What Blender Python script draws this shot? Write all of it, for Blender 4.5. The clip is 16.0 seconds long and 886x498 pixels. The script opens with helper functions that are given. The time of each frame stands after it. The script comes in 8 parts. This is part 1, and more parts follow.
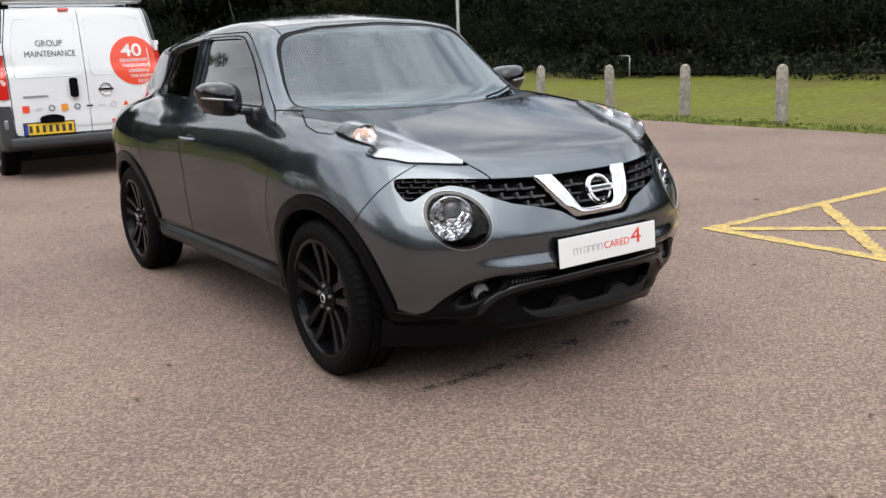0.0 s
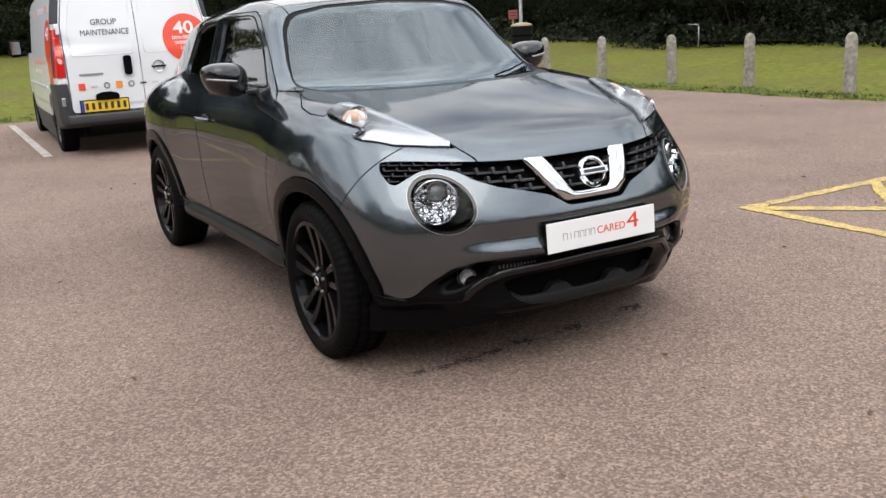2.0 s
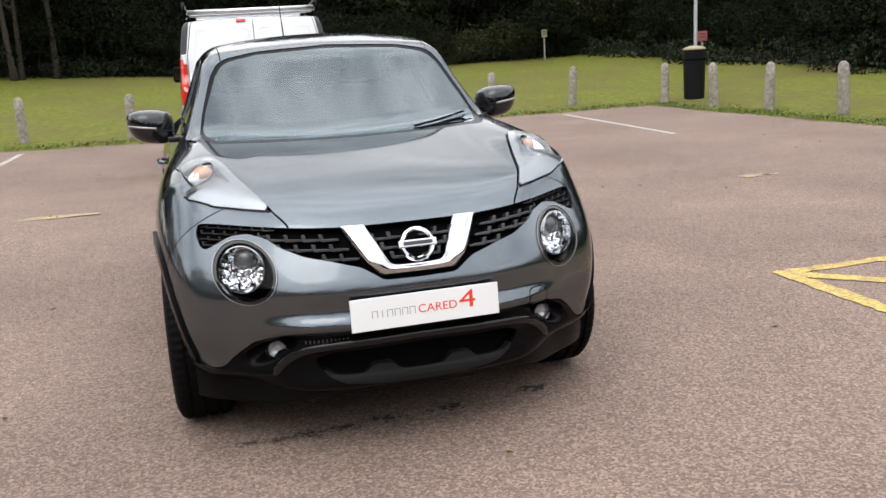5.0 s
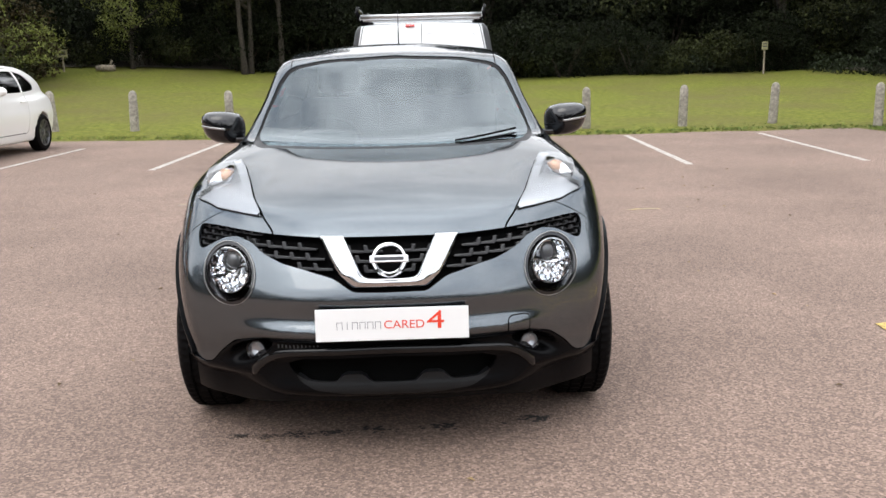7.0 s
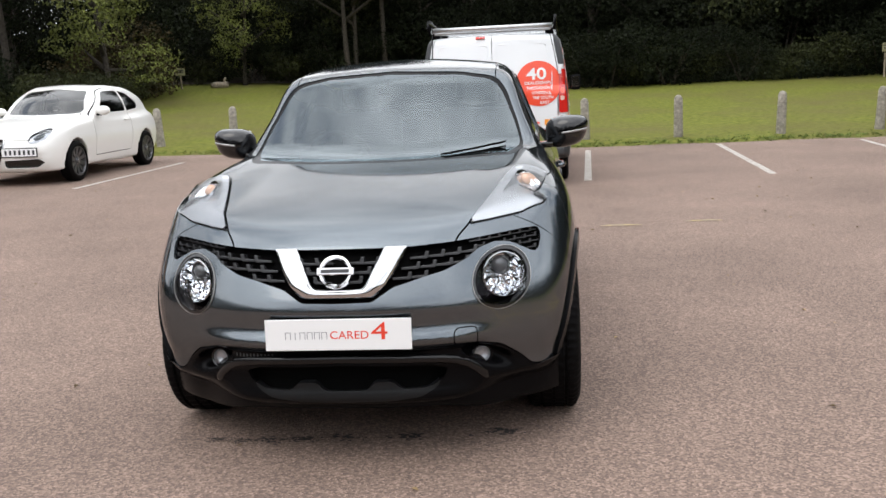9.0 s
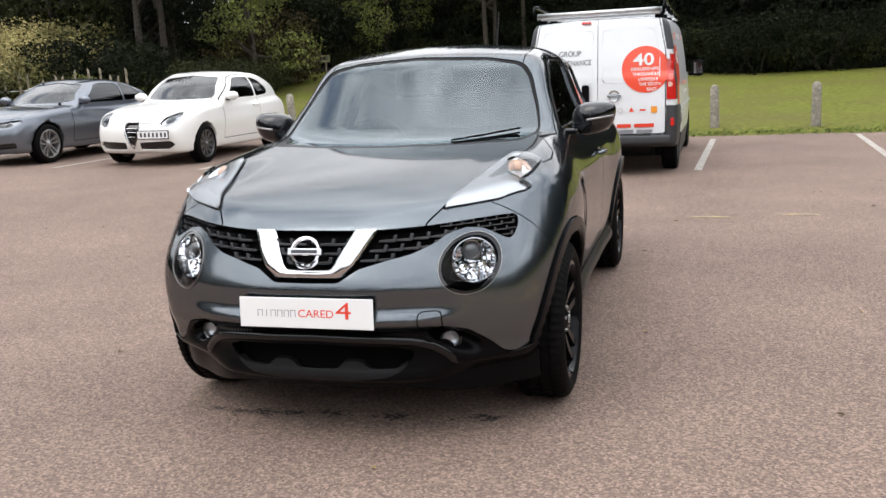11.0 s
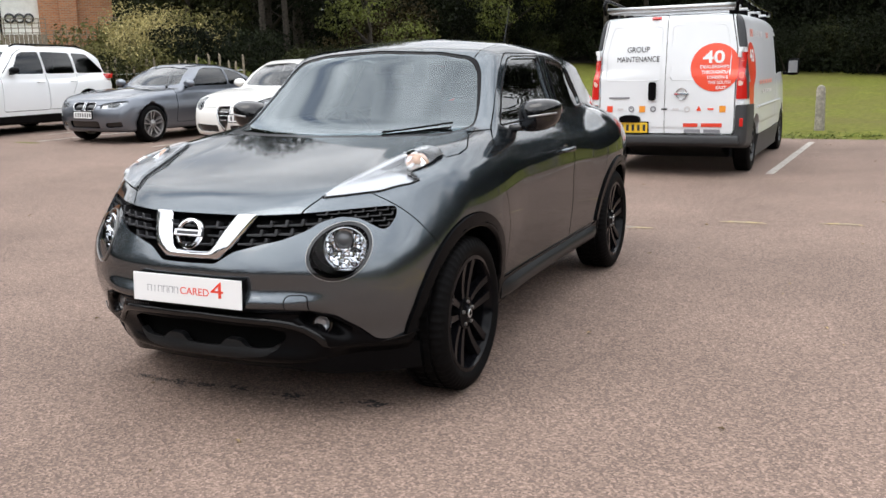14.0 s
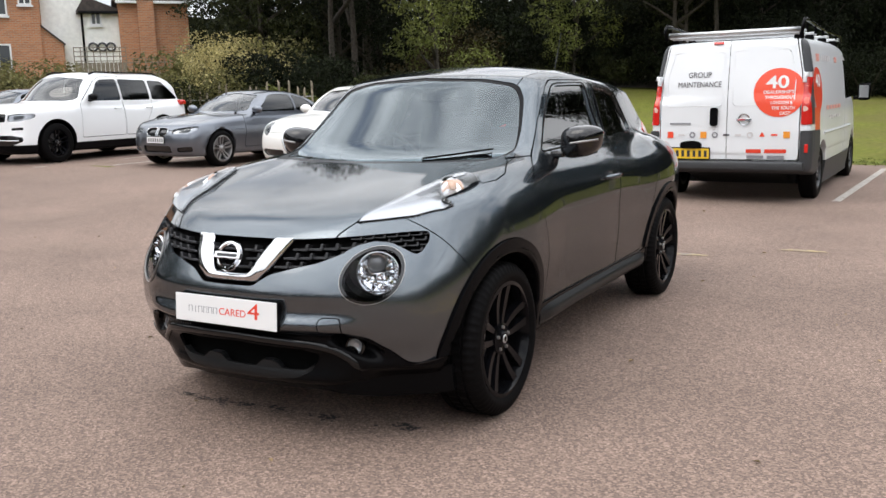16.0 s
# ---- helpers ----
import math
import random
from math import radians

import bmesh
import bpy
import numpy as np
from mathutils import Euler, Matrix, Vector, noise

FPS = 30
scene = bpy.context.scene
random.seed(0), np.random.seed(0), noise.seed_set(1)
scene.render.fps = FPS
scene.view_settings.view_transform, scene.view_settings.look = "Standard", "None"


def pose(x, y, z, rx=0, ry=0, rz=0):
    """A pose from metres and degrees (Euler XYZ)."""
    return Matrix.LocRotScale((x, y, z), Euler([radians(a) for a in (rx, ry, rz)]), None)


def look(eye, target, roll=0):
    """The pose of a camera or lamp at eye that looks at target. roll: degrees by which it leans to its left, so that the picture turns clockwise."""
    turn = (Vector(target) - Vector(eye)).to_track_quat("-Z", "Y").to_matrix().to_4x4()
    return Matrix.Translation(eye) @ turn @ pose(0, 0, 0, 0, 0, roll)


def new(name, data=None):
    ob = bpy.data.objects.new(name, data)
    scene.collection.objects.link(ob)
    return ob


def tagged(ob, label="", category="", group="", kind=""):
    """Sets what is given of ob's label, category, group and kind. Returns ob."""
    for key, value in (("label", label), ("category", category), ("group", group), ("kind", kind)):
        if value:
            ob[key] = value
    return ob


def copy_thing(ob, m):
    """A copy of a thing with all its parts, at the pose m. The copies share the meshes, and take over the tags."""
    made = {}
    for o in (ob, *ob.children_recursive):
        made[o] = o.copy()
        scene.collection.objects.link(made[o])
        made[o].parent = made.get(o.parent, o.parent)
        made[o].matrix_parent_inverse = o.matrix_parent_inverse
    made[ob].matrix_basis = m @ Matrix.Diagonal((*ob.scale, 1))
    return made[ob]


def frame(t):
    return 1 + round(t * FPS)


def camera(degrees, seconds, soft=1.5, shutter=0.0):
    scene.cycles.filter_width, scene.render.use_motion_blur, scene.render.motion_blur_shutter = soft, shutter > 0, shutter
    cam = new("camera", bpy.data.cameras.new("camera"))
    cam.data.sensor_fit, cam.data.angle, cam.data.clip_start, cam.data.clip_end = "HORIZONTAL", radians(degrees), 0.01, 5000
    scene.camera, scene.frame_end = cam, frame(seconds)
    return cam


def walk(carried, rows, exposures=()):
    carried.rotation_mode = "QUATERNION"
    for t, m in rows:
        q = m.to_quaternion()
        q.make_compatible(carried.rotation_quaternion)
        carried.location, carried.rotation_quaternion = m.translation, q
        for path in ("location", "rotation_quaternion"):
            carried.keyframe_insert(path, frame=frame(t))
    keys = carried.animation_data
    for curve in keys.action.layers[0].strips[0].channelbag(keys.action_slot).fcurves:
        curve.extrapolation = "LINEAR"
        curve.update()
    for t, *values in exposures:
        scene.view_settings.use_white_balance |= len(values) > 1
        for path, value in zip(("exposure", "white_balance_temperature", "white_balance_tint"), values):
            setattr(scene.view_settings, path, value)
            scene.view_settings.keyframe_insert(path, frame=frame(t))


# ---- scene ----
# ---------------------------------------------------------------- camera
# the walk: seconds, eye, target, roll
ROWS = [
    (0, (-2.4219, -3.2064, 1.3250), (-1.3240, -1.5953, 0.8790), -2.357),
    (0.5, (-2.3943, -3.2147, 1.3281), (-1.3281, -1.5795, 0.8929), -2.486),
    (1, (-2.3377, -3.2238, 1.3268), (-1.3225, -1.5569, 0.8902), -2.516),
    (1.5, (-2.2381, -3.2611, 1.3321), (-1.2702, -1.5723, 0.8727), -2.796),
    (2, (-2.1104, -3.3295, 1.3421), (-1.1636, -1.6401, 0.8425), -3.194),
    (2.5, (-1.8934, -3.3862, 1.3462), (-0.9711, -1.6707, 0.8920), -3.177),
    (3, (-1.7032, -3.4257, 1.3761), (-0.8547, -1.6633, 0.9590), -3.287),
    (3.5, (-1.4377, -3.5495, 1.3838), (-0.7148, -1.7360, 0.9495), -2.528),
    (4, (-1.2064, -3.5878, 1.3720), (-0.5744, -1.7441, 0.9235), -2.849),
    (4.5, (-0.9270, -3.5978, 1.3872), (-0.3617, -1.7371, 0.9202), -1.269),
    (4.7, (-0.8221, -3.6044, 1.3931), (-0.2731, -1.7322, 0.9536), -2.363),
    (6.8, (0.0522, -3.6273, 1.4004), (0.1547, -1.6745, 0.9809), -1.636),
    (7, (0.1307, -3.6903, 1.4052), (0.1663, -1.7323, 0.9991), -1.406),
    (7.5, (0.2851, -3.7072, 1.4074), (0.2637, -1.7528, 0.9834), -1.250),
    (8, (0.4070, -3.6740, 1.3849), (0.3403, -1.7205, 0.9611), -1.523),
    (8.5, (0.5600, -3.6538, 1.3980), (0.4349, -1.6989, 0.9948), -0.607),
    (9, (0.7260, -3.7177, 1.4072), (0.5004, -1.7662, 1.0322), -2.638),
    (9.2, (0.7972, -3.7336, 1.4003), (0.5319, -1.7859, 1.0312), -1.984),
    (11.3, (1.5033, -3.6123, 1.3750), (0.9002, -1.7479, 0.9748), -2.174),
    (11.5, (1.5987, -3.6485, 1.3852), (0.9695, -1.7947, 0.9760), -1.690),
    (12, (1.7306, -3.5750, 1.3630), (1.0755, -1.7309, 0.9507), -2.185),
    (12.5, (1.8691, -3.4782, 1.3507), (1.1686, -1.6432, 0.9739), -0.553),
    (13, (1.9867, -3.4267, 1.3620), (1.2183, -1.6224, 0.9694), -1.490),
    (13.5, (2.1676, -3.3922, 1.3619), (1.3452, -1.6111, 0.9731), -0.844),
    (14, (2.3016, -3.3590, 1.3566), (1.4675, -1.5852, 0.9592), -1.345),
    (14.5, (2.3541, -3.3355, 1.3575), (1.4882, -1.5763, 0.9631), -1.354),
    (15, (2.3970, -3.3327, 1.3573), (1.4811, -1.5997, 0.9602), -0.586),
    (15.5, (2.4172, -3.3054, 1.3663), (1.4469, -1.5994, 0.9819), -1.084),
    (16, (2.4362, -3.3201, 1.3611), (1.4624, -1.6066, 1.0216), -1.479),
]
EXPOSURES = [(0, 0.58), (3.5, 0.63), (4.5, 0.66), (7, 0.84), (8, 0.76), (9, 0.61), (11.5, 0.70), (12.5, 0.71), (16, 0.66)]
cam = camera(53.02, 16.0, soft=1.5)
walk(cam, [(t, look(eye, target, roll)) for t, eye, target, roll in ROWS], EXPOSURES)

# ---------------------------------------------------------------- sky and sun: bright broken cloud
SUN_ELEVATION, SUN_AZIMUTH = 56.0, 215.0
world = bpy.data.worlds.new("sky")
scene.world = world
world.use_nodes = True
wn, wl = world.node_tree.nodes, world.node_tree.links
wn.clear()
w_out = wn.new("ShaderNodeOutputWorld")
w_bg = wn.new("ShaderNodeBackground")
w_sky = wn.new("ShaderNodeTexSky")
w_sky.sky_type = "NISHITA"
w_sky.sun_disc = False
w_sky.sun_elevation = radians(SUN_ELEVATION)
w_sky.sun_rotation = radians(SUN_AZIMUTH)
w_sky.dust_density = 2.0
w_co = wn.new("ShaderNodeTexCoord")
w_map = wn.new("ShaderNodeMapping")
w_map.inputs["Scale"].default_value = (1.0, 1.0, 2.6)
w_noise = wn.new("ShaderNodeTexNoise")
w_noise.inputs["Scale"].default_value = 2.3
w_noise.inputs["Detail"].default_value = 7.0
w_noise.inputs["Roughness"].default_value = 0.55
w_noise.inputs["Distortion"].default_value = 0.4
w_ramp = wn.new("ShaderNodeValToRGB")
w_ramp.color_ramp.elements[0].position, w_ramp.color_ramp.elements[1].position = 0.24, 0.42
w_cloud = wn.new("ShaderNodeValToRGB")
w_cloud.color_ramp.elements[0].color = (7.6, 7.9, 8.4, 1)
w_cloud.color_ramp.elements[1].color = (15.0, 15.2, 15.6, 1)
w_cloud.color_ramp.elements[0].position, w_cloud.color_ramp.elements[1].position = 0.40, 0.72
w_mix = wn.new("ShaderNodeMixRGB")
wl.new(w_co.outputs["Generated"], w_map.inputs["Vector"])
wl.new(w_map.outputs["Vector"], w_noise.inputs["Vector"])
wl.new(w_noise.outputs["Fac"], w_ramp.inputs["Fac"])
wl.new(w_noise.outputs["Fac"], w_cloud.inputs["Fac"])
wl.new(w_ramp.outputs["Color"], w_mix.inputs["Fac"])
wl.new(w_sky.outputs["Color"], w_mix.inputs[1])
wl.new(w_cloud.outputs["Color"], w_mix.inputs[2])
# cloud is brighter overhead than near the horizon
w_up = wn.new("ShaderNodeSeparateXYZ")
w_grade = wn.new("ShaderNodeMapRange")
w_grade.inputs["To Min"].default_value, w_grade.inputs["To Max"].default_value = 0.68, 1.30
w_scale = wn.new("ShaderNodeVectorMath")
w_scale.operation = "SCALE"
wl.new(w_co.outputs["Generated"], w_up.inputs[0])
wl.new(w_up.outputs["Z"], w_grade.inputs["Value"])
wl.new(w_mix.outputs["Color"], w_scale.inputs[0])
wl.new(w_grade.outputs["Result"], w_scale.inputs["Scale"])
wl.new(w_scale.outputs[0], w_bg.inputs["Color"])
w_bg.inputs["Strength"].default_value = 0.127
wl.new(w_bg.outputs["Background"], w_out.inputs["Surface"])

sun = new("sun", bpy.data.lights.new("sun", "SUN"))
sun.data.energy = 0.6
sun.data.angle = radians(38)
sun.data.color = (1.0, 0.95, 0.88)
_a, _e = radians(SUN_AZIMUTH), radians(SUN_ELEVATION)
sun.matrix_world = look((0, 0, 0), (-math.sin(_a) * math.cos(_e), -math.cos(_a) * math.cos(_e), -math.sin(_e)))


# ---------------------------------------------------------------- materials
def mat(name, base, rough=0.5, metal=0.0, scale=0.0, vary=0.25, bump=0.0, bump_scale=None, coat=0.0,
        second=None, spot=None, spot_scale=3.0, spot_at=0.6, island=0.0, emit=None, spec=0.5):
    """A Principled material: base colour varied by fine and coarse noise, with optional second colour, relief and coat."""
    m = bpy.data.materials.new(name)
    m.use_nodes = True
    nt = m.node_tree
    n, l = nt.nodes, nt.links
    p = n["Principled BSDF"]
    p.inputs["Base Color"].default_value = (*base, 1)
    p.inputs["Roughness"].default_value = rough
    p.inputs["Metallic"].default_value = metal
    p.inputs["Specular IOR Level"].default_value = spec
    p.inputs["Coat Weight"].default_value = coat
    p.inputs["Coat Roughness"].default_value = 0.03
    if emit:
        p.inputs["Emission Color"].default_value = (*emit[0], 1)
        p.inputs["Emission Strength"].default_value = emit[1]
    if not scale:
        return m
    co = n.new("ShaderNodeTexCoord")
    fine = n.new("ShaderNodeTexNoise")
    fine.inputs["Scale"].default_value = scale
    fine.inputs["Detail"].default_value = 5
    l.new(co.outputs["Object"], fine.inputs["Vector"])
    mix = n.new("ShaderNodeMixRGB")
    lo = tuple(c * (1 - vary) for c in base)
    hi = second or tuple(min(1, c * (1 + vary)) for c in base)
    mix.inputs[1].default_value, mix.inputs[2].default_value = (*lo, 1), (*hi, 1)
    ramp = n.new("ShaderNodeMapRange")
    ramp.inputs["From Min"].default_value, ramp.inputs["From Max"].default_value = 0.3, 0.7
    l.new(fine.outputs["Fac"], ramp.inputs["Value"])
    l.new(ramp.outputs["Result"], mix.inputs["Fac"])
    colour = mix.outputs["Color"]
    if spot:
        big = n.new("ShaderNodeTexNoise")
        big.inputs["Scale"].default_value = spot_scale
        big.inputs["Detail"].default_value = 6
        big.inputs["Roughness"].default_value = 0.65
        l.new(co.outputs["Object"], big.inputs["Vector"])
        sr = n.new("ShaderNodeMapRange")
        sr.inputs["From Min"].default_value, sr.inputs["From Max"].default_value = spot_at - 0.15, spot_at + 0.15
        l.new(big.outputs["Fac"], sr.inputs["Value"])
        sm = n.new("ShaderNodeMixRGB")
        sm.inputs[2].default_value = (*spot, 1)
        l.new(sr.outputs["Result"], sm.inputs["Fac"])
        l.new(colour, sm.inputs[1])
        colour = sm.outputs["Color"]
    if island:
        geo = n.new("ShaderNodeNewGeometry")
        hs = n.new("ShaderNodeHueSaturation")
        val = n.new("ShaderNodeMapRange")
        val.inputs["To Min"].default_value, val.inputs["To Max"].default_value = 1 - island, 1 + island
        l.new(geo.outputs["Random Per Island"], val.inputs["Value"])
        l.new(val.outputs["Result"], hs.inputs["Value"])
        l.new(colour, hs.inputs["Color"])
        colour = hs.outputs["Color"]
    l.new(colour, p.inputs["Base Color"])
    if bump:
        bt = fine
        if bump_scale:
            bt = n.new("ShaderNodeTexNoise")
            bt.inputs["Scale"].default_value = bump_scale
            bt.inputs["Detail"].default_value = 3
            l.new(co.outputs["Object"], bt.inputs["Vector"])
        b = n.new("ShaderNodeBump")
        b.inputs["Strength"].default_value = bump
        b.inputs["Distance"].default_value = 0.02
        l.new(bt.outputs["Fac"], b.inputs["Height"])
        l.new(b.outputs["Normal"], p.inputs["Normal"])
    return m


def glass(name, tint, f0=1.5, rough=0.0, sheen=(1, 1, 1)):
    """A thin pane: tinted see-through, with gloss by Fresnel."""
    m = bpy.data.materials.new(name)
    m.use_nodes = True
    n, l = m.node_tree.nodes, m.node_tree.links
    n.clear()
    out, mix = n.new("ShaderNodeOutputMaterial"), n.new("ShaderNodeMixShader")
    tr, gl, fr = n.new("ShaderNodeBsdfTransparent"), n.new("ShaderNodeBsdfGlossy"), n.new("ShaderNodeFresnel")
    tr.inputs["Color"].default_value = (*tint, 1)
    gl.inputs["Roughness"].default_value = rough
    gl.inputs["Color"].default_value = (*sheen, 1)
    fr.inputs["IOR"].default_value = f0
    l.new(fr.outputs[0], mix.inputs["Fac"])
    l.new(tr.outputs[0], mix.inputs[1])
    l.new(gl.outputs[0], mix.inputs[2])
    l.new(mix.outputs[0], out.inputs["Surface"])
    return m


def paint(name, base, metal, rough, flake, coat, ior):
    """Car paint: a flaked base under a clear coat."""
    m = mat(name, base, rough, metal, scale=900, vary=flake, coat=coat)
    m.node_tree.nodes["Principled BSDF"].inputs["Coat IOR"].default_value = ior
    m.node_tree.nodes["Principled BSDF"].inputs["Specular Tint"].default_value = (0.12, 0.125, 0.13, 1)
    m.node_tree.nodes["Principled BSDF"].inputs["Coat Roughness"].default_value = 0.05
    return m


def tarmac_material():
    """Worn brownish asphalt: pale and dark chippings, coarse stains, rough relief."""
    m = mat("tarmac", (0.17, 0.145, 0.128), 0.9, spec=0.3)
    n, l = m.node_tree.nodes, m.node_tree.links
    p = n["Principled BSDF"]
    co = n.new("ShaderNodeTexCoord")
    chips = n.new("ShaderNodeTexVoronoi")
    chips.inputs["Scale"].default_value = 115
    chip_tone = n.new("ShaderNodeValToRGB")
    e = chip_tone.color_ramp.elements
    e[0].color, e[1].color = (0.116, 0.083, 0.067, 1), (0.308, 0.220, 0.177, 1)
    mid = e.new(0.62)
    mid.color = (0.195, 0.138, 0.112, 1)
    sep = n.new("ShaderNodeSeparateColor")
    fine = n.new("ShaderNodeTexNoise")
    fine.inputs["Scale"].default_value = 70
    fine.inputs["Detail"].default_value = 8
    fine.inputs["Roughness"].default_value = 0.8
    big = n.new("ShaderNodeTexNoise")
    big.inputs["Scale"].default_value = 0.55
    big.inputs["Detail"].default_value = 8
    big.inputs["Roughness"].default_value = 0.6
    for t in (chips, fine, big):
        l.new(co.outputs["Object"], t.inputs["Vector"])
    l.new(chips.outputs["Color"], sep.inputs["Color"])
    l.new(sep.outputs["Red"], chip_tone.inputs["Fac"])
    f_r = n.new("ShaderNodeMapRange")
    f_r.inputs["From Min"].default_value, f_r.inputs["From Max"].default_value = 0.3, 0.7
    f_r.inputs["To Min"].default_value, f_r.inputs["To Max"].default_value = 0.80, 1.20
    l.new(fine.outputs["Fac"], f_r.inputs["Value"])
    b_r = n.new("ShaderNodeMapRange")
    b_r.inputs["From Min"].default_value, b_r.inputs["From Max"].default_value = 0.3, 0.7
    b_r.inputs["To Min"].default_value, b_r.inputs["To Max"].default_value = 0.80, 1.18
    l.new(big.outputs["Fac"], b_r.inputs["Value"])
    mul = n.new("ShaderNodeMath")
    mul.operation = "MULTIPLY"
    l.new(f_r.outputs["Result"], mul.inputs[0])
    l.new(b_r.outputs["Result"], mul.inputs[1])
    mx = n.new("ShaderNodeVectorMath")
    mx.operation = "SCALE"
    l.new(chip_tone.outputs["Color"], mx.inputs[0])
    l.new(mul.outputs[0], mx.inputs["Scale"])
    l.new(mx.outputs[0], p.inputs["Base Color"])
    bump = n.new("ShaderNodeBump")
    bump.inputs["Strength"].default_value = 0.55
    bump.inputs["Distance"].default_value = 0.006
    l.new(chips.outputs["Distance"], bump.inputs["Height"])
    l.new(bump.outputs["Normal"], p.inputs["Normal"])
    return m


def brick_material():
    """Red brickwork in courses with pale mortar."""
    m = mat("brick", (0.36, 0.135, 0.065), 0.9, spec=0.2)
    n, l = m.node_tree.nodes, m.node_tree.links
    co = n.new("ShaderNodeTexCoord")
    mp = n.new("ShaderNodeMapping")
    mp.inputs["Rotation"].default_value = (radians(90), 0, 0)
    br = n.new("ShaderNodeTexBrick")
    br.inputs["Color1"].default_value = (0.52, 0.215, 0.10, 1)
    br.inputs["Color2"].default_value = (0.38, 0.15, 0.075, 1)
    br.inputs["Mortar"].default_value = (0.40, 0.30, 0.22, 1)
    br.inputs["Scale"].default_value = 1.0
    br.inputs["Mortar Size"].default_value = 0.012
    br.inputs["Brick Width"].default_value = 0.225
    br.inputs["Row Height"].default_value = 0.075
    l.new(co.outputs["Object"], mp.inputs["Vector"])
    l.new(mp.outputs["Vector"], br.inputs["Vector"])
    l.new(br.outputs["Color"], n["Principled BSDF"].inputs["Base Color"])
    return m


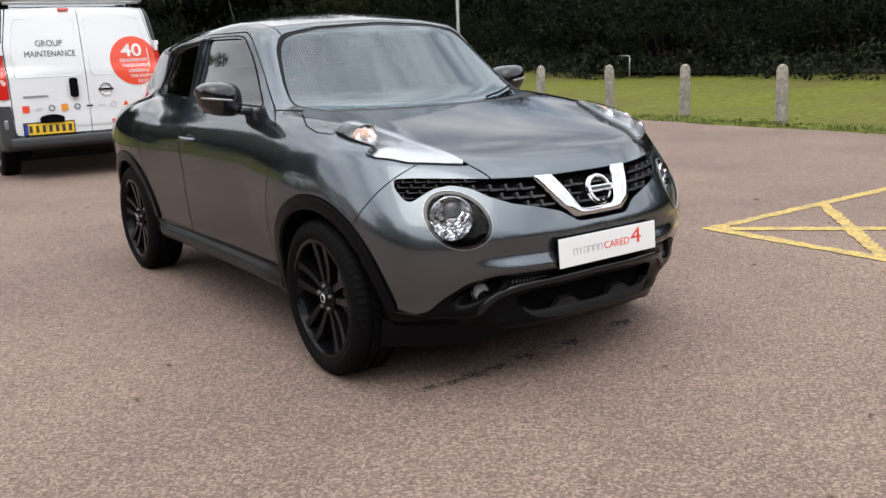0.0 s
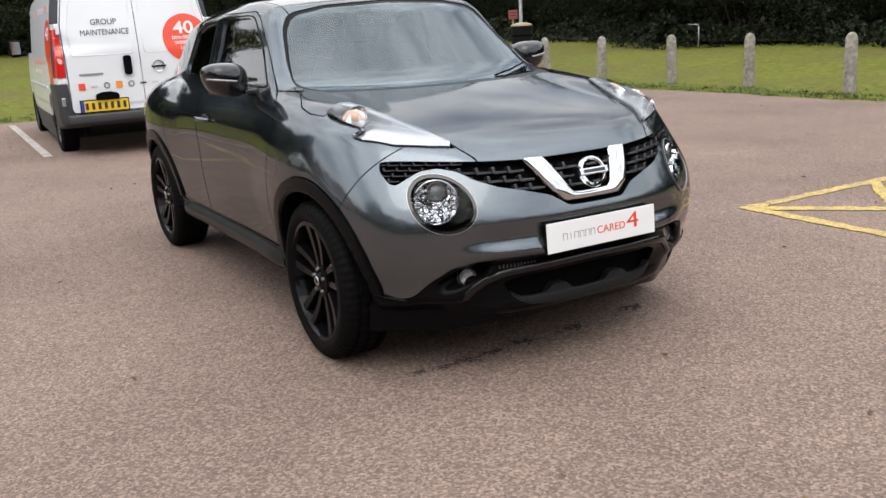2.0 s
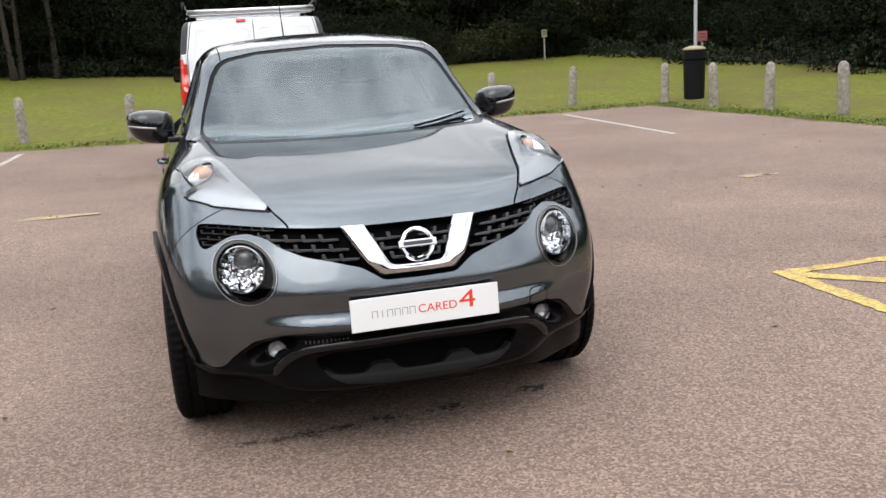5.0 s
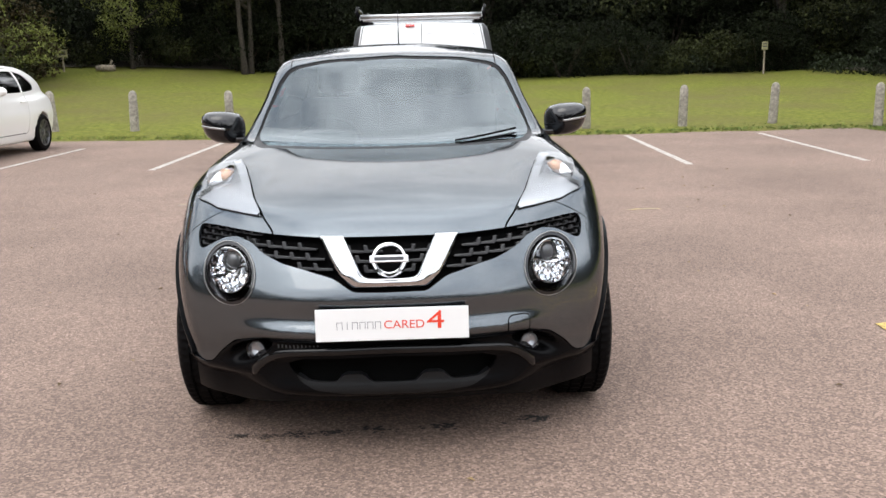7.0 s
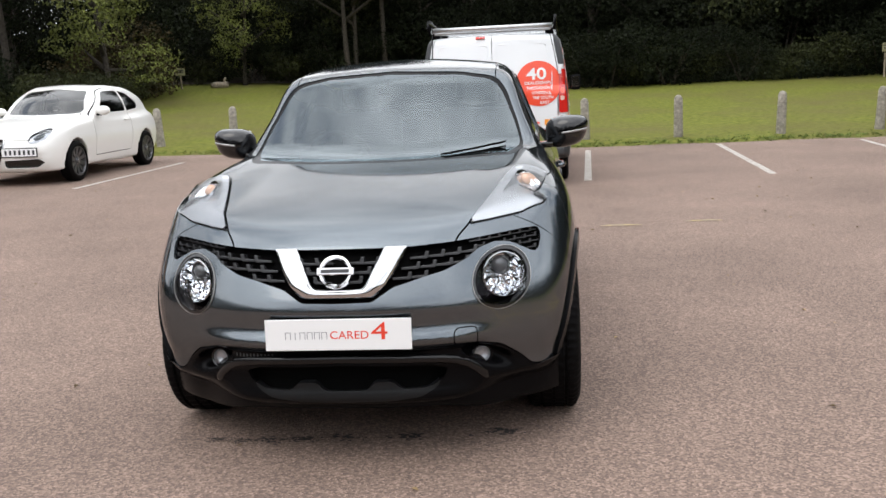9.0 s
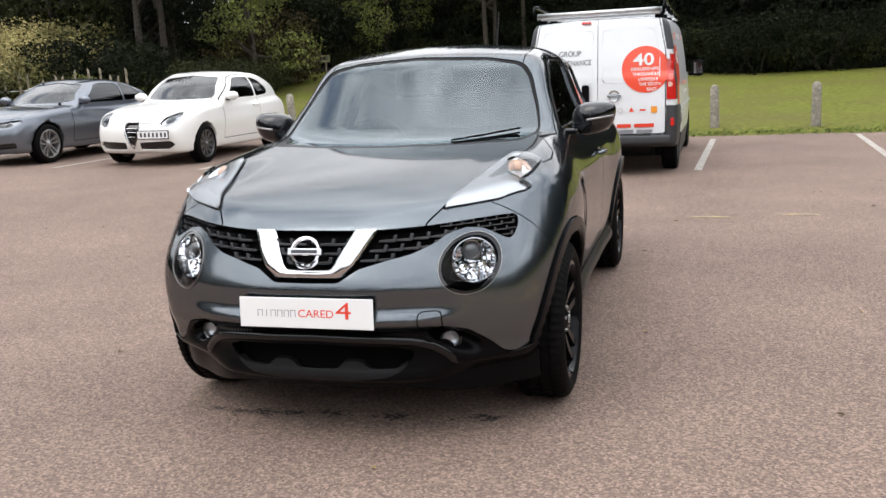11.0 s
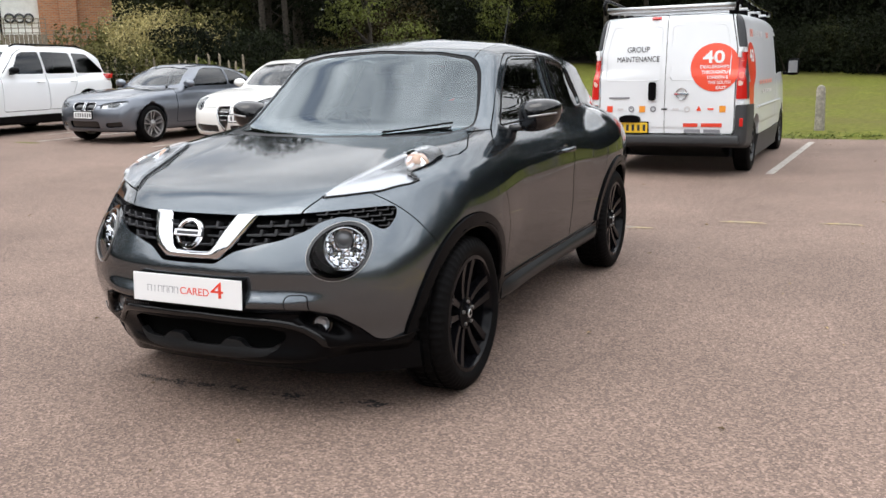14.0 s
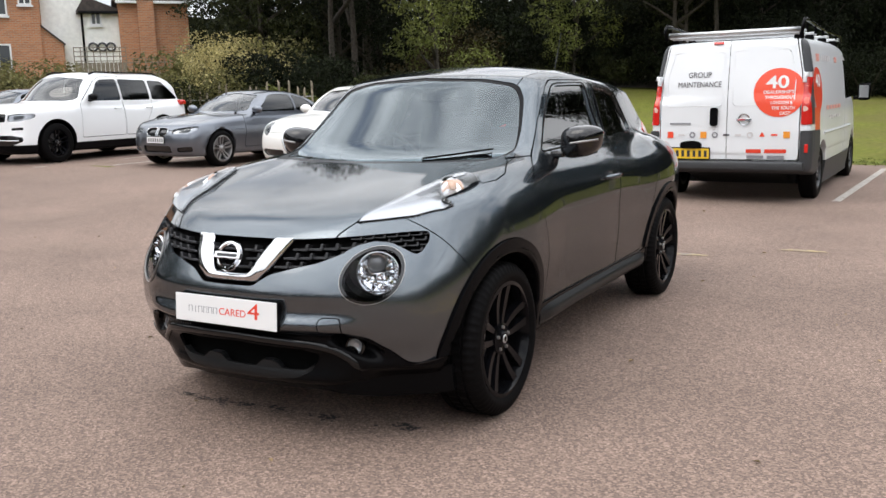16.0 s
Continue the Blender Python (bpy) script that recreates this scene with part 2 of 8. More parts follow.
M = {
    "tarmac": tarmac_material(),
    "grass": mat("grass", (0.120, 0.138, 0.020), 0.9, scale=9, vary=0.35, second=(0.168, 0.175, 0.035), spot=(0.115, 0.098, 0.038),
                 spot_scale=0.35, spot_at=0.58, bump=0.6, bump_scale=60, spec=0.1),
    "blade": mat("blade", (0.10, 0.135, 0.03), 0.7, island=0.5, scale=2, vary=0.4, spec=0.2),
    "grey_paint": paint("grey_paint", (0.110, 0.127, 0.142), 0.96, 0.26, 0.3, 1.0, 1.5),
    "white_paint": mat("white_paint", (0.74, 0.76, 0.78), 0.35, coat=0.6, scale=1.2, vary=0.04),
    "blue_grey_paint": paint("blue_grey_paint", (0.165, 0.180, 0.208), 0.75, 0.3, 0.2, 1.0, 1.5),
    "bright_white_paint": mat("bright_white_paint", (0.84, 0.85, 0.86), 0.3, coat=0.8, scale=1.2, vary=0.03),
    "dark_alloy": mat("dark_alloy", (0.10, 0.10, 0.105), 0.3, metal=0.7),
    "cream_white_paint": mat("cream_white_paint", (0.80, 0.79, 0.76), 0.3, coat=0.8, scale=1.2, vary=0.03),
    "black_gloss": mat("black_gloss", (0.006, 0.006, 0.007), 0.10, coat=0.3),
    "black_plastic": mat("black_plastic", (0.004, 0.004, 0.0045), 0.22, scale=240, vary=0.2, bump=0.02, spec=0.06),
    "trim_gloss": mat("trim_gloss", (0.006, 0.006, 0.0065), 0.16, spec=0.4),
    "satin_black": mat("satin_black", (0.011, 0.0116, 0.0125), 0.34, scale=180, vary=0.2, bump=0.02, spec=0.2),
    "grille_black": mat("grille_black", (0.026, 0.026, 0.028), 0.2, spec=0.5),
    # near black, so that hollows and the underside read as unlit
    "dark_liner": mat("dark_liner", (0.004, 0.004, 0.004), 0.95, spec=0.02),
    "grey_plastic": mat("grey_plastic", (0.036, 0.038, 0.041), 0.5, scale=150, vary=0.15, bump=0.05),
    "rubber": mat("rubber", (0.0045, 0.0042, 0.0044), 0.6, scale=60, vary=0.3, bump=0.05, spec=0.05),
    "black_alloy": mat("black_alloy", (0.004, 0.004, 0.005), 0.12, coat=0.06, spec=0.1),
    "silver_alloy": mat("silver_alloy", (0.33, 0.32, 0.32), 0.35, metal=0.8),
    "wing_silver": mat("wing_silver", (0.86, 0.87, 0.88), 0.45, metal=0.0, coat=0.6),
    "chrome": mat("chrome", (0.62, 0.62, 0.63), 0.06, metal=1.0),
    "aluminium": mat("aluminium", (0.55, 0.56, 0.57), 0.35, metal=0.9, scale=30, vary=0.1),
    "steel_disc": mat("steel_disc", (0.35, 0.34, 0.33), 0.4, metal=0.9),
    "reflector": mat("reflector", (0.92, 0.93, 0.95), 0.05, metal=1.0),
    "drl_silver": mat("drl_silver", (0.42, 0.43, 0.45), 0.22, metal=0.6, coat=0.4),
    "running_silver": mat("running_silver", (0.48, 0.49, 0.51), 0.25, metal=0.6, coat=0.5),
    "amber": mat("amber", (0.55, 0.29, 0.16), 0.25, coat=0.5),
    "lens_grey": mat("lens_grey", (0.12, 0.12, 0.125), 0.05, metal=0.5),
    "red_lens": mat("red_lens", (0.55, 0.02, 0.015), 0.15, coat=0.7),
    "clear_red": mat("clear_red", (0.75, 0.10, 0.06), 0.12, coat=0.7),
    "pale_lens": mat("pale_lens", (0.72, 0.50, 0.42), 0.15, coat=0.7),
    "clear_lens": glass("clear_lens", (0.95, 0.96, 0.97), 1.22),
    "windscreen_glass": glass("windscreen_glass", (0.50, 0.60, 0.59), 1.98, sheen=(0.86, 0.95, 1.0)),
    "screen_glass": glass("screen_glass", (0.40, 0.45, 0.45), 1.75),
    "tint_glass": glass("tint_glass", (0.10, 0.11, 0.11), 1.6),
    "door_glass": glass("door_glass", (0.10, 0.12, 0.115), 1.6),
    "frit": mat("frit", (0.006, 0.006, 0.007), 0.3, spec=0.1),
    "interior": mat("interior", (0.035, 0.035, 0.037), 0.8, scale=40, vary=0.3),
    "seat_cloth": mat("seat_cloth", (0.05, 0.05, 0.053), 0.9, scale=200, vary=0.3),
    "plate_white": mat("plate_white", (0.80, 0.80, 0.80), 0.35, coat=0.3),
    "plate_yellow": mat("plate_yellow", (0.80, 0.52, 0.03), 0.35, coat=0.3),
    "eu_blue": mat("eu_blue", (0.02, 0.06, 0.35), 0.4),
    "text_grey": mat("text_grey", (0.24, 0.24, 0.26), 0.5),
    "text_red": mat("text_red", (0.72, 0.05, 0.02), 0.5),
    "text_dark": mat("text_dark", (0.03, 0.03, 0.035), 0.5),
    "decal_red": mat("decal_red", (0.80, 0.07, 0.025), 0.4, coat=0.4),
    "decal_orange": mat("decal_orange", (0.80, 0.30, 0.03), 0.4),
    "decal_white": mat("decal_white", (0.82, 0.82, 0.82), 0.4),
    "notice_red": mat("notice_red", (0.24, 0.055, 0.05), 0.5, scale=8, vary=0.15),
    "decal_pale": mat("decal_pale", (0.62, 0.60, 0.60), 0.4),
    "decal_pink": mat("decal_pink", (0.72, 0.34, 0.28), 0.4),
    "decal_blue": mat("decal_blue", (0.10, 0.15, 0.35), 0.4),
    "line_white": mat("line_white", (0.41, 0.38, 0.34), 0.85, scale=60, vary=0.4, spot=(0.20, 0.165, 0.14), spot_scale=9, spot_at=0.58),
    "line_yellow": mat("line_yellow", (0.45, 0.32, 0.088), 0.85, scale=60, vary=0.45, spot=(0.21, 0.16, 0.12), spot_scale=11, spot_at=0.60),
    "worn_yellow": mat("worn_yellow", (0.38, 0.28, 0.12), 0.9, scale=30, vary=0.4, spot=(0.19, 0.16, 0.14), spot_scale=5, spot_at=0.5),
    "oil": mat("oil", (0.026, 0.022, 0.020), 0.85, scale=60, vary=0.4),
    "post_wood": mat("post_wood", (0.27, 0.245, 0.205), 0.9, scale=18, vary=0.35, spot=(0.13, 0.12, 0.09), spot_scale=6, spot_at=0.6, bump=0.4),
    "bark": mat("bark", (0.042, 0.034, 0.026), 0.95, scale=14, vary=0.5, bump=0.8),
    # leaves of the wood near black: canopy shade mixed into their green
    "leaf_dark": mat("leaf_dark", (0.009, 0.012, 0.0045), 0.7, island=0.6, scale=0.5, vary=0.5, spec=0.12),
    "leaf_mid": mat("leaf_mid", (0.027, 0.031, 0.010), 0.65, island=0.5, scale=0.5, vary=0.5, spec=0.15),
    "leaf_light": mat("leaf_light", (0.125, 0.14, 0.03), 0.6, island=0.45, scale=0.5, vary=0.3, spec=0.3),
    "leaf_brown": mat("leaf_brown", (0.055, 0.042, 0.018), 0.7, island=0.5, scale=0.5, vary=0.4, spec=0.2),
    "leaf_hedge": mat("leaf_hedge", (0.140, 0.130, 0.046), 0.6, island=0.3, scale=0.5, vary=0.4, spec=0.2),
    "leaf_cream": mat("leaf_cream", (0.42, 0.36, 0.16), 0.7, island=0.3, scale=0.5, vary=0.3, spec=0.2),
    "litter_leaf": mat("litter_leaf", (0.20, 0.14, 0.07), 0.8, island=0.6, scale=4, vary=0.3, spec=0.2),
    "ivy": mat("ivy", (0.016, 0.022, 0.010), 0.6, spec=0.15, island=0.5, scale=0.6, vary=0.4),
    "wood_floor": mat("wood_floor", (0.045, 0.036, 0.022), 1.0, scale=3, vary=0.5, spot=(0.02, 0.022, 0.01), spot_scale=0.5, bump=0.5),
    "brick": brick_material(),
    "render_white": mat("render_white", (0.90, 0.89, 0.85), 0.9, scale=5, vary=0.08),
    "roof_tile": mat("roof_tile", (0.06, 0.048, 0.042), 0.9, scale=8, vary=0.3),
    "frame_white": mat("frame_white", (0.75, 0.75, 0.75), 0.5),
    "window_dark": mat("window_dark", (0.03, 0.035, 0.04), 0.08),
    "fence_wood": mat("fence_wood", (0.24, 0.20, 0.15), 0.95, scale=16, vary=0.4, bump=0.4),
    "bin_black": mat("bin_black", (0.008, 0.008, 0.011), 0.5, spec=0.2, scale=40, vary=0.3),
    "bin_top": mat("bin_top", (0.28, 0.22, 0.14), 0.6),
    "sign_yellow": mat("sign_yellow", (0.24, 0.225, 0.12), 0.6, scale=10, vary=0.15),
    "galvanised": mat("galvanised", (0.40, 0.41, 0.42), 0.45, metal=0.6, scale=25, vary=0.15),
}


# ---------------------------------------------------------------- mesh helpers
def part(name, bm, material, parent=None, label=""):
    """Links a bmesh as one mesh object, under parent if given."""
    me = bpy.data.meshes.new(name)
    bm.to_mesh(me)
    bm.free()
    return mesh_part(name, me, material, parent, label)


def mesh_part(name, me, material, parent=None, label=""):
    mats = material if isinstance(material, (list, tuple)) else [material]
    for m in mats:
        me.materials.append(M[m] if isinstance(m, str) else m)
    ob = new(name, me)
    ob.parent = parent
    if label:
        ob["label"] = label
    return ob


def thing(name, m, label, category, group="", kind=""):
    ob = new(name)
    ob.matrix_basis = m
    return tagged(ob, label, category, group, kind)


def smooth(bm, angle=40.0):
    """Smooth faces, with sharp edges past the angle."""
    for f in bm.faces:
        f.smooth = True
    lim = radians(angle)
    for e in bm.edges:
        if len(e.link_faces) == 2 and e.calc_face_angle(0) > lim:
            e.smooth = False
    return bm


def box(bm, x0, x1, y0, y1, z0, z1, bevel=0.0, m=None):
    """Adds a box, its edges bevelled."""
    made = bmesh.ops.create_cube(bm, size=1)["verts"]
    for v in made:
        v.co = Vector(((x0 + x1) / 2 + v.co.x * (x1 - x0), (y0 + y1) / 2 + v.co.y * (y1 - y0), (z0 + z1) / 2 + v.co.z * (z1 - z0)))
    if bevel:
        edges = list({e for v in made for e in v.link_edges})
        made = list({v for f in bmesh.ops.bevel(bm, geom=edges, offset=bevel, segments=2, affect="EDGES", profile=0.5)["faces"] for v in f.verts} | {v for v in made if v.is_valid})
    if m is not None:
        bmesh.ops.transform(bm, matrix=m, verts=[v for v in made if v.is_valid])
    return made


def lathe(bm, profile, axis="z", n=32, m=None, closed=False):
    """Revolves (radius, height) points round an axis."""
    rings = []
    for i in range(n):
        a = 2 * math.pi * i / n
        c, s = math.cos(a), math.sin(a)
        ring = []
        for r, h in profile:
            co = {"z": (r * c, r * s, h), "x": (h, r * c, r * s), "y": (r * c, h, r * s)}[axis]
            v = Vector(co)
            ring.append(bm.verts.new(m @ v if m is not None else v))
        rings.append(ring)
    k = len(profile)
    for i in range(n):
        a, b = rings[i], rings[(i + 1) % n]
        for j in range(k if closed else k - 1):
            j2 = (j + 1) % k
            if (a[j].co - b[j].co).length < 1e-7:
                if (a[j2].co - b[j2].co).length > 1e-7:
                    bm.faces.new((a[j], a[j2], b[j2]))
            elif (a[j2].co - b[j2].co).length < 1e-7:
                bm.faces.new((a[j], a[j2], b[j]))
            else:
                bm.faces.new((a[j], a[j2], b[j2], b[j]))
    bmesh.ops.remove_doubles(bm, verts=bm.verts, dist=1e-6)
    bmesh.ops.recalc_face_normals(bm, faces=bm.faces)


def tube(bm, points, radius, n=8, caps=True):
    """A round bar along points; radius may be a list."""
    pts = [Vector(p) for p in points]
    radii = radius if isinstance(radius, (list, tuple)) else [radius] * len(pts)
    rings = []
    up = Vector((0.013, 0.021, 1))
    for i, p in enumerate(pts):
        d = (pts[min(i + 1, len(pts) - 1)] - pts[max(i - 1, 0)]).normalized()
        if abs(d.dot(up.normalized())) > 0.95:
            side = d.cross(Vector((1, 0.02, 0.01))).normalized()
        else:
            side = d.cross(up).normalized()
        other = d.cross(side).normalized()
        rings.append([bm.verts.new(p + radii[i] * (math.cos(2 * math.pi * k / n) * side + math.sin(2 * math.pi * k / n) * other)) for k in range(n)])
    for a, b in zip(rings, rings[1:]):
        for k in range(n):
            bm.faces.new((a[k], a[(k + 1) % n], b[(k + 1) % n], b[k]))
    if caps:
        bm.faces.new(list(reversed(rings[0])))
        bm.faces.new(rings[-1])


def prism(bm, outline, depth, m):
    """A flat outline (x, y) given a thickness along z, placed by m."""
    low = [bm.verts.new(m @ Vector((x, y, 0))) for x, y in outline]
    top = [bm.verts.new(m @ Vector((x, y, depth))) for x, y in outline]
    bm.faces.new(list(reversed(low)))
    bm.faces.new(top)
    n = len(outline)
    for i in range(n):
        bm.faces.new((low[i], low[(i + 1) % n], top[(i + 1) % n], top[i]))


def lettering(name, text, size, m, material, parent, depth=0.002, spacing=1.0, width=None, shear=0.0, bold=0.0):
    """Raised letters in the built-in font as a mesh part, centred, reading along m's x with m's z outwards."""
    cu = bpy.data.curves.new(name, "FONT")
    cu.body, cu.size, cu.extrude, cu.space_character, cu.shear = text, size, depth / 2, spacing, shear
    cu.align_x, cu.align_y, cu.offset = "CENTER", "CENTER", bold
    tmp = new("lettering_tmp", cu)
    bpy.context.view_layer.update()
    me = bpy.data.meshes.new_from_object(tmp.evaluated_get(bpy.context.evaluated_depsgraph_get()))
    bpy.data.objects.remove(tmp)
    me.materials.clear()
    me.transform(Matrix.Translation((0, 0, depth / 2)))
    if width:
        xs = [v.co.x for v in me.vertices]
        me.transform(Matrix.Diagonal((width / (max(xs) - min(xs)), 1, 1, 1)))
    me.transform(m)
    return mesh_part(name, me, material, parent)


def wrap(ob, f, axis, way, near=0.0):
    """Lays a flat decal's or lettering's points onto the surface f = 0, met along an axis from outside, keeping its thickness."""
    co = np.array([v.co[:] for v in ob.data.vertices])
    d = way * co[:, axis]
    d = np.minimum(d - d.min(), 0.002)
    lo, hi = np.full(len(co), 0.6), np.full(len(co), 4.6)
    start = co.copy()
    for k in np.linspace(4.4, 0.6, 96):
        start[:, axis] = way * k
        lo = np.where((f(*start.T) < 0) & (lo == 0.6), k, lo)
    hi = lo + 0.042
    for _ in range(10):
        mid = (lo + hi) / 2
        start[:, axis] = way * mid
        ins = f(*start.T) < 0
        lo, hi = np.where(ins, mid, lo), np.where(ins, hi, mid)
    co[:, axis] = way * (lo + near + d)
    ob.data.vertices.foreach_set("co", co.ravel())
    return ob


class Spline:
    """A natural cubic through (x, y) points, flat-sloped beyond its ends."""

    def __init__(self, *points):
        self.x, self.y = np.array(points, float).T
        h = np.diff(self.x)
        n = len(h)
        a = np.zeros((n + 1, n + 1))
        r = np.zeros(n + 1)
        a[0, 0] = a[n, n] = 1
        for i in range(1, n):
            a[i, i - 1 : i + 2] = h[i - 1], 2 * (h[i - 1] + h[i]), h[i]
            r[i] = 6 * ((self.y[i + 1] - self.y[i]) / h[i] - (self.y[i] - self.y[i - 1]) / h[i - 1])
        self.m = np.linalg.solve(a, r)

    def __call__(self, t):
        t = np.asarray(t, float)
        tc = np.clip(t, self.x[0], self.x[-1])
        i = np.clip(np.searchsorted(self.x, tc) - 1, 0, len(self.x) - 2)
        h, a, b = self.x[i + 1] - self.x[i], self.x[i + 1] - tc, tc - self.x[i]
        m0, m1, y0, y1 = self.m[i], self.m[i + 1], self.y[i], self.y[i + 1]
        return (m0 * a**3 + m1 * b**3) / (6 * h) + (y0 / h - m0 * h / 6) * a + (y1 / h - m1 * h / 6) * b


def smax(a, b, k):
    h = np.maximum(k - np.abs(a - b), 0) / k
    return np.maximum(a, b) + h * h * k / 4


def smin(a, b, k):
    return -smax(-a, -b, k)


def inside(points, a, b, round_off=0.0):
    """Signed distance, positive inside, of (a, b) to a closed outline with corners rounded off."""
    p = np.array(points, float)
    if round_off:
        p = rounded(p, round_off)
    best = np.full(np.shape(a), 1e9)
    wind = np.zeros(np.shape(a), bool)
    for (x0, y0), (x1, y1) in zip(p, np.roll(p, -1, 0)):
        dx, dy = x1 - x0, y1 - y0
        t = np.clip(((a - x0) * dx + (b - y0) * dy) / (dx * dx + dy * dy + 1e-12), 0, 1)
        best = np.minimum(best, (a - x0 - t * dx) ** 2 + (b - y0 - t * dy) ** 2)
        if y0 != y1:
            wind ^= ((y0 > b) != (y1 > b)) & (a < dx * (b - y0) / dy + x0)
    return np.where(wind, 1, -1) * np.sqrt(best)


def rounded(p, r, steps=4):
    """Corners of a closed outline cut into short curves of about r."""
    out = []
    for i in range(len(p)):
        a, b, c = p[i - 1], p[i], p[(i + 1) % len(p)]
        u, v = a - b, c - b
        lu, lv = np.linalg.norm(u), np.linalg.norm(v)
        s, e = b + u / lu * min(r, lu * 0.45), b + v / lv * min(r, lv * 0.45)
        for k in range(steps + 1):
            t = k / steps
            out.append((1 - t) ** 2 * s + 2 * t * (1 - t) * b + t * t * e)
    return np.array(out)


class Skin:
    """A triangle skin of the surface f = 0 (f below 0 inside), to be cut into panels."""

    def __init__(self, v, t, f):
        self.v, self.t, self.f = v, t, f

    @classmethod
    def of(cls, f, lo, hi, step):
        ax = [np.arange(a - step / 2, b + step, step) for a, b in zip(lo, hi)]
        g = np.meshgrid(*ax, indexing="ij", sparse=True)
        val = f(*g)
        s = val < 0
        corners = np.zeros(tuple(n - 1 for n in s.shape), np.int8)
        for i in (0, 1):
            for j in (0, 1):
                for k in (0, 1):
                    corners += s[i : s.shape[0] - 1 + i, j : s.shape[1] - 1 + j, k : s.shape[2] - 1 + k]
        act = (corners > 0) & (corners < 8)
        idx = np.full(act.shape, -1)
        idx[act] = np.arange(act.sum())
        cells = np.argwhere(act)
        org = np.stack([ax[d][cells[:, d]] for d in range(3)], 1)
        acc, cnt = np.zeros(org.shape), np.zeros(len(org))
        off = [np.array(o) for o in np.ndindex(2, 2, 2)]
        for o in off:
            for d in range(3):
                if o[d]:
                    continue
                q = o.copy()
                q[d] = 1
                va = val[tuple((cells + o).T)]
                vb = val[tuple((cells + q).T)]
                hit = (va < 0) != (vb < 0)
                t = np.where(hit, va / np.where(hit, va - vb, 1), 0)
                pos = org + step * o
                pos[:, d] += step * t
                acc[hit] += pos[hit]
                cnt[hit] += 1
        v = acc / cnt[:, None]
        quads = []
        for d in range(3):
            a = np.take(s, range(s.shape[d] - 1), d)
            b = np.take(s, range(1, s.shape[d]), d)
            e = np.argwhere(a != b)
            u, w = (d + 1) % 3, (d + 2) % 3
            e = e[(e[:, u] > 0) & (e[:, w] > 0) & (e[:, u] < s.shape[u] - 1) & (e[:, w] < s.shape[w] - 1)]
            flip = a[tuple(e.T)]
            q = []
            for du, dw in ((-1, -1), (0, -1), (0, 0), (-1, 0)):
                c = e.copy()
                c[:, u] += du
                c[:, w] += dw
                q.append(idx[tuple(c.T)])
            q = np.stack(q, 1)
            q[~flip] = q[~flip][:, ::-1]
            quads.append(q)
        q = np.concatenate(quads)
        sk = cls(v, np.concatenate([q[:, [0, 1, 2]], q[:, [0, 2, 3]]]), f)
        for _ in range(3):
            n, d = sk.slope(sk.v)
            sk.v = sk.v - np.clip(d, -step / 2, step / 2)[:, None] * n
        return sk

    def slope(self, v, e=0.004):
        """Unit normals at v, and the rough distance to the surface."""
        x, y, z = v.T
        g = np.stack([self.f(x + e, y, z) - self.f(x - e, y, z), self.f(x, y + e, z) - self.f(x, y - e, z), self.f(x, y, z + e) - self.f(x, y, z - e)], 1) / (2 * e)
        size = np.linalg.norm(g, axis=1)[:, None] + 1e-9
        return g / size, self.f(x, y, z) / size[:, 0]

    def cut(self, values):
        """The part of the skin where values, one a vertex, are over 0."""
        pos = values > 0
        n_in = pos[self.t].sum(1)
        keep = self.t[n_in == 3]
        extra_v, new_t = [], []
        cache = {}

        def edge(i, j):
            key = (i, j) if i < j else (j, i)
            if key not in cache:
                a, b = key
                w = values[a] / (values[a] - values[b])
                cache[key] = len(self.v) + len(extra_v)
                extra_v.append(self.v[a] + w * (self.v[b] - self.v[a]))
            return cache[key]

        for tri in self.t[(n_in == 1) | (n_in == 2)].tolist():
            inn = [pos[i] for i in tri]
            if sum(inn) == 1:
                k = inn.index(True)
                a, b, c = tri[k], tri[k - 2], tri[k - 1]
                new_t.append((a, edge(a, b), edge(a, c)))
            else:
                k = inn.index(False)
                a, b, c = tri[k], tri[k - 2], tri[k - 1]
                ab, ac = edge(a, b), edge(a, c)
                new_t += [(b, c, ac), (b, ac, ab)]
        t = np.concatenate([keep, np.array(new_t, int).reshape(-1, 3)])
        v = np.concatenate([self.v, np.array(extra_v).reshape(-1, 3)])
        used, back = np.unique(t, return_inverse=True)
        return Skin(v[used], back.reshape(-1, 3), self.f)

    def split(self, region, gap=0.0):
        """Skins inside and outside of region(x, y, z) > 0, with a gap between."""
        r = region(*self.v.T)
        return self.cut(r - gap / 2), self.cut(-r - gap / 2)

    def mesh(self, name, shift=0.0, lip=0.012, mirror=False, own_normals=True):
        """A Blender mesh with normals from the surface itself, and an inward lip along its open edges."""
        if len(self.t) == 0:
            return None
        n, _ = self.slope(self.v)
        v = self.v + shift * n
        t = self.t
        if lip:
            e = np.concatenate([t[:, [0, 1]], t[:, [1, 2]], t[:, [2, 0]]])
            key = np.sort(e, 1)
            _, first, count = np.unique(key, axis=0, return_index=True, return_counts=True)
            e = e[first[count == 1]]
            a, b = e[:, 0], e[:, 1]
            side = np.cross(v[b] - v[a], n[a])
            side /= np.linalg.norm(side, axis=1)[:, None] + 1e-9
            k = len(v)
            m = len(e)
            v = np.concatenate([v, v[a], v[b], v[b] - lip * n[b], v[a] - lip * n[a]])
            n = np.concatenate([n, side, side, side, side])
            r = k + np.arange(m)
            t = np.concatenate([t, np.stack([r, r + m * 3, r + m * 2], 1), np.stack([r, r + m * 2, r + m], 1)])
        if mirror:
            v, n, t = v * (-1, 1, 1), n * (-1, 1, 1), t[:, ::-1]
        me = bpy.data.meshes.new(name)
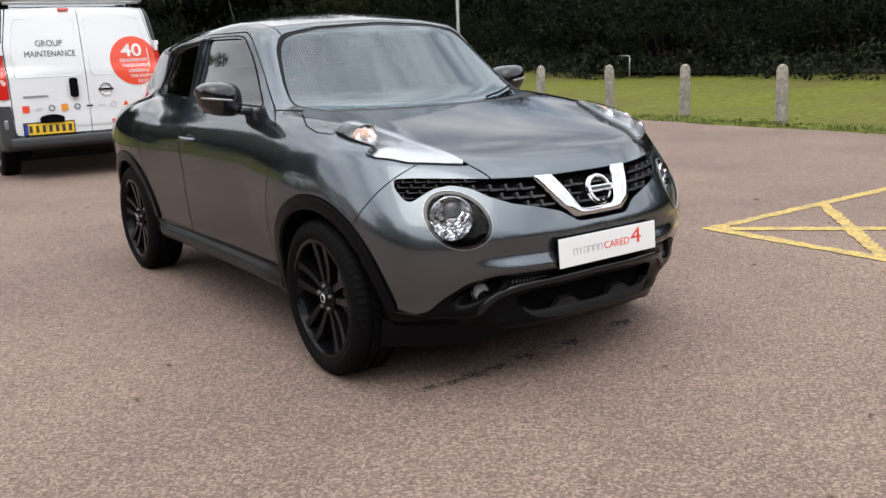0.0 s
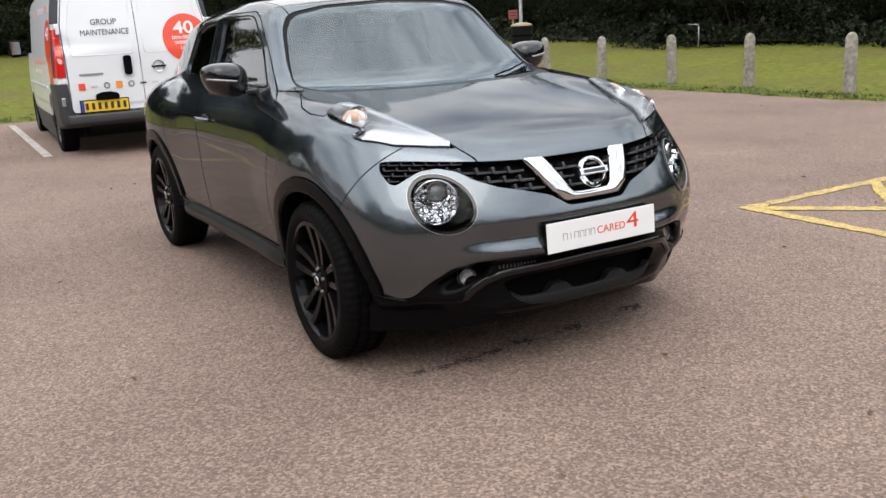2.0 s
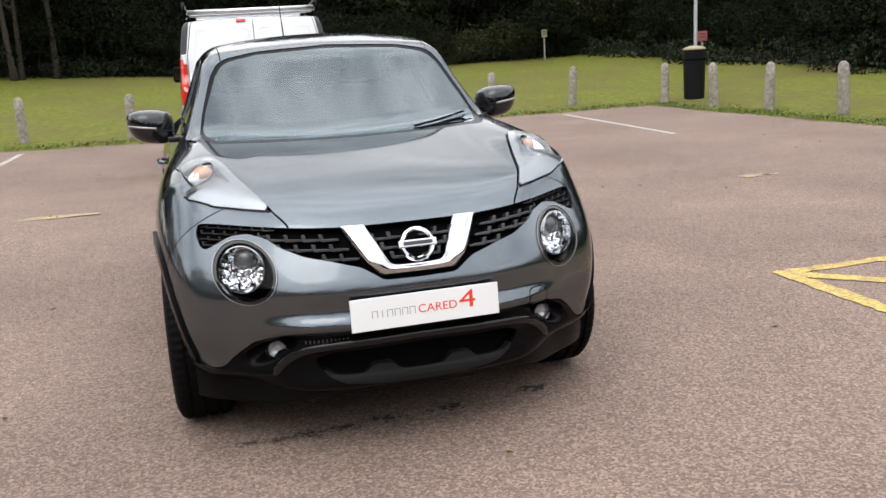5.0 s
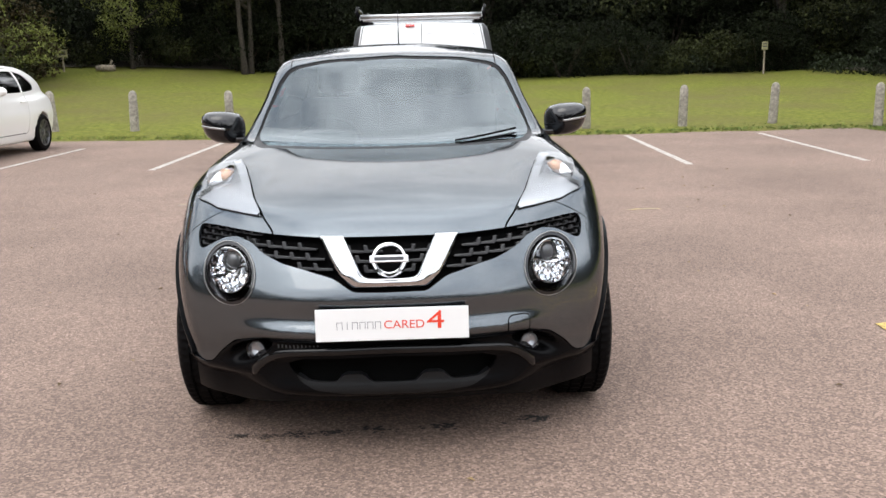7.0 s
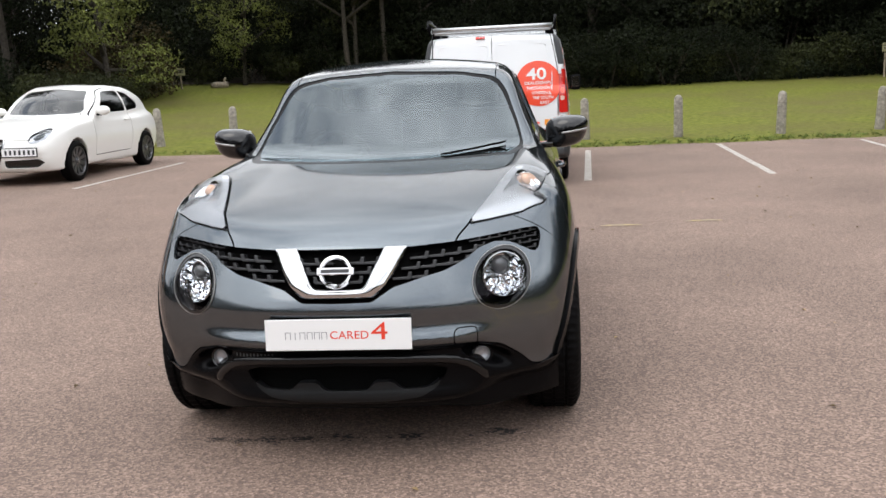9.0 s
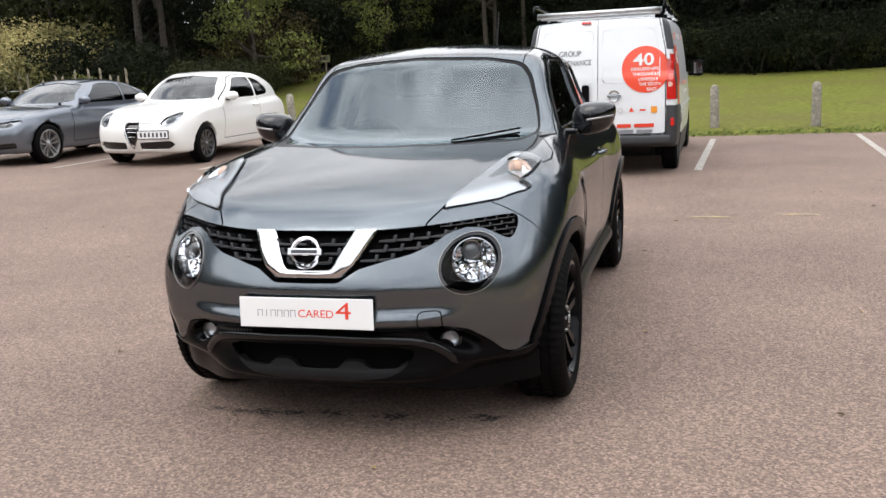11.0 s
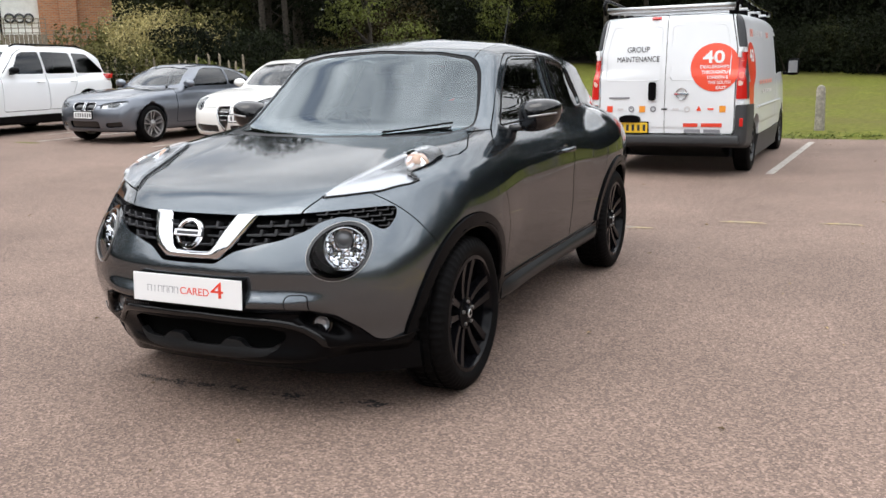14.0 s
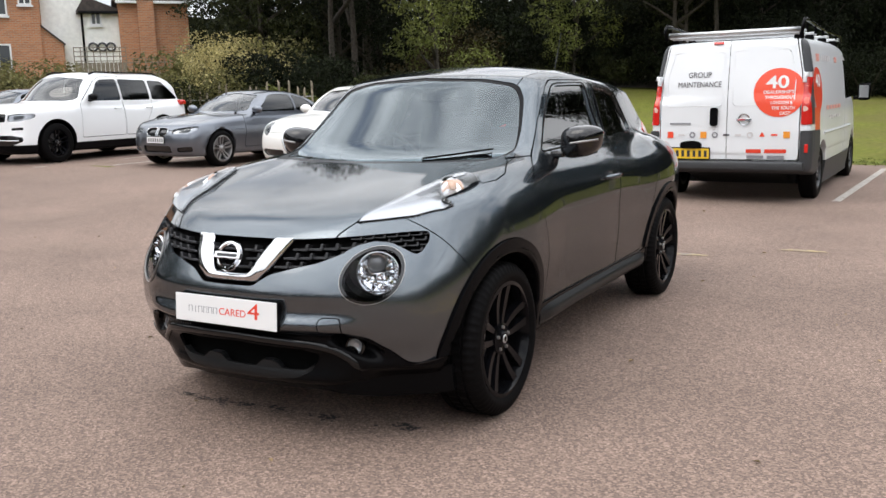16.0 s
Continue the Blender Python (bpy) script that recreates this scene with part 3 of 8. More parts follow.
        me.from_pydata(v.tolist(), [], t.tolist())
        me.polygons.foreach_set("use_smooth", np.ones(len(t), bool))
        if own_normals:
            me.normals_split_custom_set_from_vertices(n.tolist())
        return me


# ---------------------------------------------------------------- cars: shapes
ONE = Spline((0, 1), (1, 1), (2, 1))


def front_line(c, ax, z):
    """The nose's outline: its ledges fade out towards the corners where a plainer corner outline is given."""
    if "corner" not in c:
        return c["front"](z)
    t = np.clip((ax - 0.38) / 0.24, 0, 1)
    t = t * t * (3 - 2 * t)
    return c["front"](z) * (1 - t) + c["corner"](z) * t


def car_shape(c):
    """A function below 0 inside a car, from curves: hood, front, plan, profile, roof, screen and tail.
    The car stands on z = 0 with its front axle at y = 0 and its nose towards -y."""

    def f(x, y, z):
        ax = np.sqrt(x * x + 1e-6)
        low = smax(z - c["hood"](y) + c["crown"] * ax**2, (front_line(c, ax, z) + c["nose"](ax) * c.get("nose_z", ONE)(z) - y) * 0.9, c.get("k_nose", 0.07))
        low = smax(low, (y - c["tail"](z) + c.get("tail_round", 0.25) * ax**3) * 0.95, 0.12)
        side = ax - c["plan"](y) - c["profile"](z)
        low = smax(low, side, c.get("k_side", 0.10))
        for bx, by, bz, rx, ry, rz in c["humps"]:
            q = np.sqrt(((ax - bx) / rx) ** 2 + ((y - by) / ry) ** 2 + ((z - bz) / rz) ** 2 + 1e-9)
            low = smin(low, (q - 1) * min(rx, rz), 0.10)
        low = smax(low, c["bottom"](y) - z, 0.05)
        top = smax(z - c["roof"](y) + c["roof_crown"] * ax**2, (c["screen"](z) + c["screen_curve"] * ax**2 - y) * 0.75, 0.05)
        top = smax(top, (y - c["back"](z) + 0.12 * ax**2) * 0.85, 0.08)
        top = smax(top, (ax - c["house"](z) - c["house_plan"](y)) * 0.9, c.get("k_house", 0.06))
        top = smax(top, c["house_floor"] - z, 0.02)
        body = smin(low, top, c.get("k_waist", 0.05))
        for wy in c["axles"]:
            well = np.sqrt((y - wy) ** 2 + (z - c["axle_z"]) ** 2 + 1e-9) - c["arch"]
            body = np.maximum(body, -np.maximum(well, c["well_in"] - ax))
        return body if "carve" not in c else c["carve"](body, ax, y, z)

    return f


def ring_arc(r0, r1, a0, a1, n=10):
    return [(r0 * math.cos(a0 + (a1 - a0) * i / n), r0 * math.sin(a0 + (a1 - a0) * i / n)) for i in range(n + 1)] + [
        (r1 * math.cos(a1 - (a1 - a0) * i / n), r1 * math.sin(a1 - (a1 - a0) * i / n)) for i in range(n + 1)]


def wheel(parent, at, out, radius, width, rim_r, spokes, alloy, twin=False, groove=True, tread=False):
    """A road wheel, a part of its car: tyre, rim, spokes, hub cap, nuts, brake disc. out: +1 or -1, the side that faces out."""
    w = new("wheel")
    w.parent = parent
    w.matrix_basis = Matrix.Translation(at) @ Matrix.Diagonal((out, 1, 1, 1))
    h = width / 2
    bm = bmesh.new()
    prof = [(rim_r, -h * 0.85), (rim_r + 0.02, -h * 0.98), (radius - 0.045, -h), (radius - 0.012, -h * 0.86), (radius, -h * 0.7)]
    if groove:
        for g in (-0.45, 0.0, 0.45):
            prof += [(radius, (g - 0.07) * h), (radius - 0.009, (g - 0.06) * h), (radius - 0.009, (g + 0.06) * h), (radius, (g + 0.07) * h)]
    prof += [(radius, h * 0.7), (radius - 0.012, h * 0.86), (radius - 0.045, h), (rim_r + 0.02, h * 0.98), (rim_r, h * 0.85)]
    lathe(bm, prof, "x", 192 if tread else 56)
    if tread:
        # cross grooves cut into the shoulders and, finer, the middle ribs
        for v in bm.verts:
            r, a = math.hypot(v.co.y, v.co.z), math.atan2(v.co.z, v.co.y)
            k = round(a * 96 / math.pi)
            if r > radius - 0.020 and (k % 3 == 0 if abs(v.co.x) > h * 0.5 else k % 4 == 0):
                c = (r - 0.007) / r
                v.co.y, v.co.z = v.co.y * c, v.co.z * c
    part("tyre", smooth(bm, 35), "rubber", w)
    bm = bmesh.new()
    lathe(bm, [(rim_r + 0.004, h * 0.90), (rim_r - 0.012, h * 0.92), (rim_r - 0.02, h * 0.78), (rim_r - 0.03, h * 0.2), (rim_r - 0.035, -h * 0.8), (rim_r, -h * 0.85)], "x", 48)
    part("rim", smooth(bm, 35), alloy, w)
    bm = bmesh.new()
    lathe(bm, [(0.0, -h * 0.15), (rim_r * 0.72, -h * 0.15), (rim_r * 0.72, -h * 0.3), (0, -h * 0.3)], "x", 36)
    part("brake_disc", smooth(bm, 35), "steel_disc", w)
    # black disc filling in the shade behind the spokes
    bm = bmesh.new()
    lathe(bm, [(rim_r - 0.02, -h * 0.5), (0, -h * 0.5)], "x", 24)
    part("back_plate", bm, "dark_liner", w)
    for s in range(spokes):
        bm = bmesh.new()
        for side in ((-1, 1) if twin else (0,)):
            a = 2 * math.pi * s / spokes + math.pi / 2
            inner, outer = 0.050, rim_r - 0.012
            spread = 0.13 if twin else 0.0
            wd0, wd1 = (0.013, 0.024) if twin else (0.030, 0.042)
            rows = []
            for i in range(6):
                t = i / 5
                r = inner + (outer - inner) * t
                ang = a + side * (0.30 * (1 - t) * 0.9 + spread * t + 0.05)
                d, q = Vector((0, math.cos(ang), math.sin(ang))), Vector((0, -math.sin(ang), math.cos(ang)))
                wd = wd0 + (wd1 - wd0) * t
                xf = h * (0.62 + 0.22 * t * t)
                rows.append([bm.verts.new(d * r + q * k * wd + Vector((xx, 0, 0))) for k, xx in ((-1, xf - 0.035), (-0.75, xf), (0.75, xf), (1, xf - 0.035))])
            for a_, b_ in zip(rows, rows[1:]):
                for k in range(3):
                    bm.faces.new((a_[k], a_[k + 1], b_[k + 1], b_[k]))
                bm.faces.new((a_[3], a_[0], b_[0], b_[3]))
            bm.faces.new(rows[-1])
            bm.faces.new(list(reversed(rows[0])))
        bmesh.ops.recalc_face_normals(bm, faces=bm.faces)
        part("spoke", smooth(bm, 30), alloy, w)
    bm = bmesh.new()
    lathe(bm, [(0, h * 0.80), (0.026, h * 0.80), (0.030, h * 0.76), (0.068, h * 0.66), (0.078, h * 0.3)], "x", 28)
    hub = part("hub_cap", smooth(bm, 35), alloy, w)
    bm = bmesh.new()
    lathe(bm, [(0.012, h * 0.82), (0.017, h * 0.825), (0.020, h * 0.80)], "x", 20)
    part("cap_ring", bm, "aluminium", hub)
    for k in range(5):
        a = 2 * math.pi * k / 5 + 0.3
        bm = bmesh.new()
        lathe(bm, [(0, 0.014), (0.007, 0.013), (0.009, 0)], "x", 6, Matrix.Translation((h * 0.66, 0.05 * math.cos(a), 0.05 * math.sin(a))))
        part("wheel_nut", bm, "steel_disc", hub)
    bm = bmesh.new()
    box(bm, -h * 0.35, h * 0.1, -0.05, 0.05, rim_r * 0.50, rim_r * 0.80, 0.01, Matrix.Rotation(radians(75), 4, "X"))
    part("brake_caliper", bm, "aluminium", w)
    return w


# ---------------------------------------------------------------- the grey crossover
juke = thing("crossover_car", pose(-0.006, 0, 0, 0, 0, 0.5), "dark metallic grey crossover with black alloy wheels, parked on worn tarmac", "car")


def juke_carve(body, ax, y, z):
    # fog lamp pockets, the lower intake and the plate recess
    pocket = np.sqrt(((ax - 0.545) / 0.125) ** 2 + ((y + 0.645) / 0.085) ** 2 + ((z - 0.422 + 0.45 * (ax - 0.51)) / 0.046) ** 2 + 1e-9) - 1
    body = smax(body, -pocket * 0.055, 0.02)
    groove = np.maximum(np.abs(z - 0.455) - 0.022 + 0.03 * ax, ax - 0.42)
    body = smax(body, -np.maximum(groove, y + 0.715), 0.02)
    return body


JUKE = dict(
    hood=Spline((-0.8, 0.712), (-0.7, 0.815), (-0.62, 0.868), (-0.5, 0.914), (-0.3, 0.963), (0, 1.021), (0.3, 1.074), (0.5, 1.102), (0.8, 1.100), (1.2, 1.085), (2, 1.055), (2.6, 1.05), (3, 1.022), (3.4, 0.95)),
    crown=0.05,
    front=Spline((0.15, -0.50), (0.22, -0.60), (0.262, -0.685), (0.285, -0.705), (0.315, -0.700), (0.35, -0.698), (0.395, -0.712), (0.425, -0.730), (0.46, -0.732), (0.505, -0.778), (0.55, -0.762), (0.62, -0.767), (0.68, -0.745), (0.74, -0.712), (0.83, -0.655), (0.95, -0.58), (1.1, -0.5)),
    corner=Spline((0.15, -0.46), (0.24, -0.58), (0.29, -0.645), (0.335, -0.712), (0.37, -0.722), (0.44, -0.748), (0.52, -0.765), (0.60, -0.765), (0.68, -0.745), (0.74, -0.712), (0.83, -0.655), (0.95, -0.58), (1.1, -0.5)),
    nose=Spline((0, -0.004), (0.2, 0.000), (0.4, 0.045), (0.54, 0.112), (0.64, 0.178), (0.74, 0.255), (0.82, 0.368), (0.88, 0.515), (1, 0.904)),
    nose_z=Spline((0.15, 1.0), (0.35, 0.98), (0.5, 0.98), (0.7, 1.03), (0.9, 1.25), (1.2, 1.30)),
    plan=Spline((-0.9, 0.81), (-0.4, 0.832), (0.0, 0.852), (0.4, 0.852), (0.8, 0.842), (1.3, 0.842), (1.8, 0.848), (2.3, 0.862), (2.6, 0.855), (3.0, 0.812), (3.4, 0.72)),
    profile=Spline((0.1, -0.07), (0.25, -0.045), (0.40, -0.026), (0.55, -0.008), (0.72, 0.0), (0.82, -0.003), (0.9, -0.018), (0.97, -0.044), (1.06, -0.092), (1.2, -0.2)),
    tail=Spline((0.2, 3.05), (0.45, 3.25), (0.7, 3.30), (0.95, 3.26), (1.1, 3.16), (1.3, 3.0)),
    humps=[(0.645, 0.20, 0.69, 0.205, 0.52, 0.30), (0.640, 2.50, 0.77, 0.205, 0.54, 0.315)],
    bottom=Spline((-0.8, 0.215), (-0.3, 0.20), (0.4, 0.24), (2.1, 0.25), (2.9, 0.25), (3.4, 0.34)),
    roof=Spline((0.6, 1.388), (0.8, 1.451), (1, 1.490), (1.3, 1.524), (1.7, 1.513), (2.1, 1.484), (2.5, 1.441), (2.9, 1.390), (3.2, 1.330)),
    roof_crown=0.149,
    screen=Spline((0.95, 0.141), (1.06, 0.309), (1.2, 0.506), (1.35, 0.695), (1.46, 0.825), (1.6, 1.046)),
    screen_curve=0.493,
    back=Spline((0.9, 3.283), (1.05, 3.202), (1.2, 3.045), (1.35, 2.872), (1.5, 2.678), (1.6, 2.503)),
    house=Spline((0.9, 0.815), (1, 0.769), (1.1, 0.731), (1.25, 0.665), (1.4, 0.612), (1.48, 0.570), (1.6, 0.489)),
    house_plan=Spline((0.2, -0.022), (1, -0.010), (1.6, 0.002), (2.2, -0.035), (2.8, -0.131), (3.3, -0.235)),
    house_floor=0.80, axles=(0.0, 2.53), axle_z=0.325, arch=0.388, well_in=0.56,
    carve=juke_carve,
)

GRILLE = [(-0.01, 0.826), (0.24, 0.827), (0.405, 0.834), (0.54, 0.842), (0.66, 0.848), (0.708, 0.847), (0.719, 0.815), (0.708, 0.772), (0.690, 0.766), (0.648, 0.788), (0.604, 0.810),
          (0.548, 0.819), (0.492, 0.804), (0.445, 0.772), (0.375, 0.744), (0.30, 0.728), (0.195, 0.700), (0.125, 0.655), (-0.01, 0.652)]
DRL = [(0.455, -0.519), (0.505, -0.400), (0.553, -0.205), (0.592, -0.060), (0.622, 0.032), (0.660, 0.040), (0.705, 0.020), (0.745, -0.018), (0.738, -0.100), (0.722, -0.190), (0.698, -0.258), (0.722, -0.256), (0.748, -0.245), (0.728, -0.288), (0.645, -0.380), (0.530, -0.470)]
LAMP_AT, LAMP_AXIS = np.array((0.573, -0.575, 0.698)), np.array((0.55, -0.83, 0.05))


def lamp_region(x, y, z, grow=0.0):
    """The headlamp's opening: an upright oval seen from the front."""
    q = np.sqrt(((np.abs(x) - 0.573) / 0.103) ** 2 + ((z - 0.697) / 0.104) ** 2 + 1e-9)
    return np.minimum((1 - q) * 0.103 + grow, -0.43 - y)


def ax_region(outline, r=0.0, view="front", near=None):
    """A region from an outline seen from the front (x, z), the side (y, z) or above (x, y), on both sides alike."""
    def region(x, y, z):
        a = np.abs(x)
        u, v = {"front": (a, z), "side": (y, z), "top": (a, y)}[view]
        d = inside(outline, u, v, r)
        return np.minimum(d, near(a, y, z)) if near else d
    return region


def sides(skin):
    """The two halves of a panel that is on both sides."""
    return [(skin.cut(skin.v[:, 0]), 1), (skin.cut(-skin.v[:, 0]), -1)]


def build_juke():
    f = car_shape(JUKE)
    body = Skin.of(f, (-1.0, -0.95, 0.12), (1.0, 3.45, 1.62), 0.0145)
    own = juke
    gap = 0.0055
    # openings
    lamp, body = body.split(lamp_region)
    grille, body = body.split(ax_region(GRILLE, 0.012, "front", lambda a, y, z: 0.0 - y))
    drl, body = body.split(ax_region(DRL, 0.008, "top", lambda a, y, z: z - 0.80), 0.003)
    intake, body = body.split(ax_region([(-0.02, 0.312), (-0.02, 0.418), (0.31, 0.412), (0.372, 0.388), (0.356, 0.348), (0.300, 0.318), (0.205, 0.316), (0.172, 0.346), (0.108, 0.346), (0.078, 0.314)], 0.012, "front", lambda a, y, z: -0.4 - y))
    # glass
    screen, body = body.split(ax_region([(-0.02, 1.054), (0.35, 1.056), (0.60, 1.062), (0.655, 1.080), (0.628, 1.185), (0.572, 1.340), (0.535, 1.395), (0.49, 1.418), (0.34, 1.443), (-0.02, 1.459)], 0.02, "front", lambda a, y, z: 1.25 - y))
    glass_front, body = body.split(ax_region([(0.72, 1.092), (0.83, 1.165), (1.00, 1.305), (1.13, 1.390), (1.20, 1.403), (1.60, 1.406), (1.56, 1.112)], 0.03, "side", lambda a, y, z: a - 0.40))
    glass_rear, body = body.split(ax_region([(1.670, 1.105), (1.745, 1.393), (2.00, 1.375), (2.205, 1.335), (2.285, 1.165), (2.255, 1.122)], 0.03, "side", lambda a, y, z: a - 0.35))
    back_glass, body = body.split(ax_region([(-0.02, 1.12), (0.50, 1.14), (0.46, 1.34), (-0.02, 1.39)], 0.03, "front", lambda a, y, z: y - 2.75))
    # black lower parts
    under, body = body.split(lambda x, y, z: JUKE["bottom"](y) + 0.012 - z)
    front_low, body = body.split(ax_region([(-0.02, 0.0), (-0.02, 0.482), (0.40, 0.478), (0.50, 0.476), (0.565, 0.462), (0.625, 0.408), (0.672, 0.352), (0.72, 0.343), (0.80, 0.364), (1.0, 0.42), (1.0, 0.0)], 0.02, "front", lambda a, y, z: 0.0 - y), 0.004)
    skid, front_low = front_low.split(ax_region([(-0.02, 0.272), (-0.02, 0.372), (0.30, 0.372), (0.345, 0.350), (0.335, 0.318), (0.28, 0.288), (0.15, 0.276)], 0.02, "front", lambda a, y, z: -0.4 - y))
    sill, body = body.split(ax_region([(0.30, 0.0), (0.30, 0.40), (0.5, 0.385), (2.0, 0.375), (2.2, 0.40), (2.2, 0.0)], 0.02, "side"), 0.004)
    arch_ring = lambda x, y, z: np.minimum(np.maximum(0.440 - np.hypot(y, z - 0.325), 0.440 - np.hypot(y - 2.53, z - 0.325)), np.abs(x) - 0.60)
    arch, body = body.split(arch_ring, 0.004)
    rear_low, body = body.split(lambda x, y, z: np.minimum(0.50 - z, y - 2.7), 0.004)
    rear_lamp, body = body.split(ax_region([(2.86, 1.10), (3.1, 1.16), (3.35, 1.0), (3.35, 0.93), (3.0, 0.98)], 0.03, "side", lambda a, y, z: a - 0.45), 0.005)
    # painted panels
    hood, body = body.split(ax_region([(-0.02, -0.85), (0.41, -0.85), (0.412, -0.585), (0.451, -0.524), (0.501, -0.402), (0.549, -0.206), (0.588, -0.058), (0.618, 0.038), (0.660, 0.048), (0.710, 0.028), (0.752, -0.014), (0.772, 0.09), (0.762, 0.20), (0.70, 0.36), (0.655, 0.43), (0.60, 0.62), (-0.02, 0.62)], 0.012, "top", lambda a, y, z: np.minimum(z - 0.80, 1.10 - z)), gap)
    front_door, body = body.split(ax_region([(0.40, 0.975), (0.40, 0.85), (0.465, 0.62), (0.48, 0.39), (1.57, 0.38), (1.565, 0.75), (1.60, 0.91), (1.645, 0.99), (1.69, 1.075), (1.685, 1.10), (1.672, 1.432), (1.14, 1.432), (1.04, 1.395), (0.65, 1.106), (0.51, 1.035)], 0.03, "side", lambda a, y, z: a - 0.40), gap)
    rear_door, body = body.split(ax_region([(1.70, 1.10), (1.70, 1.075), (1.655, 0.99), (1.61, 0.91), (1.575, 0.75), (1.58, 0.38), (2.02, 0.39), (2.13, 0.55), (2.25, 0.80), (2.33, 1.0), (2.37, 1.15), (2.25, 1.370), (1.682, 1.432)], 0.03, "side", lambda a, y, z: a - 0.35), gap)
    roof, body = body.split(lambda x, y, z: np.minimum(np.minimum(0.515 - 0.05 * np.maximum(y - 1.4, 0) - np.abs(x), z - 1.30), np.minimum(y - 0.55, 2.75 - y)), gap)
    bumper, body = body.split(lambda x, y, z: np.minimum(-0.30 - 0.55 * (z - 0.7) - y + 0.25 * np.maximum(np.abs(x) - 0.8, 0), 1.0 - z), 0.005)
    tow_cover, bumper = bumper.split(lambda x, y, z: inside([(0.405, 0.475), (0.405, 0.545), (0.485, 0.545), (0.485, 0.475)], x, z, 0.02), 0.004)
    mesh_part("tow_eye_cover", tow_cover.mesh("tow_eye_cover", 0.001), "grey_paint", juke)
    fender, body = body.split(lambda x, y, z: np.minimum(0.60 - y, 1.07 - z), 0.005)
    tailgate, quarter = body.split(lambda x, y, z: np.minimum(y - 2.78, 0.62 - np.abs(x)), gap)

    grey = "grey_paint"
    mesh_part("hood", hood.mesh("hood"), grey, own)
    mesh_part("front_bumper", bumper.mesh("front_bumper"), grey, own)
    mesh_part("roof_panel", roof.mesh("roof_panel"), grey, own)
    mesh_part("tailgate", tailgate.mesh("tailgate"), grey, own)
    mesh_part("lower_bumper", front_low.mesh("lower_bumper", 0.004), "black_plastic", own, "matt black plastic lower bumper")
    mesh_part("skid_lip", skid.mesh("skid_lip", 0.007, 0.03), "satin_black", own, "satin dark grey scalloped lip under the intake")
    mesh_part("rear_bumper", rear_low.mesh("rear_bumper"), "black_plastic", own)
    mesh_part("underbody", under.mesh("underbody", lip=0), "dark_liner", own)
    for name, skin, material, shift in (("front_fender", fender, grey, 0), ("side_frame", quarter, grey, 0), ("wheel_arch_trim", arch, "black_plastic", 0.012),
                                        ("sill_trim", sill, "black_plastic", 0.006), ("rear_lamp", rear_lamp, "red_lens", 0.004)):
        for half, s in sides(skin):
            mesh_part(name, half.mesh(name, shift), material, own)
    doors = {}
    for name, skin, pane, dark in (("front_door", front_door, glass_front, "door_glass"), ("rear_door", rear_door, glass_rear, "tint_glass")):
        for half, s in sides(skin):
            doors[name, s] = mesh_part(name, half.mesh(name), grey, own)
        for half, s in sides(pane):
            mesh_part("door_window", half.mesh("door_window", -0.010, 0), dark, doors[name, s])
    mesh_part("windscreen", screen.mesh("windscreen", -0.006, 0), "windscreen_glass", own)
    frit_in = ax_region([(-0.02, 1.074), (0.35, 1.076), (0.585, 1.082), (0.632, 1.098), (0.606, 1.185), (0.548, 1.330), (0.512, 1.380), (0.475, 1.398), (0.335, 1.424), (-0.02, 1.439)], 0.02, "front")
    frit, _ = screen.split(lambda x, y, z: -frit_in(x, y, z) - 0.010)
    mesh_part("windscreen_seal", frit.mesh("windscreen_seal", -0.0045, 0), "frit", own, "black windscreen border")
    mesh_part("rear_window", back_glass.mesh("rear_window", -0.006, 0), "tint_glass", own)
    # a near-black shell added behind the openings, standing in for the unlit inside
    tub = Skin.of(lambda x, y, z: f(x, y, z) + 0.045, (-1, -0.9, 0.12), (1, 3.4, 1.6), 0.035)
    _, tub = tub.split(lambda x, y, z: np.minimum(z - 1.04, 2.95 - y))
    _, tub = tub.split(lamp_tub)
    mesh_part("dark_shell", tub.mesh("dark_shell", lip=0), "dark_liner", own)
    return f, dict(grille=grille, lamp=lamp, drl=drl, intake=intake, doors=doors)


def lamp_tub(x, y, z):
    return lamp_region(x, y, z, 0.012)


juke_f, juke_open = build_juke()
for sx in (1, -1):
    for wy in (0.0, 2.53):
        wheel(juke, (sx * 0.756, wy, 0.330), sx, 0.330, 0.222, 0.246, 5, "black_alloy", twin=True, tread=True)


# ---------------------------------------------------------------- ground
def level(x, y):
    """The tarmac's height: flat round the crossover, climbing gently towards the far row of cars."""
    t = np.clip((y - 2.0) / 6.0, 0, 1)
    return 0.02 * np.clip(0.5 - x, 0, 22) * t * t * (3 - 2 * t)


def rise(x, y):
    """The lawn's height: level with the car park, climbing beyond its edges, steeper towards the far corner."""
    dy, dx = np.maximum(y - 13.6, 0), np.maximum(x - 8.6, 0)
    d = np.minimum(np.hypot(dy, dx), 60)
    return level(x, y) + np.where(d > 0, np.minimum(0.03, d * 0.3) + 0.048 * d + 0.0017 * np.clip(4 - x, 0, 15) * np.minimum(dy, 40), -0.03)


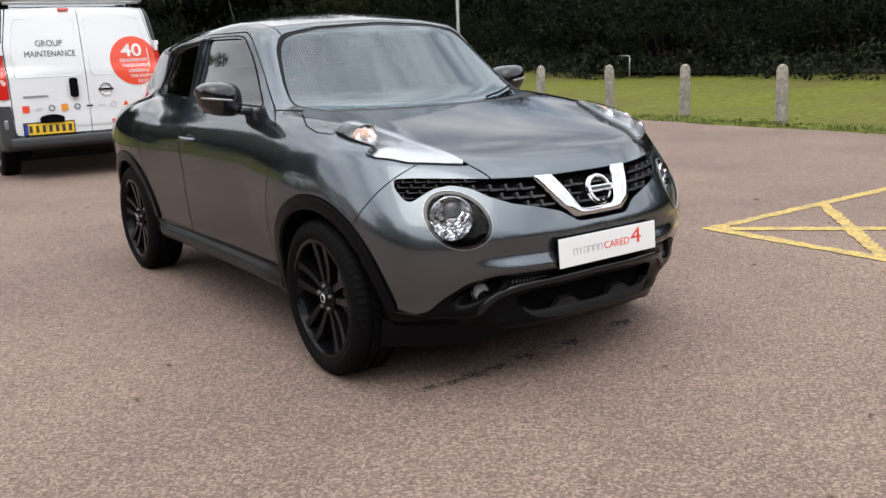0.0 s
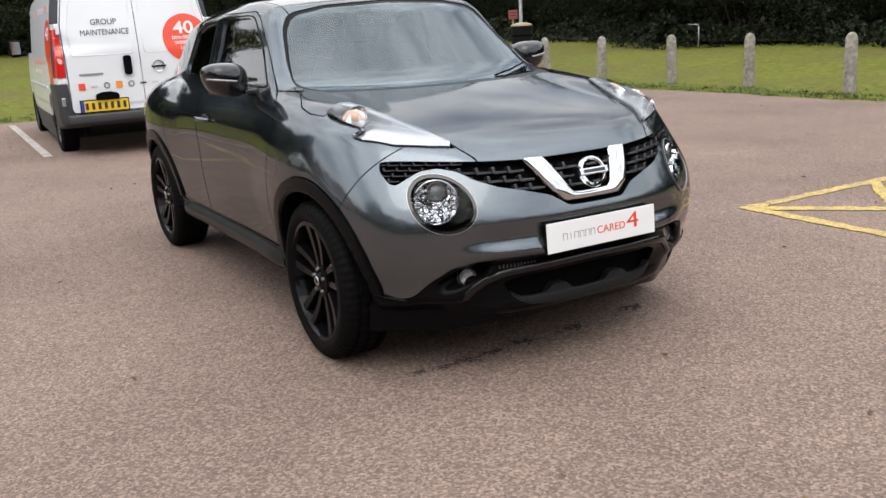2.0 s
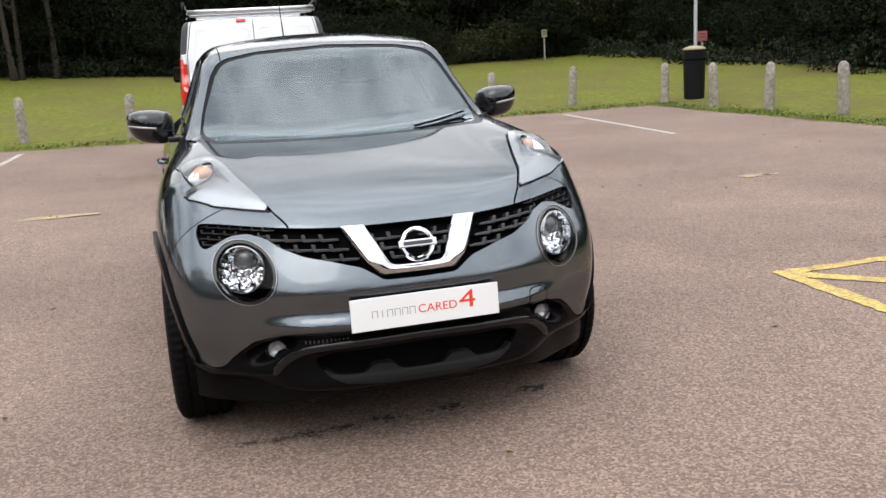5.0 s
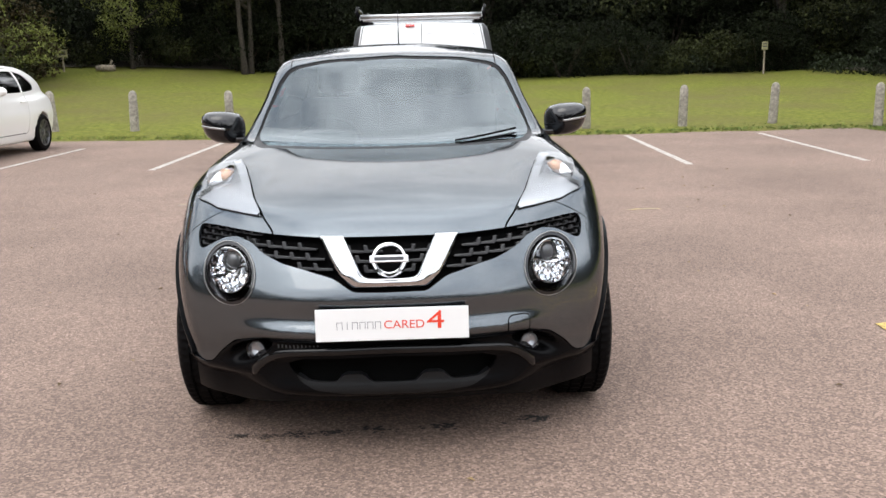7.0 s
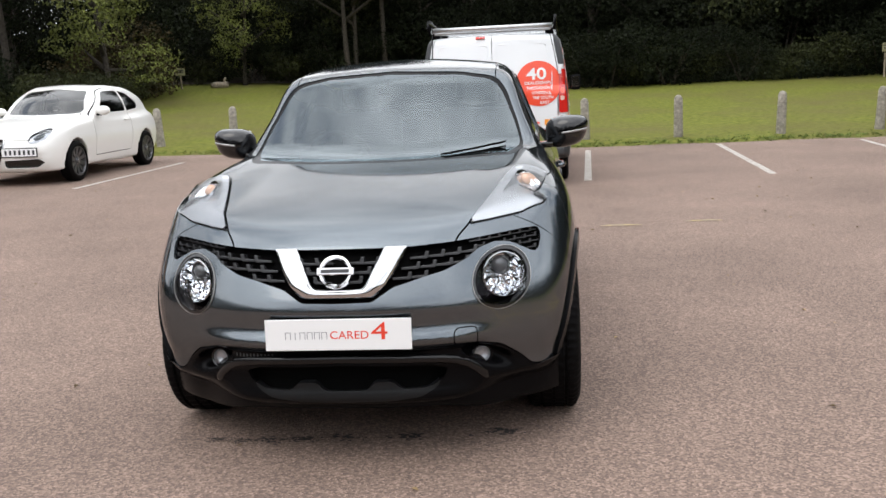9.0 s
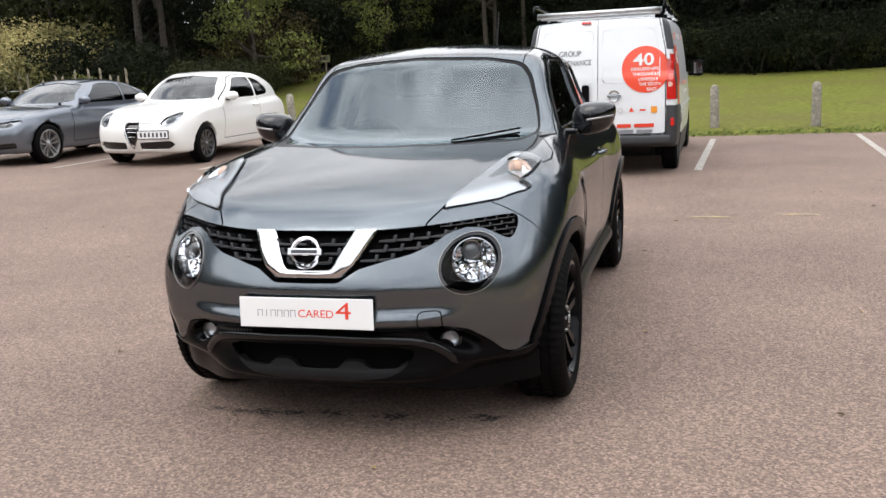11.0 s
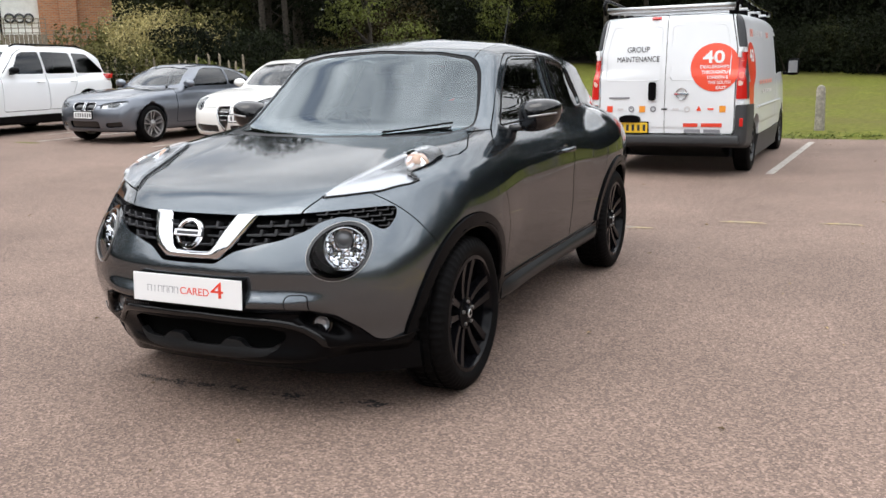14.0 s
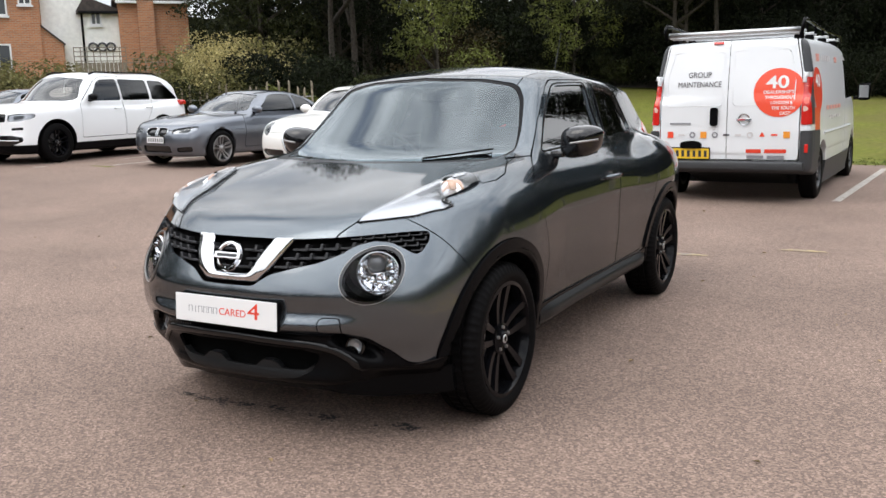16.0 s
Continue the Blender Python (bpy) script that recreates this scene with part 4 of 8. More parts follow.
def sheet(name, xs, ys, zf, material, label, kind="structure", category="ground"):
    gx, gy = np.meshgrid(xs, ys, indexing="ij")
    gz = zf(gx, gy)
    n, m = gx.shape
    i = np.arange(n * m).reshape(n, m)
    q = np.stack([i[:-1, :-1], i[1:, :-1], i[1:, 1:], i[:-1, 1:]], -1).reshape(-1, 4)
    me = bpy.data.meshes.new(name)
    me.from_pydata(np.stack([gx, gy, gz], -1).reshape(-1, 3).tolist(), [], q.tolist())
    me.polygons.foreach_set("use_smooth", np.ones(len(q), bool))
    return tagged(mesh_part(name, me, material), label, category, kind=kind)


lawn_x = np.concatenate([[-400, -200, -100, -60], np.arange(-45, 45, 0.5), [60, 100, 200, 400]])
lawn_y = np.concatenate([[-400, -200, -100, -60], np.arange(-30, 50, 0.5), [60, 100, 200, 400]])
sheet("ground", lawn_x, lawn_y, lambda x, y: rise(x, y) + 0.03 * np.sin(x * 0.7) * np.sin(y * 0.6) * (rise(x, y) > 0.1), "grass", "mown green lawn rising gently towards the wood")

road_x = np.concatenate([[-60, -50, -40, -34], np.arange(-30, 8.4, 0.6), [8.62]])
road_y = np.concatenate([[-40, -30, -20, -12], np.arange(-8, 13.4, 0.6), [13.62]])
road = sheet("road", road_x, road_y, level, "tarmac", "worn brownish grey tarmac of a car park", category="tarmac")
for v in road.data.vertices:
    if v.co.x > 8.6:
        v.co.x += 0.07 * math.sin(v.co.y * 2.1) + 0.05 * math.sin(v.co.y * 5.1)
    if v.co.y > 13.6:
        v.co.y += 0.08 * math.sin(v.co.x * 2.6) + 0.05 * math.sin(v.co.x * 7.4)


def strip(bm, x0, y0, x1, y1, w, z=0.004):
    d = Vector((x1 - x0, y1 - y0, 0)).normalized()
    s = Vector((-d.y, d.x, 0)) * w / 2
    a, b = Vector((x0, y0, z + float(level(x0, y0)))), Vector((x1, y1, z + float(level(x1, y1))))
    bm.faces.new([bm.verts.new(p) for p in (a - s, b - s, b + s, a + s)])


for x0, y0, x1, y1 in ((-0.99, 8.0, -0.97, 13.0), (1.33, 8.15, 1.58, 12.9), (3.73, 8.25, 3.98, 13.25), (6.10, 8.15, 6.46, 13.05), (-3.62, 8.55, -3.6, 13.0),
                       (-5.82, 8.1, -5.78, 11.9), (-8.5, 8.2, -8.5, 12.0), (-11.2, 8.2, -11.25, 12.2), (-12.25, 7.3, -12.4, 11.0), (-15.6, 8.2, -15.8, 12.3)):
    bm = bmesh.new()
    strip(bm, x0, y0, x1, y1, 0.10)
    tagged(part("bay_line", bm, "line_white"), "worn white painted parking bay line on the tarmac", "road marking", "bay lines", "structure")


# ---------------------------------------------------------------- bollards
def bollard(x, y, lean=0.0, tone=0):
    rnd = random.Random(int(x * 31 + y * 17))
    bm = bmesh.new()
    lathe(bm, [(0, 0.83), (0.042, 0.815), (0.068, 0.785), (0.082, 0.74), (0.087, 0.4), (0.092, 0), (0.092, -0.3)], "z", 14)
    for v in bm.verts:
        k = 1 + 0.05 * noise.noise(v.co * 6 + Vector((x, y, 0)))
        v.co.x *= k
        v.co.y *= k
    z = float(rise(np.array(x), np.array(y)))
    ob = part("bollard", smooth(bm, 50), "post_wood")
    ob.matrix_basis = pose(x, y, max(z, 0), rnd.uniform(-2, 2), rnd.uniform(-2, 2) + lean, rnd.uniform(0, 360))
    return tagged(ob, "weathered grey round-topped wooden bollard in the grass edge", "bollard", "bollards along the lawn")


for x, y in ((-7.35, 14.6), (-5.75, 14.65), (-3.8, 14.6), (-1.85, 14.3), (-0.1, 14.5), (1.62, 14.6), (3.44, 14.45), (5.39, 14.4), (7.27, 14.5),
             (8.95, 13.5), (9.03, 11.75), (9.05, 10.05), (9.12, 8.25), (9.15, 6.6), (8.98, 4.68), (9.0, 2.9), (9.0, 1.1), (9.0, -0.7)):
    bollard(x, y)


# ---------------------------------------------------------------- the crossover's fittings
def probe(f, start, way, far=2.0, n=400):
    """Where a ray from outside first meets the surface f = 0."""
    d = np.linspace(0, far, n)
    p = np.array(start)[None] + d[:, None] * np.array(way)[None]
    hit = np.argmax(f(*p.T) < 0)
    lo, hi = d[max(hit - 1, 0)], d[hit]
    for _ in range(20):
        mid = (lo + hi) / 2
        if f(*(np.array(start) + mid * np.array(way))) < 0:
            hi = mid
        else:
            lo = mid
    return np.array(start) + hi * np.array(way)


def frame_at(at, out, up=(0, 0, 1)):
    """A pose at a place with z along out and y towards up."""
    z = Vector(out).normalized()
    x = Vector(up).cross(z).normalized()
    y = z.cross(x)
    return Matrix.Translation(at) @ Matrix((x, y, z)).transposed().to_4x4()


def juke_front():
    own, f = juke, juke_f
    grille = juke_open["grille"]
    chrome_v = [(-0.01, 0.652), (0.122, 0.652), (0.152, 0.668), (0.243, 0.826), (0.152, 0.826), (0.092, 0.703), (0.080, 0.697), (-0.01, 0.695)]
    v_skin, rest = grille.split(ax_region(chrome_v, 0.008, "front"))
    # black sheet put in for the shade behind the cells
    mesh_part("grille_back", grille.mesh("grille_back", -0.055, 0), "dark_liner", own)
    # the V: a rounded bar swept between its outer and inner outlines
    def along(points, n):
        p = np.array(points, float)
        d = np.r_[0, np.cumsum(np.hypot(*np.diff(p, axis=0).T))]
        t = np.linspace(0, d[-1], n)
        return np.stack([np.interp(t, d, p[:, 0]), np.interp(t, d, p[:, 1])], 1)

    outer = along([(0.248, 0.830), (0.200, 0.745), (0.160, 0.680), (0.146, 0.666), (0.128, 0.659), (0.06, 0.657), (0.0, 0.657)], 40)
    inner = along([(0.158, 0.830), (0.124, 0.764), (0.098, 0.714), (0.090, 0.704), (0.078, 0.699), (0.04, 0.697), (0.0, 0.697)], 40)
    outer = np.concatenate([outer, outer[-2::-1] * (-1, 1)])
    inner = np.concatenate([inner, inner[-2::-1] * (-1, 1)])
    bm = bmesh.new()
    rows = []
    for (x0, z0), (x1, z1) in zip(outer, inner):
        row = []
        for k in range(11):
            u = k / 10
            x, z = x0 + (x1 - x0) * u, z0 + (z1 - z0) * u
            up = 0.014 * (1 - abs(2 * u - 1) ** 2.4) ** 0.7 - 0.008 * (1 - u) - 0.022 * (1 - u) ** 1.5 * min(1.0, max(0.0, (0.71 - z) / 0.03)) - (0.010 if k in (0, 10) else 0.0)
            row.append(bm.verts.new((x, probe(f, (x, -1.3, z), (0, 1, 0))[1] - up - 0.003, z)))
        rows.append(row)
    for a, b in zip(rows, rows[1:]):
        for k in range(10):
            bm.faces.new((a[k], a[k + 1], b[k + 1], b[k]))
    bm.faces.new(rows[0])
    bm.faces.new(list(reversed(rows[-1])))
    bmesh.ops.recalc_face_normals(bm, faces=bm.faces)
    part("chrome_v", smooth(bm, 60), "chrome", own, "bright chrome V round the badge")
    # hooked grille cells
    bm = bmesh.new()
    prism(bm, [(-0.036, -0.006), (0.028, -0.006), (0.036, 0.001), (0.038, 0.026), (0.025, 0.026), (0.020, 0.007), (-0.036, 0.004)], 0.034, Matrix.Identity(4))
    bmesh.ops.recalc_face_normals(bm, faces=bm.faces)
    bmesh.ops.bevel(bm, geom=[e for e in bm.edges if all(v.co.z > 0.02 for v in e.verts)], offset=0.002, segments=1, affect="EDGES")
    cell = bpy.data.meshes.new("grille_cell")
    bm.to_mesh(cell)
    bm.free()
    cell.materials.append(M["grille_black"])
    lattice = new("grille")
    lattice.parent = own
    zone = lambda x, z: float(np.minimum(inside(GRILLE, np.array(abs(x)), np.array(z), 0.012), -inside(chrome_v, np.array(abs(x)), np.array(z), 0.008)))
    # coarse cells beside the V, finer ones over the lamp and at the outer tip
    for s in (1, -1):
        for x0, x1, pitch, drop, sx, sz in ((0.0, 0.47, 0.058, 0.0305, 0.92, 0.85), (0.47, 0.73, 0.038, 0.0185, 0.62, 0.52)):
            for row in range(-2, 11):
                for col in range(20):
                    x = 0.026 + col * pitch + (row % 2) * pitch / 2
                    z = 0.812 - row * drop + (0.035 * x if x > 0.2 else 0.0)
                    if not x0 <= x < x1 or zone(x, z) < (0.008 if x < 0.1 else -0.002 if x < 0.45 else -0.001) or (x < 0.47 and zone(x, z + 0.020 * sz) < 0.002):
                        continue
                    if x < 0.13 and math.hypot(x, z - 0.760) < 0.05:
                        continue
                    p = probe(f, (s * x, -1.3, z), (0, 1, 0))
                    n = np.array((s * 0.55 * min(1, abs(x) / 0.6) ** 2, -1, 0.25))
                    ob = new("grille_cell", cell)
                    ob.parent = lattice
                    ob.matrix_basis = frame_at(Vector(p) - Vector(n).normalized() * (0.044 if x < 0.5 else 0.052), n) @ Matrix.Diagonal((s * sx, sz, 1, 1))
    # badge
    bm = bmesh.new()
    m = frame_at((0, -0.735, 0.760), (0, -1, 0.45))
    lathe(bm, [(0.046, 0.0), (0.045, 0.010), (0.050, 0.016), (0.058, 0.014), (0.061, 0.0)], "z", 40, m)
    badge = part("badge_ring", smooth(bm, 40), "chrome", own)
    bm = bmesh.new()
    box(bm, -0.066, 0.066, -0.013, 0.013, 0.002, 0.020, 0.003, m)
    part("badge_bar", bm, "chrome", own)
    bm = bmesh.new()
    box(bm, -0.050, 0.050, -0.006, 0.006, 0.0202, 0.0212, 0, m)
    part("badge_mark", bm, "text_dark", own)
    # number plate, on a deep holder
    m = frame_at((0.004, -0.780, 0.549), (0, -1, 0.07))
    bm = bmesh.new()
    box(bm, -0.255, 0.255, -0.052, 0.052, -0.030, 0.008, 0.003, m)
    plate = part("plate_holder", bm, "black_plastic", own, "deep black plate holder")
    bm = bmesh.new()
    box(bm, -0.26, 0.26, -0.0555, 0.0555, 0.0082, 0.0125, 0.0015, m)
    part("show_plate", bm, "plate_white", plate, "white dealer show plate")
    for k in range(6):
        bm = bmesh.new()
        x = -0.178 + k * 0.026
        for lx in ((-0.009, 0.009) if k != 1 else (0.0,)):
            box(bm, x + lx - 0.0011, x + lx + 0.0011, -0.015, 0.010, 0.0126, 0.0134, 0, m)
        if k != 1:
            box(bm, x - 0.009, x + 0.009, 0.008, 0.010, 0.0126, 0.0134, 0, m)
        part("plate_bars", bm, "text_grey", plate)
    lettering("plate_letters", "CARED", 0.040, m @ Matrix.Translation((0.041, -0.003, 0.0126)), "text_red", plate, 0.001, width=0.136)
    lettering("plate_number", "4", 0.088, m @ Matrix.Translation((0.148, 0.008, 0.0126)), "text_red", plate, 0.001, width=0.058)
    # intake: a black sheet set inside stands for its shade
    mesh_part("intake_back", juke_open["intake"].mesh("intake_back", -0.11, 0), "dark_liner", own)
    # gloss bar over the intake that sweeps down to a point on either side, and the lip from there to the arch
    for s in (1, -1):
        for name, path, rz, ry in (("intake_trim", [(0.0, 0.442), (0.10, 0.441), (0.20, 0.439), (0.30, 0.435), (0.37, 0.429), (0.41, 0.419), (0.445, 0.400), (0.478, 0.372), (0.503, 0.345), (0.516, 0.327)], 0.017, 0.014),
                                   ("bumper_lip", [(0.516, 0.325), (0.58, 0.325), (0.64, 0.329), (0.70, 0.338), (0.755, 0.350), (0.80, 0.362)], 0.006, 0.007)):
            bm = bmesh.new()
            rings = []
            for i, (x, z) in enumerate(path):
                y = float(front_line(JUKE, x, z) + JUKE["nose"](x) * JUKE["nose_z"](z)) + 0.004
                k = 1.0 if i < len(path) - 1 else 0.45
                rings.append([bm.verts.new((s * (x + 0.5 * rz * k * max(0, x - 0.37) / 0.15 * math.cos(a)), y - 0.003 + ry * k * math.sin(a), z + rz * k * math.cos(a))) for a in np.linspace(0, 2 * math.pi, 13)[:-1]])
            for a, b in zip(rings, rings[1:]):
                for k in range(12):
                    bm.faces.new((a[k], a[(k + 1) % 12], b[(k + 1) % 12], b[k]))
            bm.faces.new(rings[-1])
            bmesh.ops.recalc_face_normals(bm, faces=bm.faces)
            part(name, smooth(bm, 60), "trim_gloss", own)
    # black valance under the bumper, deeper where it shields the wheels;
    # its middle is shade built as a strip
    bm = bmesh.new()
    rows = []
    for x in np.linspace(-0.775, 0.775, 49):
        y = float(front_line(JUKE, abs(x), 0.30) + JUKE["nose"](abs(x)) * JUKE["nose_z"](0.30)) + 0.020
        t = min(1.0, max(0.0, (abs(x) - 0.30) / 0.28))
        low = 0.230 - 0.040 * t * t * (3 - 2 * t)
        rows.append([bm.verts.new((x, y + dy, z)) for dy, z in ((0.0, 0.305), (0.004, 0.26), (0.018, low + 0.012), (0.026, low), (0.040, low), (0.045, 0.305))])
    for a, b in zip(rows, rows[1:]):
        for k in range(5):
            bm.faces.new((a[k], a[k + 1], b[k + 1], b[k]))
    bm.faces.new(rows[0])
    bm.faces.new(list(reversed(rows[-1])))
    bmesh.ops.recalc_face_normals(bm, faces=bm.faces)
    part("valance_shade", smooth(bm, 40), "black_plastic", own)
    for x in np.linspace(-0.40, -0.26, 11):
        bm = bmesh.new()
        p = probe(f, (x, -1.3, 0.462), (0, 1, 0))
        box(bm, x - 0.0026, x + 0.0026, p[1] - 0.004, p[1] + 0.01, 0.447, 0.474, 0.0008)
        part("vent_slat", bm, "grey_plastic", own)


def headlamp(s):
    own, f = juke, juke_f
    out = Vector((s * LAMP_AXIS[0], LAMP_AXIS[1], LAMP_AXIS[2]))
    at = Vector((s * LAMP_AT[0], LAMP_AT[1], LAMP_AT[2]))
    m = frame_at(at, out)
    lamp = new("headlamp")
    lamp.parent = own
    wide = m @ Matrix.Diagonal((1.14, 1, 1, 1))
    bm = bmesh.new()
    lathe(bm, [(0.103, -0.050), (0.098, -0.075), (0.088, -0.12), (0.0, -0.13)], "z", 40, wide)
    part("lamp_housing", smooth(bm), "dark_liner", lamp)
    bm = bmesh.new()
    c = frame_at((s * 0.570, -0.540, 0.700), (s * 0.42, -0.90, 0.12)) @ Matrix.Scale(0.95, 4)
    lathe(bm, [(0.088, 0.020), (0.087, 0.030), (0.084, 0.031), (0.082, 0.022)], "z", 44, c)
    part("lamp_ring", smooth(bm), "chrome", lamp)
    bm = bmesh.new()
    lathe(bm, [(0.085, 0.028), (0.078, -0.003), (0.062, -0.028), (0.040, -0.044), (0.014, -0.052), (0.0, -0.052)], "z", 20, c)
    for v in bm.verts:
        v.co += out * 0.012 * noise.noise(v.co * 55)
    part("reflector_bowl", bm, "reflector", lamp, "faceted bright reflector")
    bm = bmesh.new()
    e = c @ Matrix.Translation((-s * 0.006, 0.036, 0.004))
    lathe(bm, [(0.042, -0.02), (0.042, 0.012), (0.038, 0.016), (0.034, 0.008)], "z", 28, e)
    part("projector_ring", smooth(bm), "chrome", lamp)
    bm = bmesh.new()
    lathe(bm, [(0.034, 0.0), (0.030, 0.010), (0.019, 0.019), (0.0, 0.022)], "z", 24, e)
    part("projector_lens", smooth(bm, 60), "lens_grey", lamp)
    for dx, dy, r in ((0.038, -0.034, 0.020), (-0.036, -0.034, 0.020), (0.0, -0.052, 0.018), (0.0, -0.018, 0.014)):
        bm = bmesh.new()
        lathe(bm, [(r, -0.03), (r, -0.010), (r * 0.7, -0.016), (0, -0.004)], "z", 9, c @ Matrix.Translation((dx, dy, 0.0)))
        part("reflector_facet", bm, "reflector", lamp)
    half = [k for k, q in sides(juke_open["lamp"]) if q == s][0]
    mesh_part("lamp_lens", half.mesh("lamp_lens", -0.003, 0), "clear_lens", lamp)
    edge, _ = half.split(lambda x, y, z: 0.012 - lamp_region(x, y, z))
    mesh_part("lamp_bezel", edge.mesh("lamp_bezel", 0.002, 0.055), "black_gloss", lamp)
    thin, _ = half.split(lambda x, y, z: 0.0018 - lamp_region(x, y, z))
    mesh_part("bezel_edge", thin.mesh("bezel_edge", 0.005, 0.01), "steel_disc", lamp, "thin bright edge of the lamp")
    # running light and indicator on the wing
    half = [k for k, q in sides(juke_open["drl"]) if q == s][0]
    wing = new("wing_lamp")
    wing.parent = own
    rim = lambda x, y: np.interp(y, [-0.519, -0.400, -0.205, -0.060, 0.032], [0.455, 0.505, 0.553, 0.592, 0.622])
    plate, rest = half.split(lambda x, y, z: np.maximum(0.034 - (np.abs(x) - rim(x, y)), -0.268 - 0.18 * (np.abs(x) - 0.62) - y))
    facet, chamber = rest.split(lambda x, y, z: -0.205 - 0.35 * (np.abs(x) - 0.62) - y)
    tail, chamber = chamber.split(lambda x, y, z: y + 0.045 + 0.45 * (np.abs(x) - 0.70))
    mesh_part("running_light", plate.mesh("running_light", 0.008, 0.02), "running_silver", wing, "silver-white running light plate")
    mesh_part("inner_facet", facet.mesh("inner_facet", -0.006, 0.02), "drl_silver", wing)
    mesh_part("wing_lamp_housing", chamber.mesh("wing_lamp_housing", -0.014, 0.03), "drl_silver", wing)
    mesh_part("lamp_tail", tail.mesh("lamp_tail", 0.004, 0.02), "black_gloss", wing, "dark tail of the wing lamp")
    bm = bmesh.new()
    pts = [probe(f, (s * x, y, 1.6), (0, 0, -1)) + np.array((0, 0, 0.006)) for x, y in ((0.735, -0.252), (0.705, -0.248), (0.680, -0.232), (0.655, -0.212), (0.640, -0.190))]
    tube(bm, pts, 0.0045, 6)
    part("lamp_divider", smooth(bm), "black_gloss", wing)
    edge, _ = half.split(lambda x, y, z: 0.005 - ax_region(DRL, 0.008, "top", lambda a, y, z: z - 0.80)(x, y, z))
    mesh_part("wing_lamp_bezel", edge.mesh("wing_lamp_bezel", 0.005, 0.02), "black_gloss", wing)
    at = probe(f, (s * 0.672, -0.125, 1.6), (0, 0, -1))
    bowl = frame_at(Vector(at) - Vector((0, 0, 0.008)), (s * 0.40, -0.45, 0.80))
    bm = bmesh.new()
    lathe(bm, [(0.050, 0.010), (0.040, -0.006), (0.020, -0.016), (0.0, -0.018)], "z", 18, bowl @ Matrix.Diagonal((1.0, 1.35, 1, 1)))
    part("indicator_bowl", smooth(bm, 30), "reflector", wing)
    bm = bmesh.new()
    bmesh.ops.create_uvsphere(bm, u_segments=14, v_segments=8, radius=0.019, matrix=bowl @ Matrix.Translation((s * 0.006, 0.022, 0.0)) @ Matrix.Diagonal((1, 1.4, 0.8, 1)))
    part("indicator_bulb", smooth(bm), "amber", wing)
    mesh_part("wing_lens", half.mesh("wing_lens", 0.016, 0.016), "clear_lens", wing)
    # fog lamp
    bm = bmesh.new()
    fog = frame_at((s * 0.492, -0.606, 0.417), (s * 0.25, -1, 0.05)) @ Matrix.Scale(0.88, 4)
    lathe(bm, [(0.046, -0.03), (0.046, 0.008), (0.040, 0.014), (0.034, 0.008)], "z", 28, fog)
    fl = part("fog_lamp", smooth(bm), "black_gloss", own)
    bm = bmesh.new()
    lathe(bm, [(0.035, 0.008), (0.028, -0.004), (0.012, -0.012), (0, -0.012)], "z", 16, fog)
    part("fog_reflector", bm, "drl_silver", fl)
    bm = bmesh.new()
    lathe(bm, [(0.035, 0.009), (0.02, 0.014), (0, 0.016)], "z", 24, fog)
    part("fog_lens", smooth(bm), "clear_lens", fl)


def mirror_pod(s):
    """A gloss black door mirror with its silver strip, arm and glass."""
    own = juke_open["doors"]["front_door", s]
    bm = bmesh.new()
    bmesh.ops.create_uvsphere(bm, u_segments=36, v_segments=24, radius=1)
    for v in bm.verts:
        x, y, z = v.co
        r = lambda a, k: math.copysign(abs(a) ** k, a)
        x, y, z = r(x, 0.7), r(y, 0.8), r(z, 0.72)
        taper = 1 - 0.10 * (x + 1) / 2
        v.co = Vector((s * (0.868 + 0.106 * x + 0.016 * z * (x + 1) / 2), 0.862 + 0.085 * y * (0.75 if y > 0 else 1.0) + 0.025 * x * x, 1.122 + 0.084 * z * taper + 0.008 * x))
        if v.co.y > 0.905:
            v.co.y = 0.905
    bmesh.ops.recalc_face_normals(bm, faces=bm.faces)
    pod = part("door_mirror", smooth(bm, 50), "black_gloss", own, "gloss black door mirror")
    bm = bmesh.new()
    pts = []
    for i in range(13):
        x = -0.25 + 1.17 * i / 12
        pts.append((s * (0.868 + 0.106 * x), 0.862 - 0.088 * max(0.05, 1 - abs(x) ** 2.6) ** 0.42 + 0.025 * x * x, 1.120 + 0.014 * x))
    tube(bm, pts, 0.006, 6)
    part("mirror_strip", smooth(bm), "silver_alloy", pod)
    bm = bmesh.new()
    box(bm, min(s * 0.79, s * 0.94), max(s * 0.79, s * 0.94), 0.9055, 0.909, 1.06, 1.185, 0.001)
    part("mirror_glass", bm, "chrome", pod)
    bm = bmesh.new()
    box(bm, min(s * 0.70, s * 0.80), max(s * 0.70, s * 0.80), 0.80, 0.88, 1.045, 1.075, 0.009)
    part("mirror_arm", bm, "black_gloss", pod)


